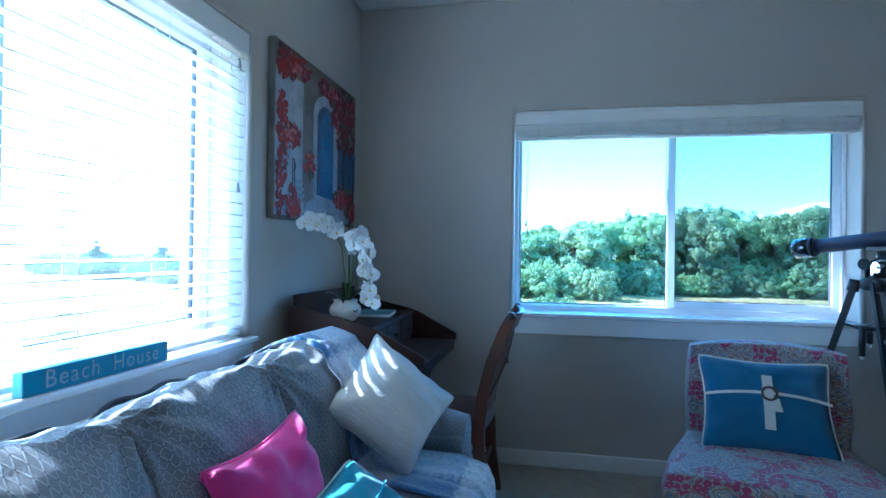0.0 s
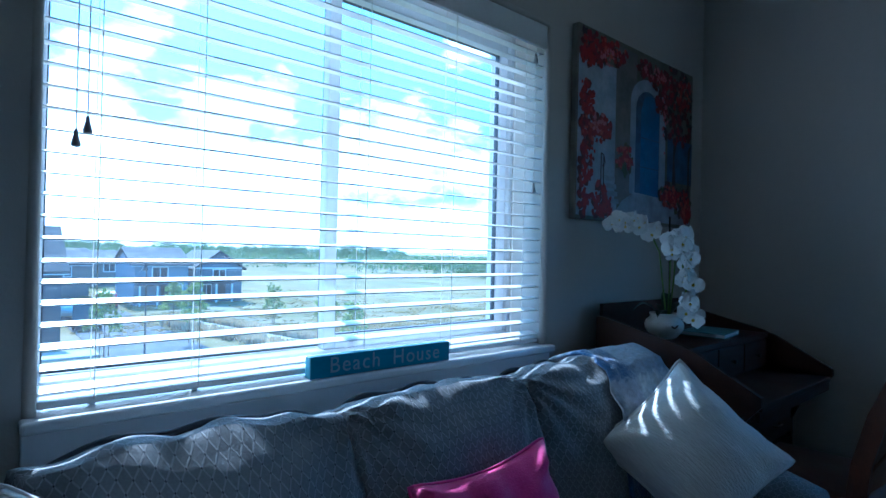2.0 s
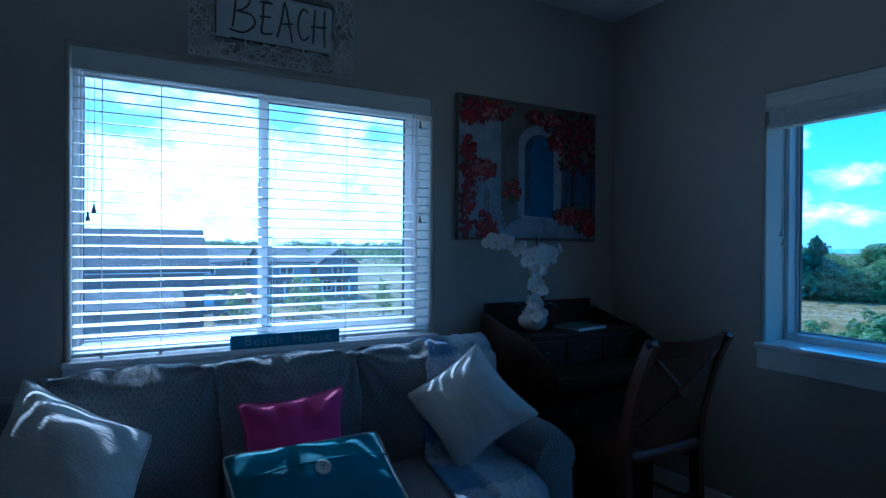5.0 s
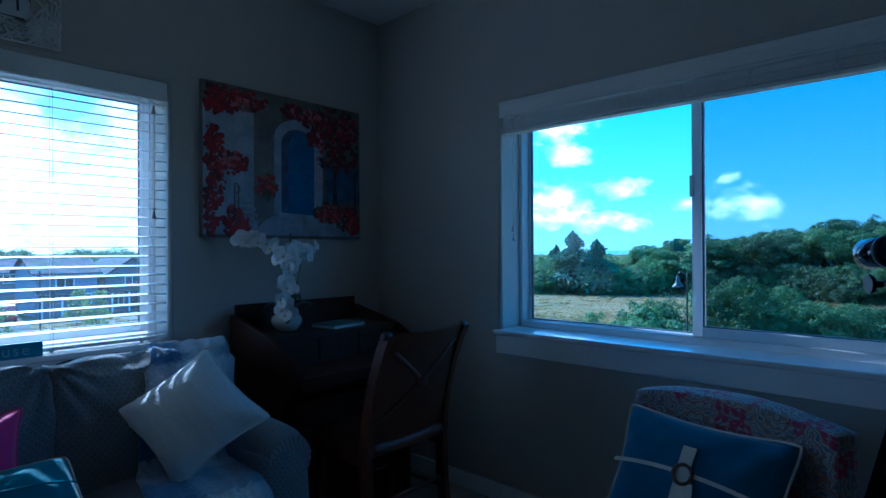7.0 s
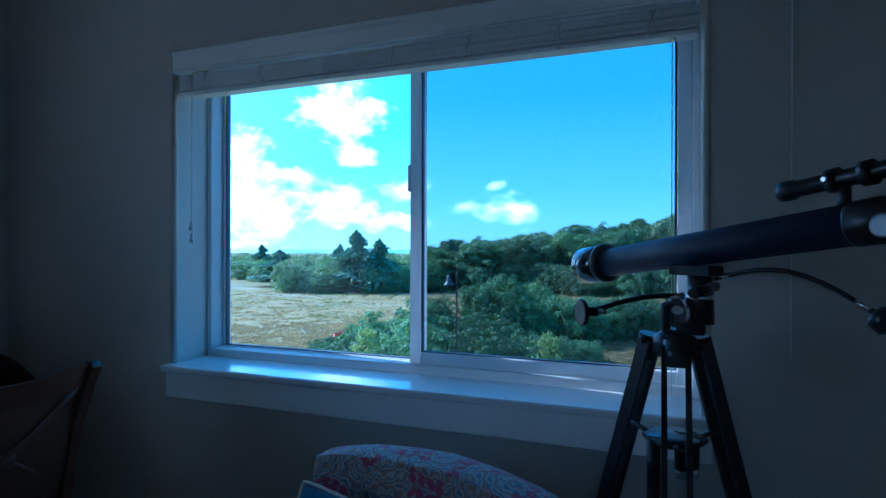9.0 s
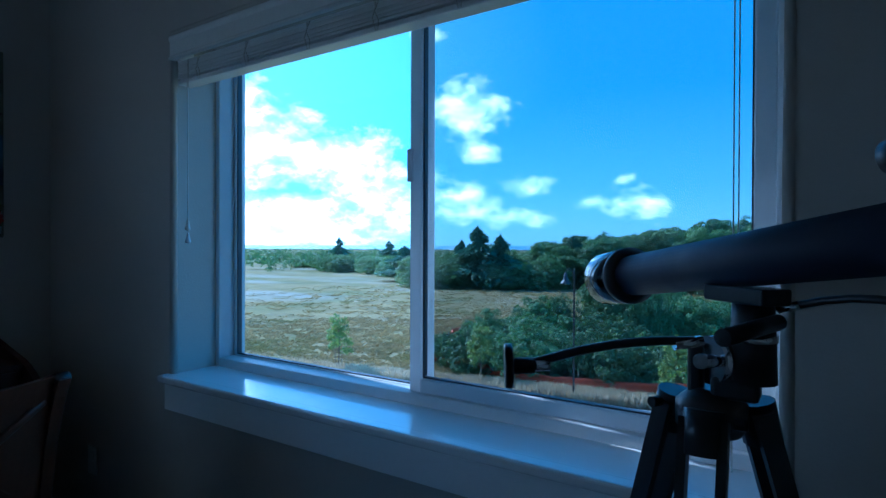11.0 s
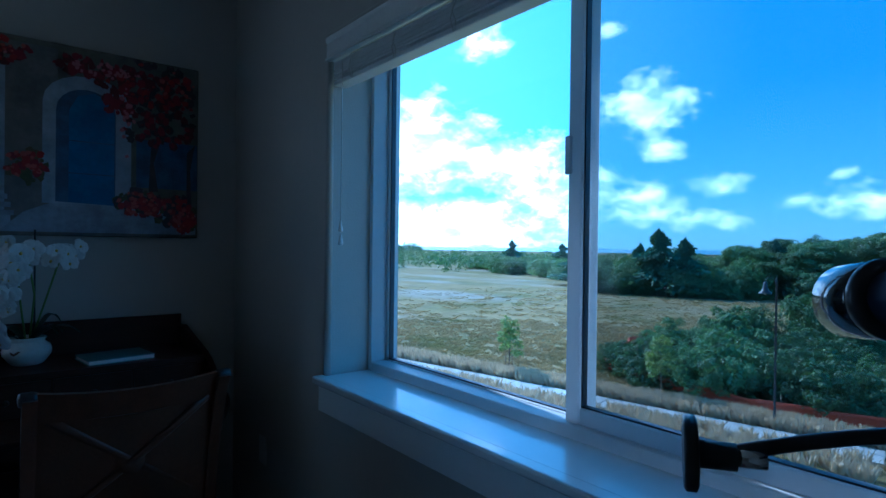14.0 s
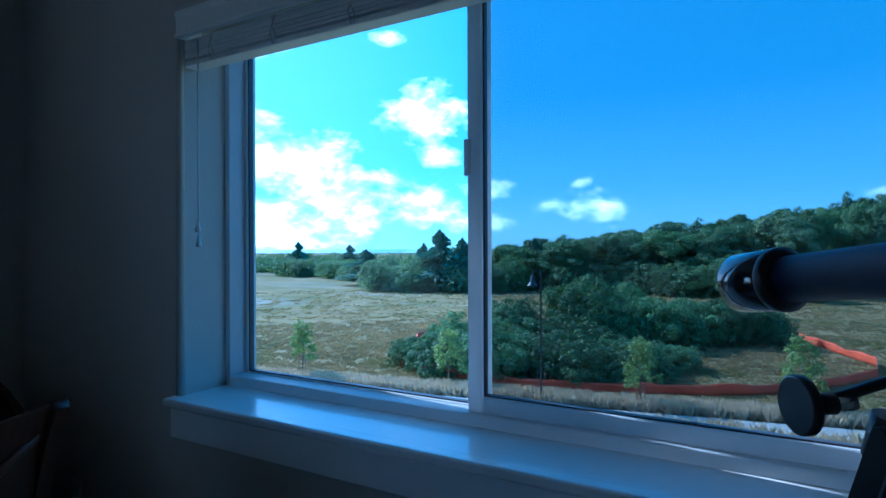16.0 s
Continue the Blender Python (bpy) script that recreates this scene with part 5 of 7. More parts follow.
def beach_frame():
    y0, y1, z0 = -2.425, -1.716, 2.122
    w, h = y1 - y0, 0.40
    e = thing("wall_sign", (0, (y0 + y1) / 2, z0), "white twig-lattice framed wall sign lettered BEACH above the blinds", "sign", turn=90)
    rng = random.Random(8)
    b = 0.105
    px0, px1, pz0, pz1 = -w / 2 + b, w / 2 - b, b * 0.9, h - b * 0.9
    bm = bmesh.new()

    def inside(x, z):
        return px0 < x < px1 and pz0 < z < pz1
    for side in range(4):
        for _ in range(160 if side % 2 == 0 else 105):
            if side == 0:
                x, z = rng.uniform(-w / 2, w / 2), rng.uniform(0, pz0)
            elif side == 2:
                x, z = rng.uniform(-w / 2, w / 2), rng.uniform(pz1, h)
            elif side == 1:
                x, z = rng.uniform(px1, w / 2), rng.uniform(0, h)
            else:
                x, z = rng.uniform(-w / 2, px0), rng.uniform(0, h)
            a, l = rng.uniform(0, math.pi), rng.uniform(0.025, 0.055)
            p = [(x + s * l * math.cos(a), z + s * l * math.sin(a)) for s in (-1, 1)]
            p = [(min(max(q, -w / 2), w / 2), min(max(r, 0), h)) for q, r in p]
            if any(inside(*q) for q in p) or math.dist(*p) < 0.012:
                continue
            d = rng.uniform(0.010, 0.020)
            sweep(bm, [(q, -d, r) for q, r in p], 0.0034, 5)
    part("lattice", bm, M_FRAME, e, "white lattice of crossing twigs")
    rim = bmesh.new()
    sweep(rim, [(-w / 2, -0.014, 0), (w / 2, -0.014, 0), (w / 2, -0.014, h), (-w / 2, -0.014, h), (-w / 2, -0.014, 0)], 0.004, 6)
    part("outer_rim", rim, M_FRAME, e)
    part("panel", B(px0, -0.014, pz0, px1, -0.002, pz1, bevel=0.001), M_PANEL, e)
    edge = bmesh.new()
    for a in ((px0 - 0.005, pz0 - 0.005, px1 + 0.005, pz0), (px0 - 0.005, pz1, px1 + 0.005, pz1 + 0.005), (px0 - 0.005, pz0, px0, pz1), (px1, pz0, px1 + 0.005, pz1)):
        box(edge, a[0], -0.016, a[1], a[2], -0.002, a[3])
    part("inner_rim", edge, M_RIM, e, "thin dark inner border")
    pw, ph = px1 - px0, pz1 - pz0
    strokes = {"letter_b": [[(0.16, 0.90), (0.145, 0.55), (0.13, 0.22)], [(0.10, 0.86), (0.20, 0.93), (0.27, 0.80), (0.22, 0.62), (0.16, 0.55)], [(0.16, 0.55), (0.28, 0.52), (0.31, 0.34), (0.22, 0.14), (0.10, 0.16)]],
               "letter_e": [[(0.46, 0.82), (0.39, 0.84), (0.38, 0.50), (0.37, 0.20), (0.46, 0.22)], [(0.35, 0.53), (0.45, 0.55)], [(0.35, 0.83), (0.46, 0.84)]],
               "letter_a": [[(0.50, 0.16), (0.54, 0.55), (0.565, 0.92), (0.60, 0.55), (0.635, 0.10)], [(0.545, 0.46), (0.64, 0.50)]],
               "letter_c": [[(0.78, 0.80), (0.73, 0.86), (0.69, 0.62), (0.69, 0.36), (0.73, 0.20), (0.79, 0.30)]],
               "letter_h": [[(0.84, 0.90), (0.83, 0.55), (0.82, 0.16)], [(0.93, 0.92), (0.925, 0.55), (0.93, 0.12)], [(0.80, 0.52), (0.95, 0.56)]]}
    for n, lines in strokes.items():
        bm = bmesh.new()
        for ln in lines:
            pts = []
            for i in range(len(ln) - 1):
                for k in range(5):
                    u = k / 5
                    p0, p1, p2, p3 = ln[max(i - 1, 0)], ln[i], ln[i + 1], ln[min(i + 2, len(ln) - 1)]
                    pts.append(tuple(0.5 * (2 * p1[c] + (p2[c] - p0[c]) * u + (2 * p0[c] - 5 * p1[c] + 4 * p2[c] - p3[c]) * u * u + (3 * p1[c] - p0[c] - 3 * p2[c] + p3[c]) * u ** 3) for c in (0, 1)))
            pts.append(ln[-1])
            sweep(bm, [(px0 + x * pw, -0.0145, pz0 + z * ph) for x, z in pts], 0.0042, 6)
        for v in bm.verts:
            v.co.y = -0.0145 + (v.co.y + 0.0145) * 0.25
        part(n, bm, M_INK, e, "dark hand-painted letter")


beach_frame()


# ---------------------------------------------------------------- telescope
def telescope():
    hub = Vector((2.705, -0.240, 1.135))
    e = thing("telescope", (hub.x, hub.y, 0), "dark navy refractor telescope on a black tripod before the window", "telescope")
    obj = Vector((2.475, 0.025, 1.277)) - Vector((hub.x, hub.y, 0))
    d = Vector((0.71, -0.70, 0.130)).normalized()
    at = lambda s, off=(0, 0, 0): tuple(obj + d * s + Vector(off))
    tube = part("tube", T([at(0.07), at(0.715)], 0.0375, 32), M_NAVY, e)
    part("dew_shield", T([at(0.0), at(0.004), at(0.075), at(0.078)], [0.049, 0.0515, 0.0515, 0.049], 32), M_DARKCHROME, tube, "glossy dark dew shield")
    part("shield_collar", T([at(0.078), at(0.082), at(0.096), at(0.10)], [0.050, 0.053, 0.053, 0.040], 32), M_BLACK, tube)
    part("lens", T([at(-0.0005), at(0.0003)], 0.040, 28), M_LENS, tube, "coated objective lens")
    part("rear_cell", T([at(0.715), at(0.72), at(0.765), at(0.775), at(0.83), at(0.84)], [0.0375, 0.040, 0.040, 0.030, 0.026, 0.022], 28), M_BLACK, tube)
    part("focus_knob", T([at(0.79, (0.018, 0.018, -0.015)), at(0.79, (0.032, 0.032, -0.015)), at(0.79, (0.033, 0.033, -0.015)), at(0.79, (0.041, 0.041, -0.015)), at(0.79, (0.043, 0.043, -0.015))], [0.007, 0.007, 0.020, 0.020, 0.016], 24), M_BRUSHED, tube, "brushed silver focus knob")
    part("focus_knob", T([at(0.79, (-0.018, -0.018, -0.015)), at(0.79, (-0.032, -0.032, -0.015)), at(0.79, (-0.033, -0.033, -0.015)), at(0.79, (-0.041, -0.041, -0.015)), at(0.79, (-0.043, -0.043, -0.015))], [0.007, 0.007, 0.020, 0.020, 0.016], 24), M_BRUSHED, tube, "brushed silver focus knob")
    part("diagonal", T([at(0.84), at(0.87), at(0.89, (0, 0, 0.03)), at(0.89, (0, 0, 0.09))], [0.018, 0.018, 0.018, 0.015], 16), M_BLACK, tube, "angled eyepiece holder")
    up = Vector((0, 0, 0.083))
    f0 = part("finder_scope", T([at(0.585, up), at(0.597, up), at(0.612, up), at(0.617, up), at(0.73, up), at(0.75, up), at(0.78, up), at(0.81, up)], [0.0185, 0.0195, 0.0195, 0.0155, 0.0155, 0.014, 0.017, 0.016], 20), M_BLACK, e)
    for s in (0.675, 0.73):
        part("finder_ring", T([at(s, up), at(s + 0.018, up)], 0.022, 20), M_BLACK, f0)
    part("finder_bracket", T([at(0.70, (0, 0, 0.030)), at(0.70, (0, 0, 0.070))], 0.011, 10), M_BLACK, f0)
    side = d.cross(Vector((0, 0, 1))).normalized()
    for s, k in ((0.685, 1), (0.74, -1), (0.685, -1)):
        q = Vector(at(s, up))
        part("finder_screw", T([q + side * 0.02 * k, q + side * 0.036 * k], 0.004, 8), M_CHROME, f0, "small silver screw")
    part("bracket_screw", T([Vector(at(0.69, (0, 0, 0.040))) + side * -0.012, Vector(at(0.69, (0, 0, 0.040))) + side * -0.028], 0.006, 10), M_CHROME, f0, "small silver screw")
    # mount
    sad = obj + d * 0.385
    part("saddle", B(-0.055, -0.024, -0.014, 0.055, 0.024, 0.008, bevel=0.003), M_BLACK, e).matrix_basis = Matrix.Translation(sad + Vector((0, 0, -0.045))) @ Matrix.Rotation(math.atan2(d.y, d.x), 4, "Z")
    neck = Vector((sad.x + 0.01, sad.y, 0))
    n0 = part("mount_neck", T([neck + Vector((0, 0, 1.275)), neck + Vector((0, 0, 1.225)), neck + Vector((0, 0, 1.16))], [0.026, 0.028, 0.030], 20), M_BLACK, e)
    part("silver_collar", T([neck + Vector((0, 0, 1.226)), neck + Vector((0, 0, 1.216))], 0.0305, 24), M_CHROME, n0, "silver setting circle")
    w0 = Vector((neck.x - 0.045, neck.y, 1.185))
    part("setting_circle", T([w0 - side * 0.012, w0 + side * 0.012], 0.034, 28), M_CHROME, n0, "graduated silver wheel")
    part("worm_box", T([neck + Vector((0.03, -0.01, 1.245)), Vector((2.735, -0.375, 1.236)) - Vector((hub.x, hub.y, 0))], 0.011, 10), M_BLACK, n0)
    part("altitude_bolt", T([neck + Vector((-0.03, 0.0, 1.185)), Vector((2.705, -0.335, 1.198)) - Vector((hub.x, hub.y, 0))], [0.007, 0.010], 12), M_CHROME, n0, "silver clamp bolt")
    part("fork", B(-0.082, -0.010, 1.135, -0.060, 0.010, 1.205, bevel=0.006), M_BLACK, n0).location = (neck.x, neck.y, 0)
    part("fork", B(-0.03, -0.024, 1.135, 0.03, 0.024, 1.165, bevel=0.006), M_BLACK, n0).location = (neck.x - 0.02, neck.y, 0)
    # slow-motion cables
    c0 = Vector((2.715, -0.392, 1.233)) - Vector((hub.x, hub.y, 0))
    knob = Vector((2.547, -0.524, 1.207)) - Vector((hub.x, hub.y, 0))
    arcp = [c0.lerp(knob, k / 8) + Vector((0, 0, 0.010 * math.sin(math.pi * k / 8))) for k in range(9)]
    cab = part("slow_motion_cable", T(arcp, 0.0052, 10), M_BLACK, e, "flexible control cable")
    dirk = Vector((-0.865, -0.50, -0.03)).normalized()
    part("ferrule", T([c0, c0.lerp(knob, 0.16)], 0.0065, 10), M_CHROME, cab)
    part("ferrule", T([knob - dirk * 0.03, knob - dirk * 0.01], 0.0065, 10), M_CHROME, cab)
    part("grip_neck", T([knob - dirk * 0.012, knob + dirk * 0.012], [0.0092, 0.0095], 14), M_BLACK, cab)
    bm = T([knob + dirk * 0.012, knob + dirk * 0.0135, knob + dirk * 0.020, knob + dirk * 0.0215], [0.0225, 0.0255, 0.0255, 0.0235], 28)
    part("grip_knob", bm, M_BLACK, cab, "black scalloped knob")
    c1 = neck + Vector((0.03, -0.01, 1.262))
    k1 = c1 + Vector((0.25, -0.13, -0.05))
    arc2 = [c1.lerp(k1, k / 10) + Vector((0, 0, 0.045 * math.sin(math.pi * k / 10))) for k in range(11)]
    cab2 = part("slow_motion_cable", T(arc2, 0.0052, 10), M_BLACK, e, "flexible control cable")
    part("ferrule", T([arc2[0], arc2[1]], 0.0065, 10), M_CHROME, cab2)
    part("ferrule", T([arc2[-2], arc2[-1]], 0.0065, 10), M_CHROME, cab2)
    part("grip_knob", T([k1, k1 + Vector((0.006, -0.003, -0.006)), k1 + Vector((0.022, -0.01, -0.022)), k1 + Vector((0.026, -0.012, -0.026))], [0.016, 0.026, 0.026, 0.018], 18), M_BLACK, cab2, "black scalloped knob")
    # tripod
    H = Vector((0, 0, 1.135))
    part("hub", lathe(bmesh.new(), [(0.02, 1.075), (0.040, 1.082), (0.047, 1.092), (0.047, 1.125), (0.036, 1.135), (0.02, 1.145)], 24), M_BLACK, e)
    spread = 0.37
    for a in (270, 30, 150):
        u = Vector((math.cos(radians(a)), math.sin(radians(a)), 0))
        s = Vector((-u.y, u.x, 0))
        topc, foot = u * 0.060 + Vector((0, 0, 1.115)), u * spread
        leg = part("leg", T([topc + Vector((0, 0, 0.012)), topc.lerp(foot, 0.04)], 0.026, 12), M_BLACK, e)
        axis = (foot - topc).normalized()
        nrm = axis.cross(s).normalized()
        for k in (-1, 1):
            bm = bmesh.new()
            pts = [topc + s * 0.024 * k, topc.lerp(foot, 0.62) + s * 0.024 * k]
            vs = []
            for p in pts:
                vs.append([bm.verts.new(p + s * 0.006 * i + nrm * 0.014 * j) for i, j in ((-1, -1), (1, -1), (1, 1), (-1, 1))])
            for q in range(4):
                bm.faces.new((vs[0][q], vs[0][(q + 1) % 4], vs[1][(q + 1) % 4], vs[1][q]))
            bm.faces.new(vs[0])
            bm.faces.new(vs[1])
            bmesh.ops.recalc_face_normals(bm, faces=bm.faces[:])
            part("rail", bm, M_BLACK, leg)
        part("inner_leg", T([topc.lerp(foot, 0.50), topc.lerp(foot, 0.97)], 0.011, 8), M_BLACK, leg)
        part("clamp", T([topc.lerp(foot, 0.60), topc.lerp(foot, 0.65)], 0.030, 8), M_BLACK, leg)
        part("rubber_foot", T([topc.lerp(foot, 0.965), foot], [0.013, 0.009], 8), M_BLACK, leg)
        mid = topc.lerp(foot, 0.185)
        part("brace", T([mid, Vector((0, 0, mid.z - 0.02)) + u * 0.04], 0.006, 6), M_BLACK, e)
        part("wing_nut", T([topc + s * 0.035, topc + s * 0.052], 0.008, 8), M_CHROME if a == 30 else M_BLACK, e)
    tray = lathe(bmesh.new(), [(0.02, 0.880), (0.062, 0.886), (0.070, 0.894), (0.070, 0.902), (0.02, 0.902)], 6)
    tr = part("accessory_tray", tray, M_BLACK, e, "black triangular accessory tray")
    for x, y, l in ((-0.045, -0.02, 0.145), (0.015, 0.035, 0.09), (0.035, -0.03, 0.06)):
        c = part("eyepiece", T([(x, y, 0.905), (x, y, 0.905 - l), ], 0.015, 14), M_BLACK, tr, "eyepiece hung in the tray")
        part("barrel", T([(x, y, 0.905 - l), (x, y, 0.905 - l - 0.02)], 0.0125, 14), M_CHROME, c, "chrome eyepiece barrel")


telescope()


def outlet(x, z):
    e = thing("wall_outlet", (x, -0.0005, z), "ivory plastic wall outlet low on the wall", "outlet")
    part("plate", B(-0.035, -0.006, -0.057, 0.035, 0.0, 0.057, bevel=0.002), M_OUTLET, e)
    for dz in (-0.02, 0.02):
        part("socket", B(-0.016, -0.0085, dz - 0.014, 0.016, -0.006, dz + 0.014, bevel=0.002), M_OUTLET, e)


outlet(0.388, 0.465)


def hanging_cord():
    bm = T([(2.98, -0.010, CEIL - 0.01), (2.981, -0.009, 1.9), (2.979, -0.010, 1.05)], 0.0016, 6)
    tagged(part("hanging_cord", bm, M_CORD), "thin pale cord hanging down the wall from the ceiling", "cord")


hanging_cord()


# ---------------------------------------------------------------- outdoors
G = -5.0                                                  # ground level: the room is upstairs
def field_material():
    """Dry coastal field: tan grass, greener swathes, and pale sand scraped bare towards the west."""
    m = material("dry_field", (0.235, 0.185, 0.090), 0.95, spec=0.05, vary=0.30, scale=0.5, fine=3.2, bump=0.12, bump_scale=3.0, second=(0.165, 0.148, 0.062), second_at=(0.45, 0.60), second_scale=0.10)
    t = m.node_tree
    b = t.nodes["Principled BSDF"]
    old = b.inputs["Base Color"].links[0].from_socket
    co = t.nodes.new("ShaderNodeTexCoord")
    mp = t.nodes.new("ShaderNodeMapping")
    mp.inputs["Rotation"].default_value = (0, 0, radians(-28))
    mp.inputs["Scale"].default_value = (0.035, 0.11, 1)
    t.links.new(co.outputs["Object"], mp.inputs[0])
    n = nd(t, "ShaderNodeTexNoise", Scale=1.0, Detail=4.0, Roughness=0.5)
    t.links.new(mp.outputs[0], n.inputs["Vector"])
    sep = t.nodes.new("ShaderNodeSeparateXYZ")
    t.links.new(co.outputs["Object"], sep.inputs[0])
    west = math_node(t, "MULTIPLY", math_node(t, "ADD", sep.outputs[0], 14.0), -0.05, True)
    mask = math_node(t, "MULTIPLY", ramp(t, n.outputs[0], [(0.50, (0, 0, 0)), (0.66, (1, 1, 1))]), west)
    g = nd(t, "ShaderNodeTexNoise", Scale=1.4, Detail=6.0)
    t.links.new(co.outputs["Object"], g.inputs["Vector"])
    sand = mix(t, g.outputs[0], (0.20, 0.17, 0.12), (0.42, 0.40, 0.36))
    t.links.new(mix(t, math_node(t, "MULTIPLY", mask, 0.7), old, sand), b.inputs["Base Color"])
    return m


M_FIELD = field_material()
M_WATER = material("sea_water", (0.05, 0.17, 0.24), 0.25, vary=0.1, scale=0.02, fine=0.2)
M_ASPHALT = material("asphalt", (0.08, 0.084, 0.092), 0.9, spec=0.2, vary=0.2, scale=0.5, fine=20)
M_CONCRETE = material("pale_concrete", (0.40, 0.39, 0.36), 0.85, spec=0.15, vary=0.14, scale=1.2, fine=14, random_tint=0.08)
M_LEAFS = [material("broadleaf_green", (0.165, 0.240, 0.100), 0.6, spec=0.3, vary=0.35, scale=0.5, fine=4.0, random_tint=0.30, leaf=0.32),
           material("deep_green", (0.115, 0.190, 0.090), 0.6, spec=0.3, vary=0.35, scale=0.5, fine=4.0, random_tint=0.30, leaf=0.32),
           material("grey_green", (0.185, 0.235, 0.140), 0.6, spec=0.3, vary=0.35, scale=0.6, fine=4.0, random_tint=0.28, leaf=0.32)]
M_SAPLEAF = material("young_leaf", (0.30, 0.34, 0.11), 0.6, vary=0.3, scale=2, fine=8, leaf=0.35)
M_CONIFER = material("conifer_needles", (0.105, 0.175, 0.115), 0.7, vary=0.35, scale=0.6, fine=5, leaf=0.2)
M_BARK = material("grey_bark", (0.13, 0.11, 0.09), 0.9, vary=0.3, scale=3, fine=18, bump=0.6, bump_scale=14)
M_STRAW = material("straw_grass", (0.72, 0.61, 0.43), 0.85, spec=0.1, vary=0.22, scale=1.5, fine=9, leaf=0.3, glow=(1.1, 1.05, 0.95))
M_FIELDGRASS = material("field_grass_blades", (0.42, 0.33, 0.17), 0.9, spec=0.1, vary=0.25, scale=0.3, fine=3, leaf=0.32, glow=(1.1, 1.05, 0.95), second=(0.29, 0.26, 0.11), second_scale=0.12)
M_ORANGE = material("orange_netting", (0.66, 0.10, 0.035), 0.7, vary=0.22, scale=1.5, fine=18, bump=0.6, bump_scale=10)
M_POST = material("black_lamp_metal", (0.02, 0.02, 0.024), 0.35, vary=0.15, coat=0.2)
M_STAKEWOOD = material("stake_wood", (0.22, 0.16, 0.10), 0.9, vary=0.2)


def raw(name, verts, faces, mats, index=None, parent=None, smooth=False):
    me = bpy.data.meshes.new(name)
    me.from_pydata([tuple(v) for v in verts], [], [tuple(f) for f in faces])
    for m in mats:
        me.materials.append(m)
    if index is not None:
        me.polygons.foreach_set("material_index", index)
    me.update()
    if smooth:
        me.shade_smooth()
    ob = new(name, me)
    if parent:
        ob.parent = parent
    return ob


# ground: one sheet to the horizon, gently uneven near by, with sandy scrapes in the field
def ground():
    xs = sorted(set([-4500, -1500, -600, -300, -200] + list(range(-150, 101, 4)) + [200, 400, 1500, 4500]))
    ys = sorted(set([-4500, -1500, -400, -150, -80] + list(range(-60, 141, 4)) + [200, 300, 600, 1500, 4500]))
    verts, faces, mi = [], [], []
    for y in ys:
        for x in xs:
            d = math.hypot(x, y)
            z = G + (0.14 * noise.noise(Vector((x * 0.06, y * 0.06, 0))) if 26 < d < 260 and y > 24 else 0.0)
            verts.append((x, y, z))
    n = len(xs)
    for j in range(len(ys) - 1):
        for i in range(n - 1):
            faces.append((j * n + i, j * n + i + 1, (j + 1) * n + i + 1, (j + 1) * n + i))
    tagged(raw("ground", verts, faces, [M_FIELD], smooth=True), "dry grassy field reaching to the horizon", "ground", kind="structure")


ground()


# the sea, far off beyond the flat land
tagged(raw("water", [(-4400, 200, G + 0.5), (-700, 480, G + 0.5), (500, 900, G + 0.5), (1500, 4400, G + 0.5), (-4400, 4400, G + 0.5)], [(0, 1, 2, 3, 4)], [M_WATER]), "blue-grey strip of sea on the horizon", "water", kind="structure")


# ---- leaves
def leaf_cloud(rng, blobs, count, size, squash=0.8, shell=0.55, skirt=False, clumps=24):
    """Leaves on the outside of many small clumps that cover several rounded masses; returns vertices and faces."""
    big = np.array(blobs, float)
    reps = np.maximum(6, (clumps * (big[:, 3] / big[:, 3].mean()) ** 2).astype(int))
    own = np.repeat(np.arange(len(big)), reps)
    d0 = rng.normal(size=(len(own), 3))
    d0 /= np.linalg.norm(d0, axis=1)[:, None]
    if not skirt:
        d0[:, 2] = np.where(d0[:, 2] < -0.45, -d0[:, 2] * 0.6, d0[:, 2])
    cr = big[own, 3] * rng.uniform(0.22, 0.42, len(own))
    cc = big[own, :3] + d0 * (big[own, 3] * rng.uniform(shell + 0.1, 1.0, len(own)))[:, None] * np.array([1, 1, squash])
    pick = rng.choice(len(own), count, p=cr ** 2 / (cr ** 2).sum())
    d = rng.normal(size=(count, 3)) + d0[pick] * 0.9 + np.array([0, 0, 0.25])
    d /= np.linalg.norm(d, axis=1)[:, None]
    p = cc[pick] + d * (cr[pick] * (0.62 + 0.46 * rng.random(count) ** 0.7))[:, None] * np.array([1, 1, 0.85])
    if skirt:
        p[:, 2] = np.maximum(p[:, 2], 0.03 + 0.1 * rng.random(count))
    nrm = d + rng.normal(scale=0.38, size=(count, 3)) + np.array([0, 0, 0.20])
    nrm /= np.linalg.norm(nrm, axis=1)[:, None]
    a = np.cross(nrm, rng.normal(size=(count, 3)))
    a /= np.linalg.norm(a, axis=1)[:, None]
    b = np.cross(nrm, a)
    s = size * rng.uniform(0.6, 1.35, count)[:, None]
    v = np.empty((count * 4, 3))
    v[0::4], v[1::4], v[2::4], v[3::4] = p - a * s, p - b * s * 0.55 + nrm * s * 0.12, p + a * s, p + b * s * 0.55 + nrm * s * 0.12
    return v, np.arange(count * 4).reshape(-1, 4)


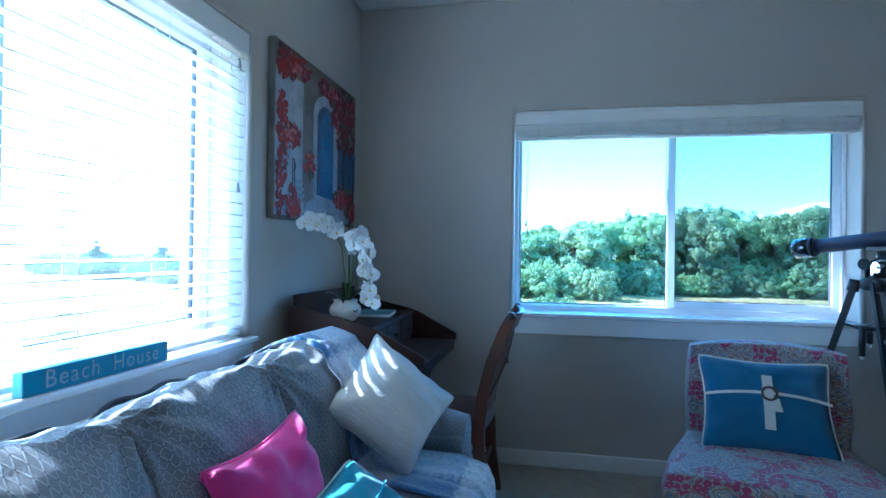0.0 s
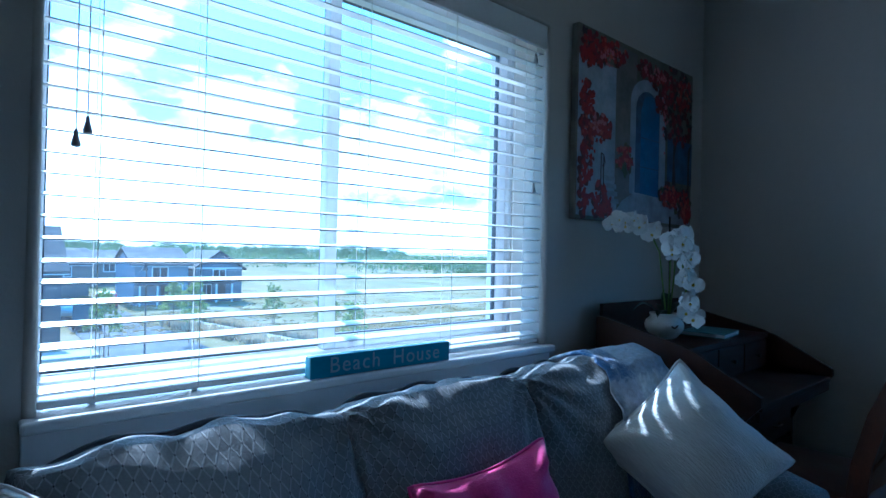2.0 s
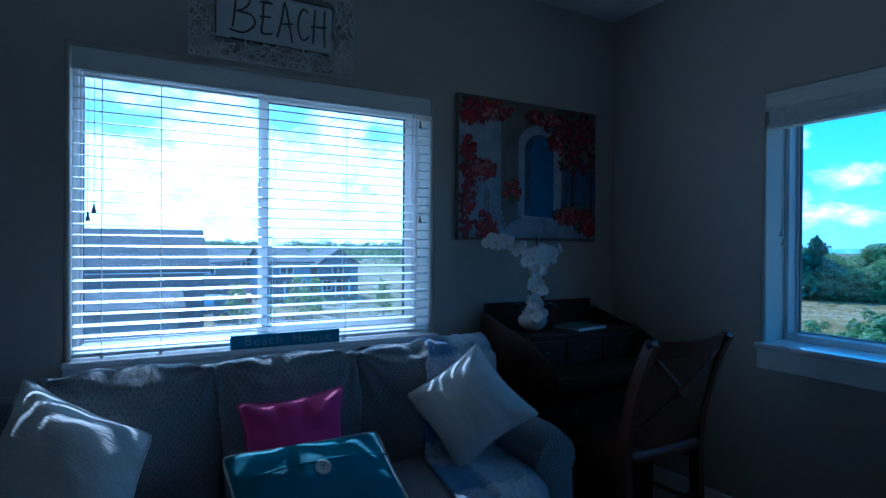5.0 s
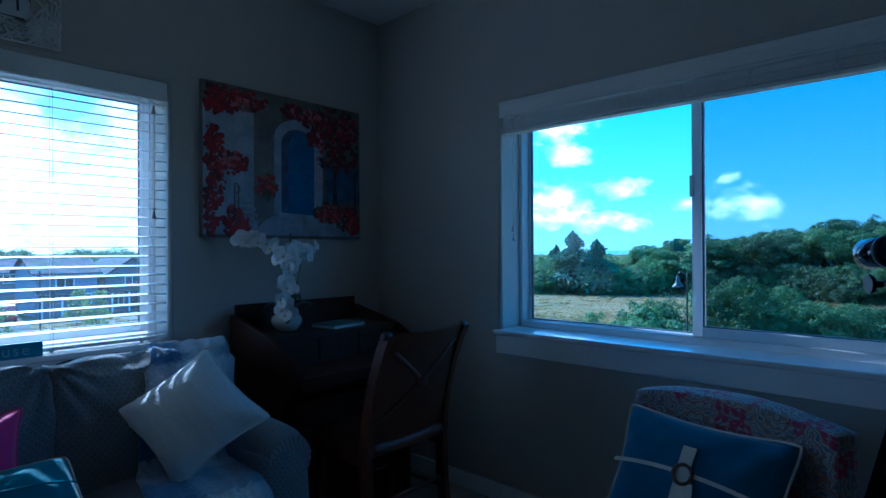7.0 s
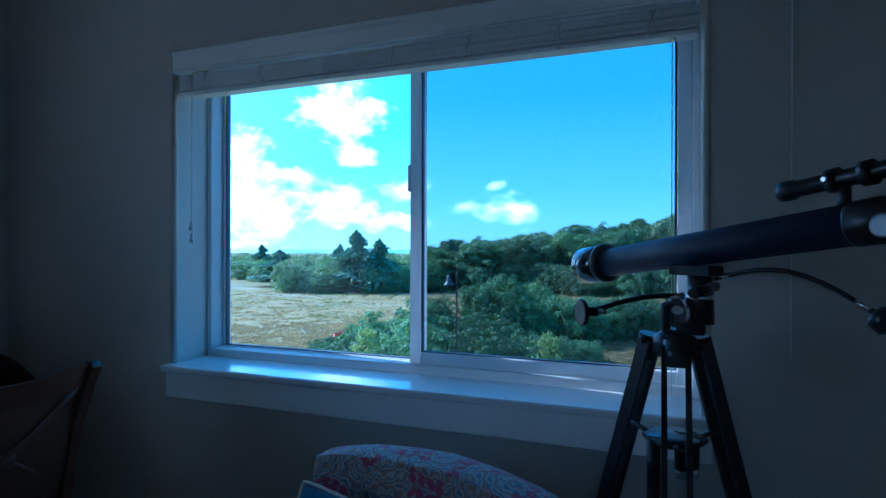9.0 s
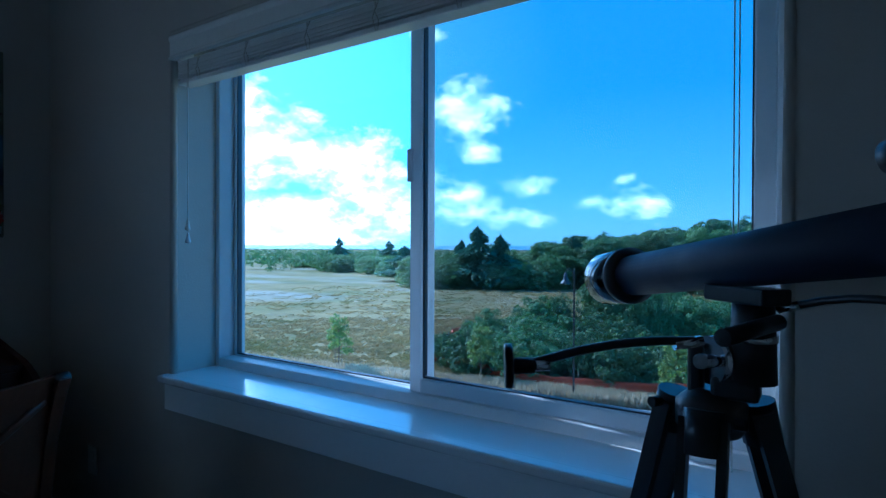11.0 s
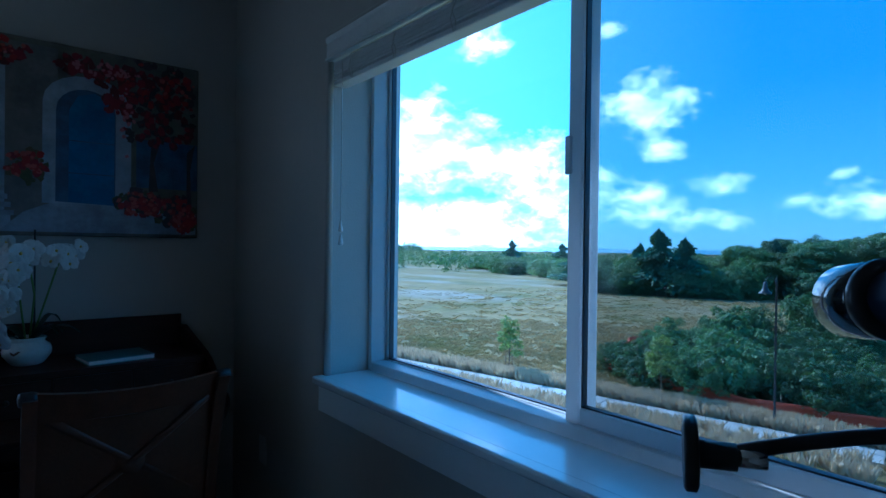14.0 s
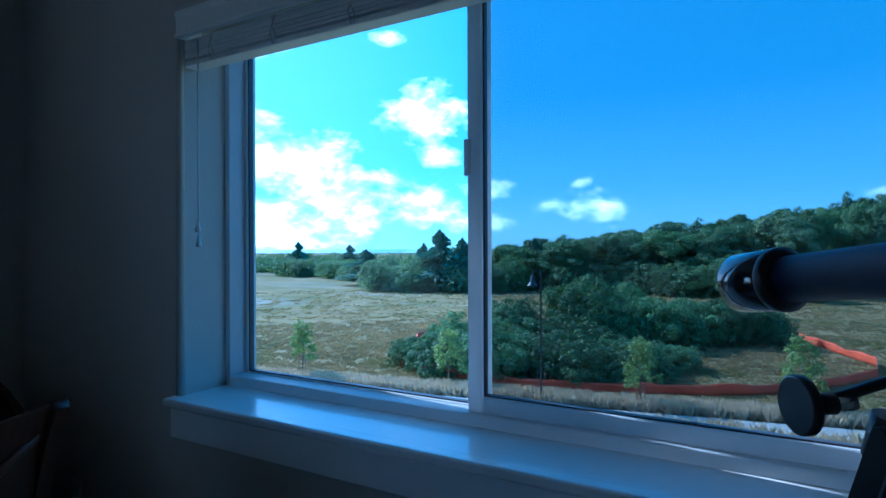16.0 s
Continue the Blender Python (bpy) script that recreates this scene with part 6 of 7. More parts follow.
def crown_mesh(name, seed, blobs, count, size, mats, squash=0.8, shell=0.55, skirt=False, clumps=24):
    rng = np.random.default_rng(seed)
    v, f = leaf_cloud(rng, blobs, count, size, squash, shell, skirt, clumps)
    me = bpy.data.meshes.new(name)
    me.vertices.add(len(v))
    me.vertices.foreach_set("co", v.ravel())
    me.loops.add(f.size)
    me.loops.foreach_set("vertex_index", f.ravel())
    me.polygons.add(len(f))
    me.polygons.foreach_set("loop_start", np.arange(0, f.size, 4))
    me.polygons.foreach_set("loop_total", np.full(len(f), 4))
    for m in mats:
        me.materials.append(m)
    me.polygons.foreach_set("material_index", (rng.random(len(f)) ** 2 * len(mats)).astype(int).clip(0, len(mats) - 1))
    me.update()
    return me


def broadleaf(seed, height, wide, count, leaf, mats, label, low=0.12):
    """A tree: tapered leaning trunk, limbs, and a crown of many leaf clumps."""
    rng = random.Random(seed)
    e = thing("tree", (0, 0, 0), label, "tree", "trees at the wood's edge")
    tr = bmesh.new()
    lean = rng.uniform(-0.3, 0.3)
    trunk = [(lean * u * 1.5, 0.2 * math.sin(u * 3 + seed), height * 0.6 * u) for u in (0, 0.25, 0.5, 0.75, 1)]
    sweep(tr, trunk, [height * 0.026, height * 0.022, height * 0.017, height * 0.012, height * 0.006], 7)
    blobs = [(lean, 0, height * 0.62, wide * 0.34)]
    for k in range(9):
        a, u = k * 2.4 + rng.uniform(-0.4, 0.4), rng.uniform(low, 0.85)
        r = wide * 0.5 * (0.5 + 0.5 * math.sin(math.pi * min(1, u + 0.12))) * rng.uniform(0.55, 0.85)
        tip = Vector((r * math.cos(a), r * math.sin(a), height * (0.18 + 0.70 * u)))
        b0 = Vector(trunk[1]).lerp(Vector(trunk[4]), u)
        sweep(tr, [b0, b0.lerp(tip, 0.5) + Vector((0, 0, 0.15)), tip], [height * 0.009, height * 0.006, height * 0.003], 5)
        blobs.append((tip.x, tip.y, tip.z, wide * rng.uniform(0.17, 0.27)))
    part("trunk", tr, M_BARK, e)
    c = new("crown", crown_mesh("crown", seed, blobs, count, leaf, mats))
    c.parent = e
    return e


def shrub(seed, height, wide, count, leaf, mats, label, group):
    rng = random.Random(seed)
    e = thing("shrub", (0, 0, 0), label, "shrub", group)
    tr = bmesh.new()
    blobs = []
    for k in range(11):
        a, r = k * 2.39, wide * 0.36 * math.sqrt((k + 0.3) / 11)
        h = height * rng.uniform(0.38, 0.80) * (1 - 0.45 * (r / (wide * 0.4)) ** 2)
        tip = Vector((r * math.cos(a), r * math.sin(a), h))
        sweep(tr, [(tip.x * 0.2, tip.y * 0.2, 0), tip * 0.6, tip], [0.07, 0.045, 0.02], 5)
        blobs.append((tip.x, tip.y, max(tip.z - 0.1, height * 0.22), height * rng.uniform(0.22, 0.34)))
        blobs.append((tip.x * 1.25, tip.y * 1.25, height * 0.16, height * rng.uniform(0.17, 0.24)))
    part("stem", tr, M_BARK, e)
    c = new("crown", crown_mesh("crown", seed, blobs, count, leaf, mats, 0.85, 0.6, True))
    c.parent = e
    return e


def scatter(models, spots, lift=G):
    for i, (x, y, s, sz) in enumerate(spots):
        m = models[i % len(models)]
        q = m if not m.get("used") else None
        mm = Matrix.Translation((x, y, lift)) @ Matrix.Rotation(i * 2.1, 4, "Z") @ Matrix.Diagonal((s, s, sz, 1))
        if q:
            m["used"] = 1
            m.matrix_basis = mm
        else:
            c = copy_thing(m, Matrix())
            c.matrix_basis = mm
    for m in models:
        if "used" in m:
            del m["used"]


def wood_edge():
    rng = random.Random(3)
    label = "broad-leaved tree with a dense green crown at the wood's edge"
    tall = [broadleaf(100 + k, 11.8, 8.5, 20000, 0.130, [M_LEAFS[k % 3], M_LEAFS[(k + 1) % 3]], label, 0.02) for k in range(5)]
    spots = []
    line = []
    for k in range(24):
        x = -30 + 4.1 * k
        back = 11.0 if x > 8 else 0.0                     # the wood's edge steps back behind a mown strip
        line.append((x, 86 + back - 0.004 * (x - 12) ** 2, (0.68 + 0.50 * min(1.0, max(0.0, (x + 26) / 42))) * (1 + back * 0.0095)))
    for x, y, h in line:
        for row in range(3):
            spots.append((x + rng.uniform(-1.6, 1.6) + row * 1.5, y + row * 6 + rng.uniform(-2, 2), rng.uniform(0.85, 1.1), (h + 0.05 * row) * rng.uniform(0.92, 1.08)))
    spots += [(35.6, 108, 1.05, 0.95), (39.6, 111, 1.05, 0.95), (43.6, 112, 1.05, 0.95)]      # closes a gap in the wood
    scatter(tall, spots)
    low_label = "rounded grey-green bush in front of the wood"
    low = [shrub(200 + k, 4.8, 6.5, 17000, 0.110, [M_LEAFS[(k + 2) % 3], M_LEAFS[k % 3]], low_label, "bushes in front of the wood") for k in range(4)]
    spots = []
    for k in range(44):
        u = k / 43
        x = -72 + 140 * u
        y = 62 + 20 * min(1, (x + 72) / 48) if x < -24 else 82 - 1.5 * abs(math.sin(k)) + (13.5 if x > 9 else 0)
        if x < -46:
            continue
        spots.append((x + rng.uniform(-1.5, 1.5), y - 3 + rng.uniform(-2.5, 3), rng.uniform(0.9, 1.25), rng.uniform(0.85, 1.3)))
    for k in range(7, 18):
        spots.append((-62 + k * 2.3 + rng.uniform(-1, 1), 69 + k * 1.0 + rng.uniform(-2, 3), 1.15, rng.uniform(1.15, 1.5)))
    for k in range(8):       # scrub round the conifers' feet
        spots.append((-46 + 2.3 * k + rng.uniform(-0.6, 0.6), 67 + 0.9 * k + rng.uniform(-1, 1), 0.95, rng.uniform(0.85, 1.15)))
    for k in range(30):      # and on towards the sea
        u = k / 29
        spots.append((-118 + 72 * u + rng.uniform(-2, 2), 108 - 28 * u + rng.uniform(-3, 6) + 8 * (k % 2), rng.uniform(0.9, 1.3), rng.uniform(0.65, 1.0)))
    scatter(low, spots)


wood_edge()


def far_woods():
    """Low scrub and woods across the flat land, too far to count."""
    rng = np.random.default_rng(21)
    blobs = []
    for k in range(1500):
        a = radians(18 + 98 * rng.random())
        d = rng.choice([150, 175, 200, 240, 300, 360]) * rng.uniform(0.92, 1.08)
        x, y = -math.sin(a) * d, math.cos(a) * d
        if d < 185 and a > radians(52 + 6 * math.sin(d)):
            continue
        blobs.append((x, y, G + 0.9, rng.uniform(2.2, 4.6) * (1.0 if a < radians(70) else 1.2)))
    for k in range(190):     # rising wooded bank to the west
        a = radians(52 + 64 * rng.random())
        d = 430 * rng.uniform(0.95, 1.1)
        blobs.append((-math.sin(a) * d, math.cos(a) * d, G + 2.5, rng.uniform(5, 9)))
    me = crown_mesh("distant_woods", 22, blobs, 300000, 0.34, [M_LEAFS[1], M_LEAFS[0], M_LEAFS[2]], 0.7, 0.6, False, 7)
    tagged(new("distant_woods", me), "low dark-green scrub and woods far across the flat land", "woods", kind="stuff")


far_woods()


def conifer(seed, h):
    e = thing("conifer", (0, 0, 0), "dark spiky conifer standing above the scrub", "tree", "conifers")
    part("trunk", T([(0, 0, 0), (0, 0, h)], [h * 0.02, 0.02], 6), M_BARK, e)
    rng = np.random.default_rng(seed)
    verts, faces = [], []
    for k in range(int(h * 120)):
        u = (k / (h * 120)) ** 0.8
        z = h * (0.12 + 0.88 * u)
        a = k * 2.4 + rng.uniform(-0.5, 0.5)
        r = h * 0.34 * (1 - u) ** 0.8 * rng.uniform(0.25, 1.45) * (0.72 + 0.42 * math.sin(u * 17 + seed + 1.3 * math.sin(a))) + 0.10
        d = np.array([math.cos(a), math.sin(a), -0.22])
        s = np.array([-math.sin(a), math.cos(a), 0])
        for q in range(5):
            t0, t1 = q / 5, (q + 1) / 5 + 0.06
            w = (0.06 + r * 0.075) * (1.15 - q / 5)
            o = np.array([0, 0, z])
            i = len(verts)
            dz = np.array([0, 0, rng.uniform(-0.22, 0.22)])
            verts += [o + d * r * t0 - s * w * 0.6 + dz, o + d * r * t1 - s * w + dz, o + d * r * (t1 + 0.05) + dz * 2, o + d * r * t1 + s * w - dz, o + d * r * t0 + s * w * 0.6]
            faces.append((i, i + 1, i + 2, i + 3, i + 4))
    c = raw("needles", verts, faces, [M_CONIFER], parent=e)
    return e


cf = conifer(5, 9.2)
scatter([cf], [(-38.0, 70, 1.35, 0.97), (-41.4, 71, 0.95, 0.76), (-35.0, 71.5, 1.15, 0.84), (-39.8, 75, 1.2, 0.72), (-36.8, 74, 1.0, 0.74), (-27.0, 80, 1.0, 0.84), (-56, 76, 1.4, 0.66), (-9, 84, 0.9, 1.0), (-112, 118, 1.2, 0.9), (-95, 120, 1.2, 0.8)])


def thicket():
    label = "dense rounded evergreen shrub inside the orange fence"
    grp = "shrubs inside the fence"
    near = [shrub(300 + k, 3.0, 6.0, 26000, 0.070, [M_LEAFS[1], M_LEAFS[2], M_LEAFS[0]], label, grp) for k in range(3)]
    scatter(near, [(-13.7, 24.6, 0.60, 0.62), (-11.3, 24.0, 0.80, 0.86), (-8.4, 24.1, 0.95, 0.96), (-5.4, 25.0, 0.95, 0.94), (-2.9, 26.6, 0.78, 0.80), (-9.8, 28.6, 1.0, 1.05), (-6.5, 29.6, 1.0, 1.05), (-1.2, 29.6, 0.55, 0.55), (-12.6, 27.6, 0.8, 0.9)])
    back = [shrub(320 + k, 4.6, 6.4, 22000, 0.092, [M_LEAFS[1], M_LEAFS[0]], "tall dark shrub behind the fenced thicket", grp) for k in range(2)]
    scatter(back, [(-10.4, 30.3, 0.74, 0.86), (-7.1, 33.5, 0.82, 1.06), (-5.2, 33.0, 0.62, 0.86), (-3.3, 36.4, 0.74, 0.74), (-0.9, 38.6, 0.76, 0.72), (1.6, 40.2, 0.72, 0.72), (3.4, 40.6, 0.48, 0.56), (-5.6, 37.6, 0.7, 0.9), (-1.6, 41.6, 0.66, 0.70)])


thicket()


def fence():
    line = [(-19.2, 37.5), (-17.6, 31.0), (-15.8, 26.6), (-15.3, 24.7), (-12.6, 23.2), (-8.8, 22.6), (-5.6, 22.4), (-2.0, 23.8), (1.6, 25.4), (4.6, 27.6), (7.6, 32.5), (8.0, 35.5), (6.4, 40.0), (4.8, 44.5)]
    e = thing("safety_fence", (0, 0, G), "sagging orange plastic safety fence round the thicket", "fence")
    pts = []
    for a, b in zip(line, line[1:]):
        for k in range(8):
            pts.append(Vector(a).lerp(Vector(b), k / 8))
    pts.append(Vector(line[-1]))
    verts, faces = [], []
    for i, p in enumerate(pts):
        sag = 0.10 * abs(math.sin(i * 0.39)) + 0.09 * noise.noise(Vector((i * 0.37, 0, 0)))
        o = 0.10 * noise.noise(Vector((i * 0.5, 5, 0)))
        for k, z in enumerate((0.04, 0.22, 0.42, 0.58)):
            verts.append((p.x + o * (k - 1), p.y + o * k * 0.7 + 0.05 * math.sin(i * 1.3 + k), z - sag * (k / 3)))
    for i in range(len(pts) - 1):
        for k in range(3):
            faces.append((i * 4 + k, i * 4 + k + 1, (i + 1) * 4 + k + 1, (i + 1) * 4 + k))
    net = raw("netting", verts, faces, [M_ORANGE], parent=e, smooth=True)
    sol = net.modifiers.new("thickness", "SOLIDIFY")
    sol.thickness = 0.012
    post = None
    for i in range(0, len(pts), 8):
        p = pts[i]
        if post is None:
            post = part("post", T([(0, 0, 0), (0, 0, 0.85)], 0.022, 6), M_STAKEWOOD, e)
            ob = post
        else:
            ob = new("post", post.data)
            ob.parent = e
        ob.location = (p.x, p.y + 0.06, 0.0)


fence()


def sidewalk():
    """Concrete walk of separate slabs along the near side of the field."""
    e = new("pavement")
    tagged(e, "pale concrete walk of square slabs edged by tall grass", "pavement", kind="structure")
    a, b = Vector((-46.0, 11.3)), Vector((22.0, 24.9))
    d = (b - a).normalized()
    n = Vector((-d.y, d.x))
    length = (b - a).length
    bm = box(bmesh.new(), -0.74, -0.70, 0, 0.74, 0.70, 0.10, bevel=0.015, seg=1)
    first = None
    for k in range(int(length / 1.5)):
        p = a + d * (k * 1.5 + 0.75)
        if first is None:
            ob = first = part("slab", bm, M_CONCRETE, e)
        else:
            ob = new("slab", first.data)
            ob.parent = e
        ob.matrix_basis = pose(p.x, p.y, G + 0.02 + random.uniform(-0.004, 0.004), 0, 0, math.degrees(math.atan2(d.y, d.x)))
    return a, d, n


walk_a, walk_d, walk_n = sidewalk()


def tufts(name, label, spots, mat, blades, height, spread, seed, broad=1.0):
    rng = np.random.default_rng(seed)
    n = len(spots) * blades
    base = np.repeat(np.array(spots, float), blades, axis=0)
    a = rng.uniform(0, 2 * np.pi, n)
    out = np.stack([np.cos(a), np.sin(a)], 1)
    h = height * rng.uniform(0.55, 1.2, n)
    r0 = spread * 0.25 * rng.random(n)
    lean = spread * rng.uniform(0.3, 1.1, n)
    w = (0.010 + 0.010 * rng.random(n)) * broad
    side = np.stack([-out[:, 1], out[:, 0]], 1)
    v = np.empty((n * 5, 3))
    foot = base[:, :2] + out * r0[:, None]
    mid = foot + out * (lean * 0.35)[:, None]
    tip = foot + out * lean[:, None]
    z = base[:, 2]
    v[0::5] = np.c_[foot - side * w[:, None], z]
    v[1::5] = np.c_[foot + side * w[:, None], z]
    v[2::5] = np.c_[mid + side * w[:, None] * 0.8, z + h * 0.65]
    v[3::5] = np.c_[tip, z + h]
    v[4::5] = np.c_[mid - side * w[:, None] * 0.8, z + h * 0.65]
    f = np.arange(n * 5).reshape(-1, 5)
    return tagged(raw(name, v, f, [mat]), label, "grass", kind="stuff")


rg = random.Random(17)
spots = []
for k in range(4200):
    s = rg.uniform(0, 72)
    side = rg.choice((-1, 1, 1))
    o = rg.uniform(0.85, 1.9) if side > 0 else -rg.uniform(0.85, 2.6)
    p = walk_a + walk_d * s + walk_n * o
    spots.append((p.x, p.y, G))
tufts("ornamental_grass", "pale straw-coloured tall grass tufts along the walk", spots, M_STRAW, 34, 0.52, 0.22, 1, 0.28)
spots = []
for k in range(15000):
    d, a = 15 + 33 * rg.random() ** 1.1, radians(rg.uniform(-32, 80))
    x, y = 2.5 - math.sin(a) * d, -1.0 + math.cos(a) * d
    if (Vector((x, y)) - walk_a).dot(walk_n) > 1.2:
        spots.append((x, y, G - 0.05))
far = []
for k in range(9000):
    d, a = 44 + 42 * rg.random(), radians(rg.uniform(-32, 85))
    x, y = 2.5 - math.sin(a) * d, -1.0 + math.cos(a) * d
    bare = min(1.0, max(0.0, -(x + 14.0) * 0.05))         # thin on the sandy ground to the west
    if rg.random() > 0.75 * bare:
        far.append((x, y, G - 0.02))
tufts("field_grass", "dry uncut grass of the near field", spots, M_FIELDGRASS, 14, 0.19, 0.40, 2, 1.2)
tufts("far_field_grass", "dry uncut grass of the far field", far, M_FIELDGRASS, 12, 0.15, 0.8, 4, 2.2)


def sapling(seed, h):
    rng = random.Random(seed)
    e = thing("sapling", (0, 0, 0), "young staked street tree with thin pale-green leaves", "tree", "staked saplings")
    bm = T([(0, 0, 0), (0.03, 0.02, h * 0.5), (0.0, 0.03, h)], [0.030, 0.022, 0.008], 6)
    blobs = []
    for k in range(13):
        a, u = k * 2.4, 0.35 + 0.6 * k / 12
        tip = Vector((math.cos(a) * h * 0.24 * (1.25 - u), math.sin(a) * h * 0.24 * (1.25 - u), h * (u + 0.10)))
        sweep(bm, [(0.01, 0.02, h * u), tip], [0.010, 0.004], 4)
        blobs.append((tip.x, tip.y, tip.z, h * 0.115))
    part("trunk", bm, M_BARK, e)
    c = new("crown", crown_mesh("crown", seed, blobs, 1900, 0.062, [M_SAPLEAF, M_LEAFS[0]], 1.0, 0.2))
    c.parent = e
    for x in (-0.22, 0.22):
        part("stake", T([(x, 0, 0), (x, 0, h * 0.42)], 0.022, 5), M_STAKEWOOD, e)
    return e


sp = [sapling(61, 2.5), sapling(62, 2.7)]
scatter(sp, [(-16.6, 19.0, 1, 1), (-9.6, 20.9, 0.95, 0.9), (-1.4, 21.4, 1.0, 1.0), (4.0, 23.5, 1, 1), (-34, 3.2, 1.3, 1.3), (-36, 8.5, 1.2, 1.3), (-40, 15.6, 1.2, 1.2), (-33, 16.4, 1.2, 1.2), (-44, 9.5, 1.3, 1.3), (-25, 13.5, 1, 1.1)])


def lamp_post(x, y):
    e = thing("street_lamp", (x, y, G), "slim black street lamp with a bell-shaped shade", "street lamp")
    part("pole", lathe(bmesh.new(), [(0.10, 0), (0.10, 0.08), (0.065, 0.14), (0.055, 0.6), (0.042, 0.65), (0.034, 5.15), (0.045, 5.2), (0.02, 5.3), (0.005, 5.42)], 14), M_POST, e)
    part("arm", T([(0.0, 0, 5.12), (-0.10, 0.0, 5.34), (-0.24, 0.0, 5.40), (-0.34, 0, 5.34), (-0.36, 0, 5.22)], 0.016, 8), M_POST, e)
    part("shade", lathe(bmesh.new(), [(0.02, 5.24), (0.06, 5.20), (0.075, 5.05), (0.12, 4.92), (0.22, 4.82), (0.225, 4.80), (0.20, 4.80)], 20, (-0.36, 0, 0)), M_POST, e, "black bell-shaped shade")
    part("bulb", lathe(bmesh.new(), [(0.02, 4.92), (0.07, 4.86), (0.07, 4.80), (0.02, 4.76)], 12, (-0.36, 0, 0)), M_BUTTON, e, "frosted lamp glass")


lamp_post(-5.1, 20.5)
lamp_post(-33.0, 5.0)


# ---- street and houses to the west
def strip(name, x0, y0, x1, y1, mat, label, cat, z):
    tagged(part(name, B(x0, y0, G - 0.05, x1, y1, G + z), mat), label, cat, kind="structure")


strip("road_1", -32, -80, -22, 4, M_ASPHALT, "grey asphalt street with no markings", "road", 0.03)
strip("road_2", -90, 3.2, -32.05, 8.8, M_ASPHALT, "grey asphalt side street between the houses", "road", 0.03)
strip("kerb_1", -32.6, -80, -32.03, 3.1, M_CONCRETE, "pale concrete kerb along the street", "kerb", 0.14)
strip("kerb_2", -21.97, -80, -21.5, 4, M_CONCRETE, "pale concrete kerb along the street", "kerb", 0.14)
strip("pavement_west", -36.4, -20, -34.2, 3.1, M_CONCRETE, "pale concrete pavement before the houses", "pavement", 0.12)

M_SHINGLE = material("grey_shingle", (0.050, 0.052, 0.058), 0.9, vary=0.3, scale=1.2, fine=7, bump=0.5, bump_scale=6, stretch=(1, 1, 4))
M_HOUSEWIN = material("house_window_glass", (0.03, 0.045, 0.06), 0.08, vary=0.05)
M_CARGLASS = material("car_glass", (0.02, 0.025, 0.03), 0.06, vary=0.02)
M_TYRE = material("black_tyre", (0.02, 0.02, 0.02), 0.9, vary=0.1)


def siding(name, col):
    return material(name, col, 0.75, vary=0.10, scale=0.5, fine=5, bump=0.5, bump_scale=4, stretch=(0.2, 0.2, 8))


def house(x, y, w, d, eave, ridge, mat, label, turn=0.0, windows=(), gable="y", porch=False):
    """A gabled house; local x towards the viewer's side (+x face), y along the street."""
    e = thing("house", (x, y, G), label, "house", "houses across the street", turn)
    part("wall", B(-d / 2, -w / 2, 0, d / 2, w / 2, eave), mat, e)
    if gable == "x":         # gable end faces the street
        bm = extrude_outline(bmesh.new(), [(-w / 2, eave), (w / 2, eave), (0, ridge - 0.15)], 0, -d / 2, d / 2)
        part("gable_wall", bm, mat, e)
        for s in (-1, 1):
            o = [(s * (w / 2 + 0.4), eave - 0.25), (s * (w / 2 + 0.4), eave - 0.05), (0, ridge + 0.1), (0, ridge - 0.12)]
            part("roof", extrude_outline(bmesh.new(), o, 0, -d / 2 - 0.4, d / 2 + 0.4), M_SHINGLE, e)
    else:
        bm = extrude_outline(bmesh.new(), [(-d / 2, eave), (d / 2, eave), (0, ridge - 0.15)], 1, -w / 2, w / 2)
        part("gable_wall", bm, mat, e)
        for s in (-1, 1):
            o = [(s * (d / 2 + 0.4), eave - 0.2), (s * (d / 2 + 0.4), eave - 0.02), (0, ridge + 0.1), (0, ridge - 0.12)]
            part("roof", extrude_outline(bmesh.new(), o, 1, -w / 2 - 0.4, w / 2 + 0.4), M_SHINGLE, e)
    for wy, wz, ww, wh in windows:
        win = part("window", B(d / 2 + 0.002, wy - ww / 2 - 0.1, wz - 0.1, d / 2 + 0.05, wy + ww / 2 + 0.1, wz + wh + 0.1), M_TRIM, e, "white window frame")
        part("pane", B(d / 2 + 0.052, wy - ww / 2, wz, d / 2 + 0.06, wy - 0.04, wz + wh), M_HOUSEWIN, win)
        part("pane", B(d / 2 + 0.052, wy + 0.04, wz, d / 2 + 0.06, wy + ww / 2, wz + wh), M_HOUSEWIN, win)
    part("fascia", B(d / 2 + 0.30, -w / 2 - 0.4, eave - 0.26, d / 2 + 0.40, w / 2 + 0.4, eave - 0.21) if gable == "y" else B(d / 2 + 0.01, -w / 2, eave - 0.12, d / 2 + 0.08, w / 2, eave + 0.06), M_TRIM, e)
    if porch:
        part("porch_roof", extrude_outline(bmesh.new(), [(d / 2, 2.5), (d / 2 + 1.6, 2.1), (d / 2 + 1.6, 2.25), (d / 2, 2.75)], 1, -w / 2, w * 0.2), M_SHINGLE, e)
        for yy in (-w / 2 + 0.2, -w * 0.15, w * 0.18):
            part("porch_post", B(d / 2 + 1.40, yy - 0.08, 0, d / 2 + 1.56, yy + 0.08, 2.12), M_TRIM, e)
        part("front_door", B(d / 2 + 0.002, -w * 0.02, 0.15, d / 2 + 0.06, w * 0.14, 2.0), M_DARKWOOD, e)


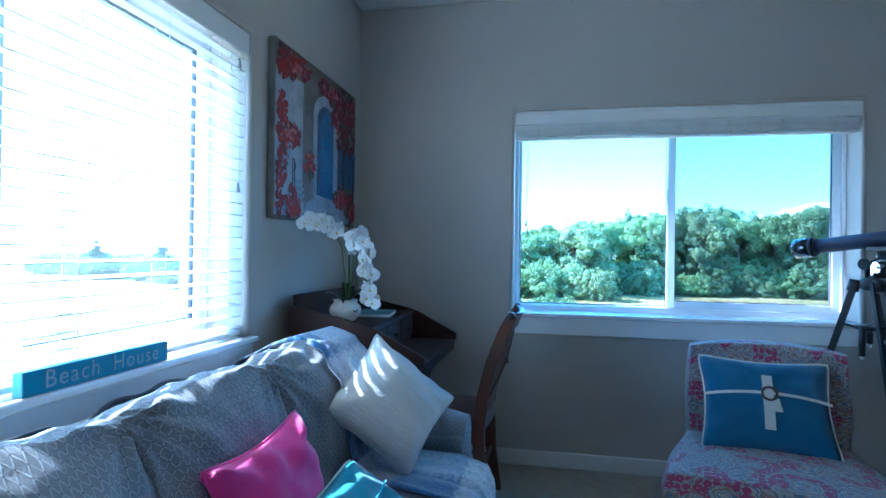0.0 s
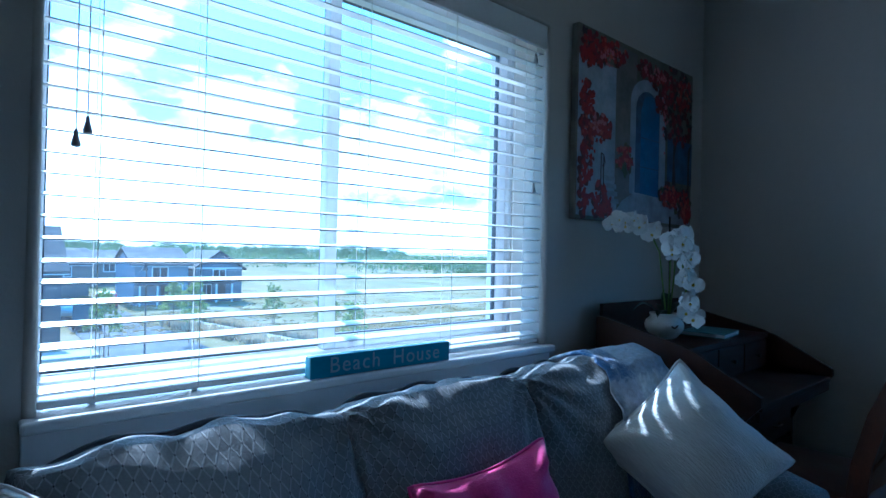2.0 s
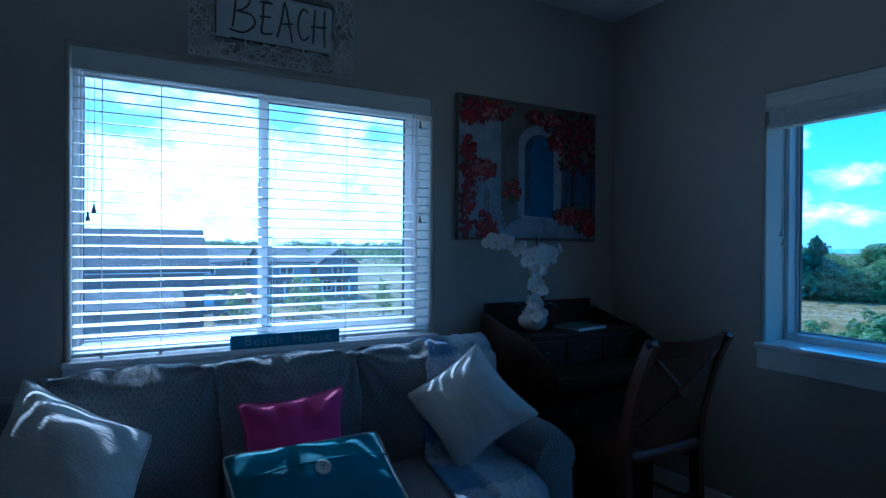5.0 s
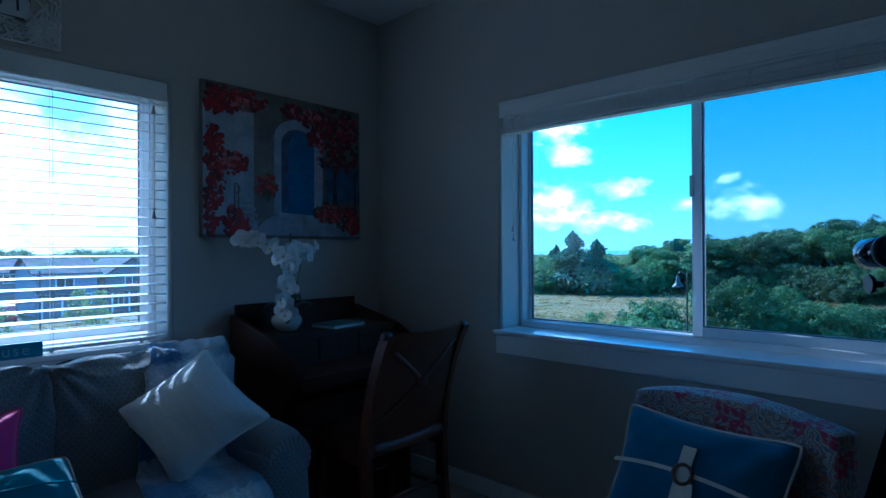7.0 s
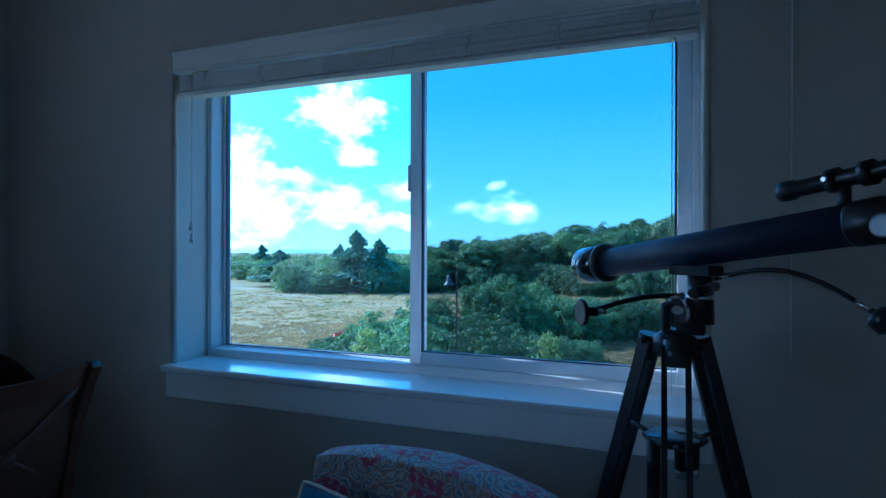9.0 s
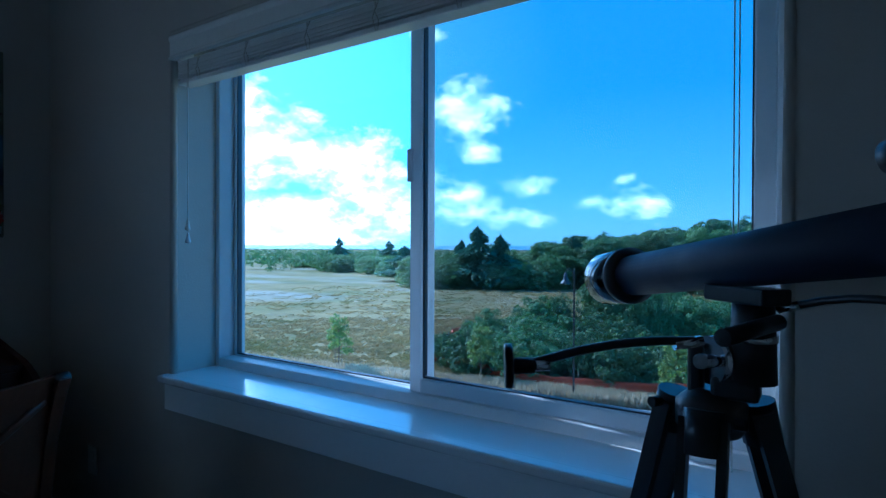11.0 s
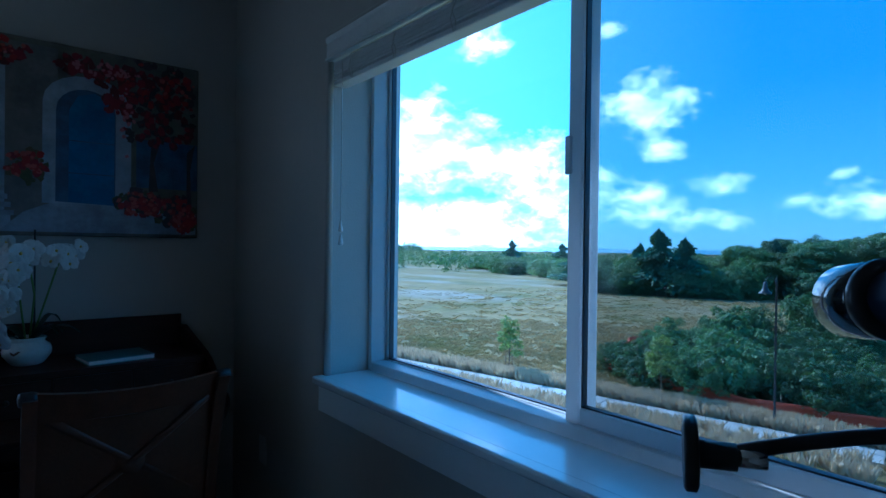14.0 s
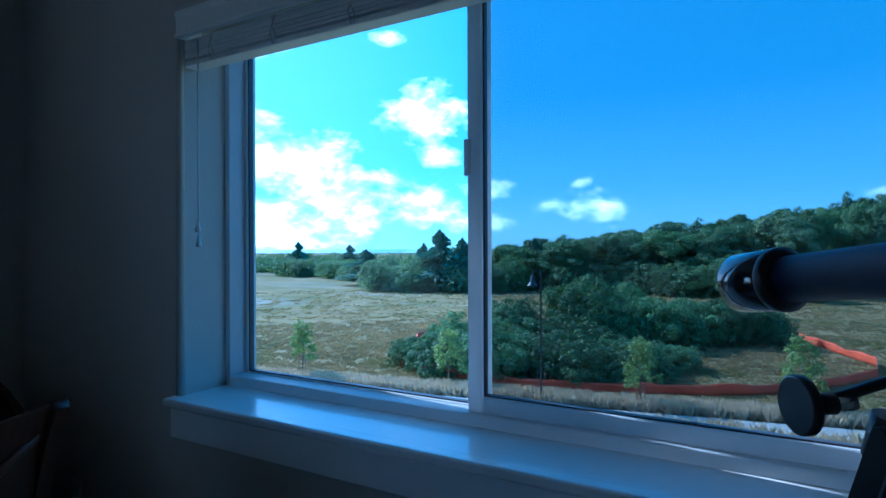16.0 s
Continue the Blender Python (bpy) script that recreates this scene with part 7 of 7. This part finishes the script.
S1, S2, S3, S4 = siding("dark_grey_siding", (0.085, 0.095, 0.11)), siding("blue_grey_siding", (0.13, 0.16, 0.20)), siding("pale_blue_siding", (0.20, 0.25, 0.31)), siding("taupe_siding", (0.17, 0.165, 0.16))
house(-45.5, -5.0, 14.0, 9.0, 4.5, 7.3, S1, "low dark-grey sided house with a grey shingle roof", windows=[(-3, 1.0, 1.5, 1.3), (2.6, 1.0, 1.2, 1.3)])
house(-37.6, -2.6, 5.0, 5.5, 2.5, 3.4, S4, "small pale-roofed garage beside the street", gable="y")
house(-74, -4.0, 11.0, 9.0, 3.9, 5.6, S2, "grey two-storey house behind its neighbours", gable="x", windows=[(-2, 2.4, 1.4, 1.1), (2, 2.4, 1.4, 1.1)])
house(-80, 4.2, 9.0, 9.0, 3.9, 5.6, S4, "taupe two-storey house at the end of the side street", windows=[(-2, 2.4, 1.4, 1.1), (2, 2.4, 1.4, 1.1)])
house(-66.5, 13.2, 5.2, 9.0, 4.3, 5.9, S3, "pale blue two-storey house with a porch", gable="y", windows=[(-0.2, 2.9, 1.4, 1.0), (1.5, 0.9, 1.0, 1.2)], porch=True)
house(-68.0, 19.6, 5.2, 9.0, 3.8, 5.7, S2, "blue-grey gabled house with a porch", gable="x", windows=[(0, 2.6, 1.3, 1.0), (-1.4, 0.8, 1.0, 1.1)], porch=True)
house(-98, 14.0, 16.0, 9.0, 3.6, 5.2, S4, "taupe row house far behind the street", windows=[(-5, 2.2, 1.4, 1.1), (0, 2.2, 1.4, 1.1), (5, 2.2, 1.4, 1.1)])


def car(x, y, turn, mat, label, tall=1.0):
    e = thing("car", (x, y, G + 0.04), label, "car", "cars on the side street", turn)
    prof = [(-2.2, 0.35), (2.2, 0.35), (2.25, 0.75), (1.2, 0.95), (0.55, 1.45 * tall), (-1.4, 1.5 * tall), (-2.1, 1.0), (-2.25, 0.7)]
    body = extrude_outline(bmesh.new(), prof, 1, -0.88, 0.88)
    bmesh.ops.bevel(body, geom=body.edges[:], offset=0.07, segments=2, affect="EDGES")
    part("body", body, mat, e)
    gl = [(0.98, 0.98), (0.50, 1.36 * tall), (-1.30, 1.40 * tall), (-1.75, 1.02)]
    for s in (-1, 1):
        part("side_window", extrude_outline(bmesh.new(), gl, 1, s * 0.885, s * 0.90), M_CARGLASS, e)
        for wx in (-1.4, 1.4):
            t = part("wheel", T([(wx, s * 0.72, 0.33), (wx, s * 0.92, 0.33)], 0.33, 18), M_TYRE, e)
            part("rim", T([(wx, s * 0.921, 0.33), (wx, s * 0.935, 0.33)], 0.21, 14), M_CHROME, t)


car(-47.5, 4.4, 172, material("black_car_paint", (0.02, 0.022, 0.03), 0.2, coat=1.0), "dark sport utility car parked on the side street", 1.15)
car(-54.0, 4.3, 172, material("silver_car_paint", (0.5, 0.52, 0.55), 0.25, metal=0.4, coat=1.0), "silver car parked on the side street")
car(-61.0, 8.0, -8, material("red_car_paint", (0.35, 0.03, 0.03), 0.25, coat=1.0), "red car parked by the pale blue house")
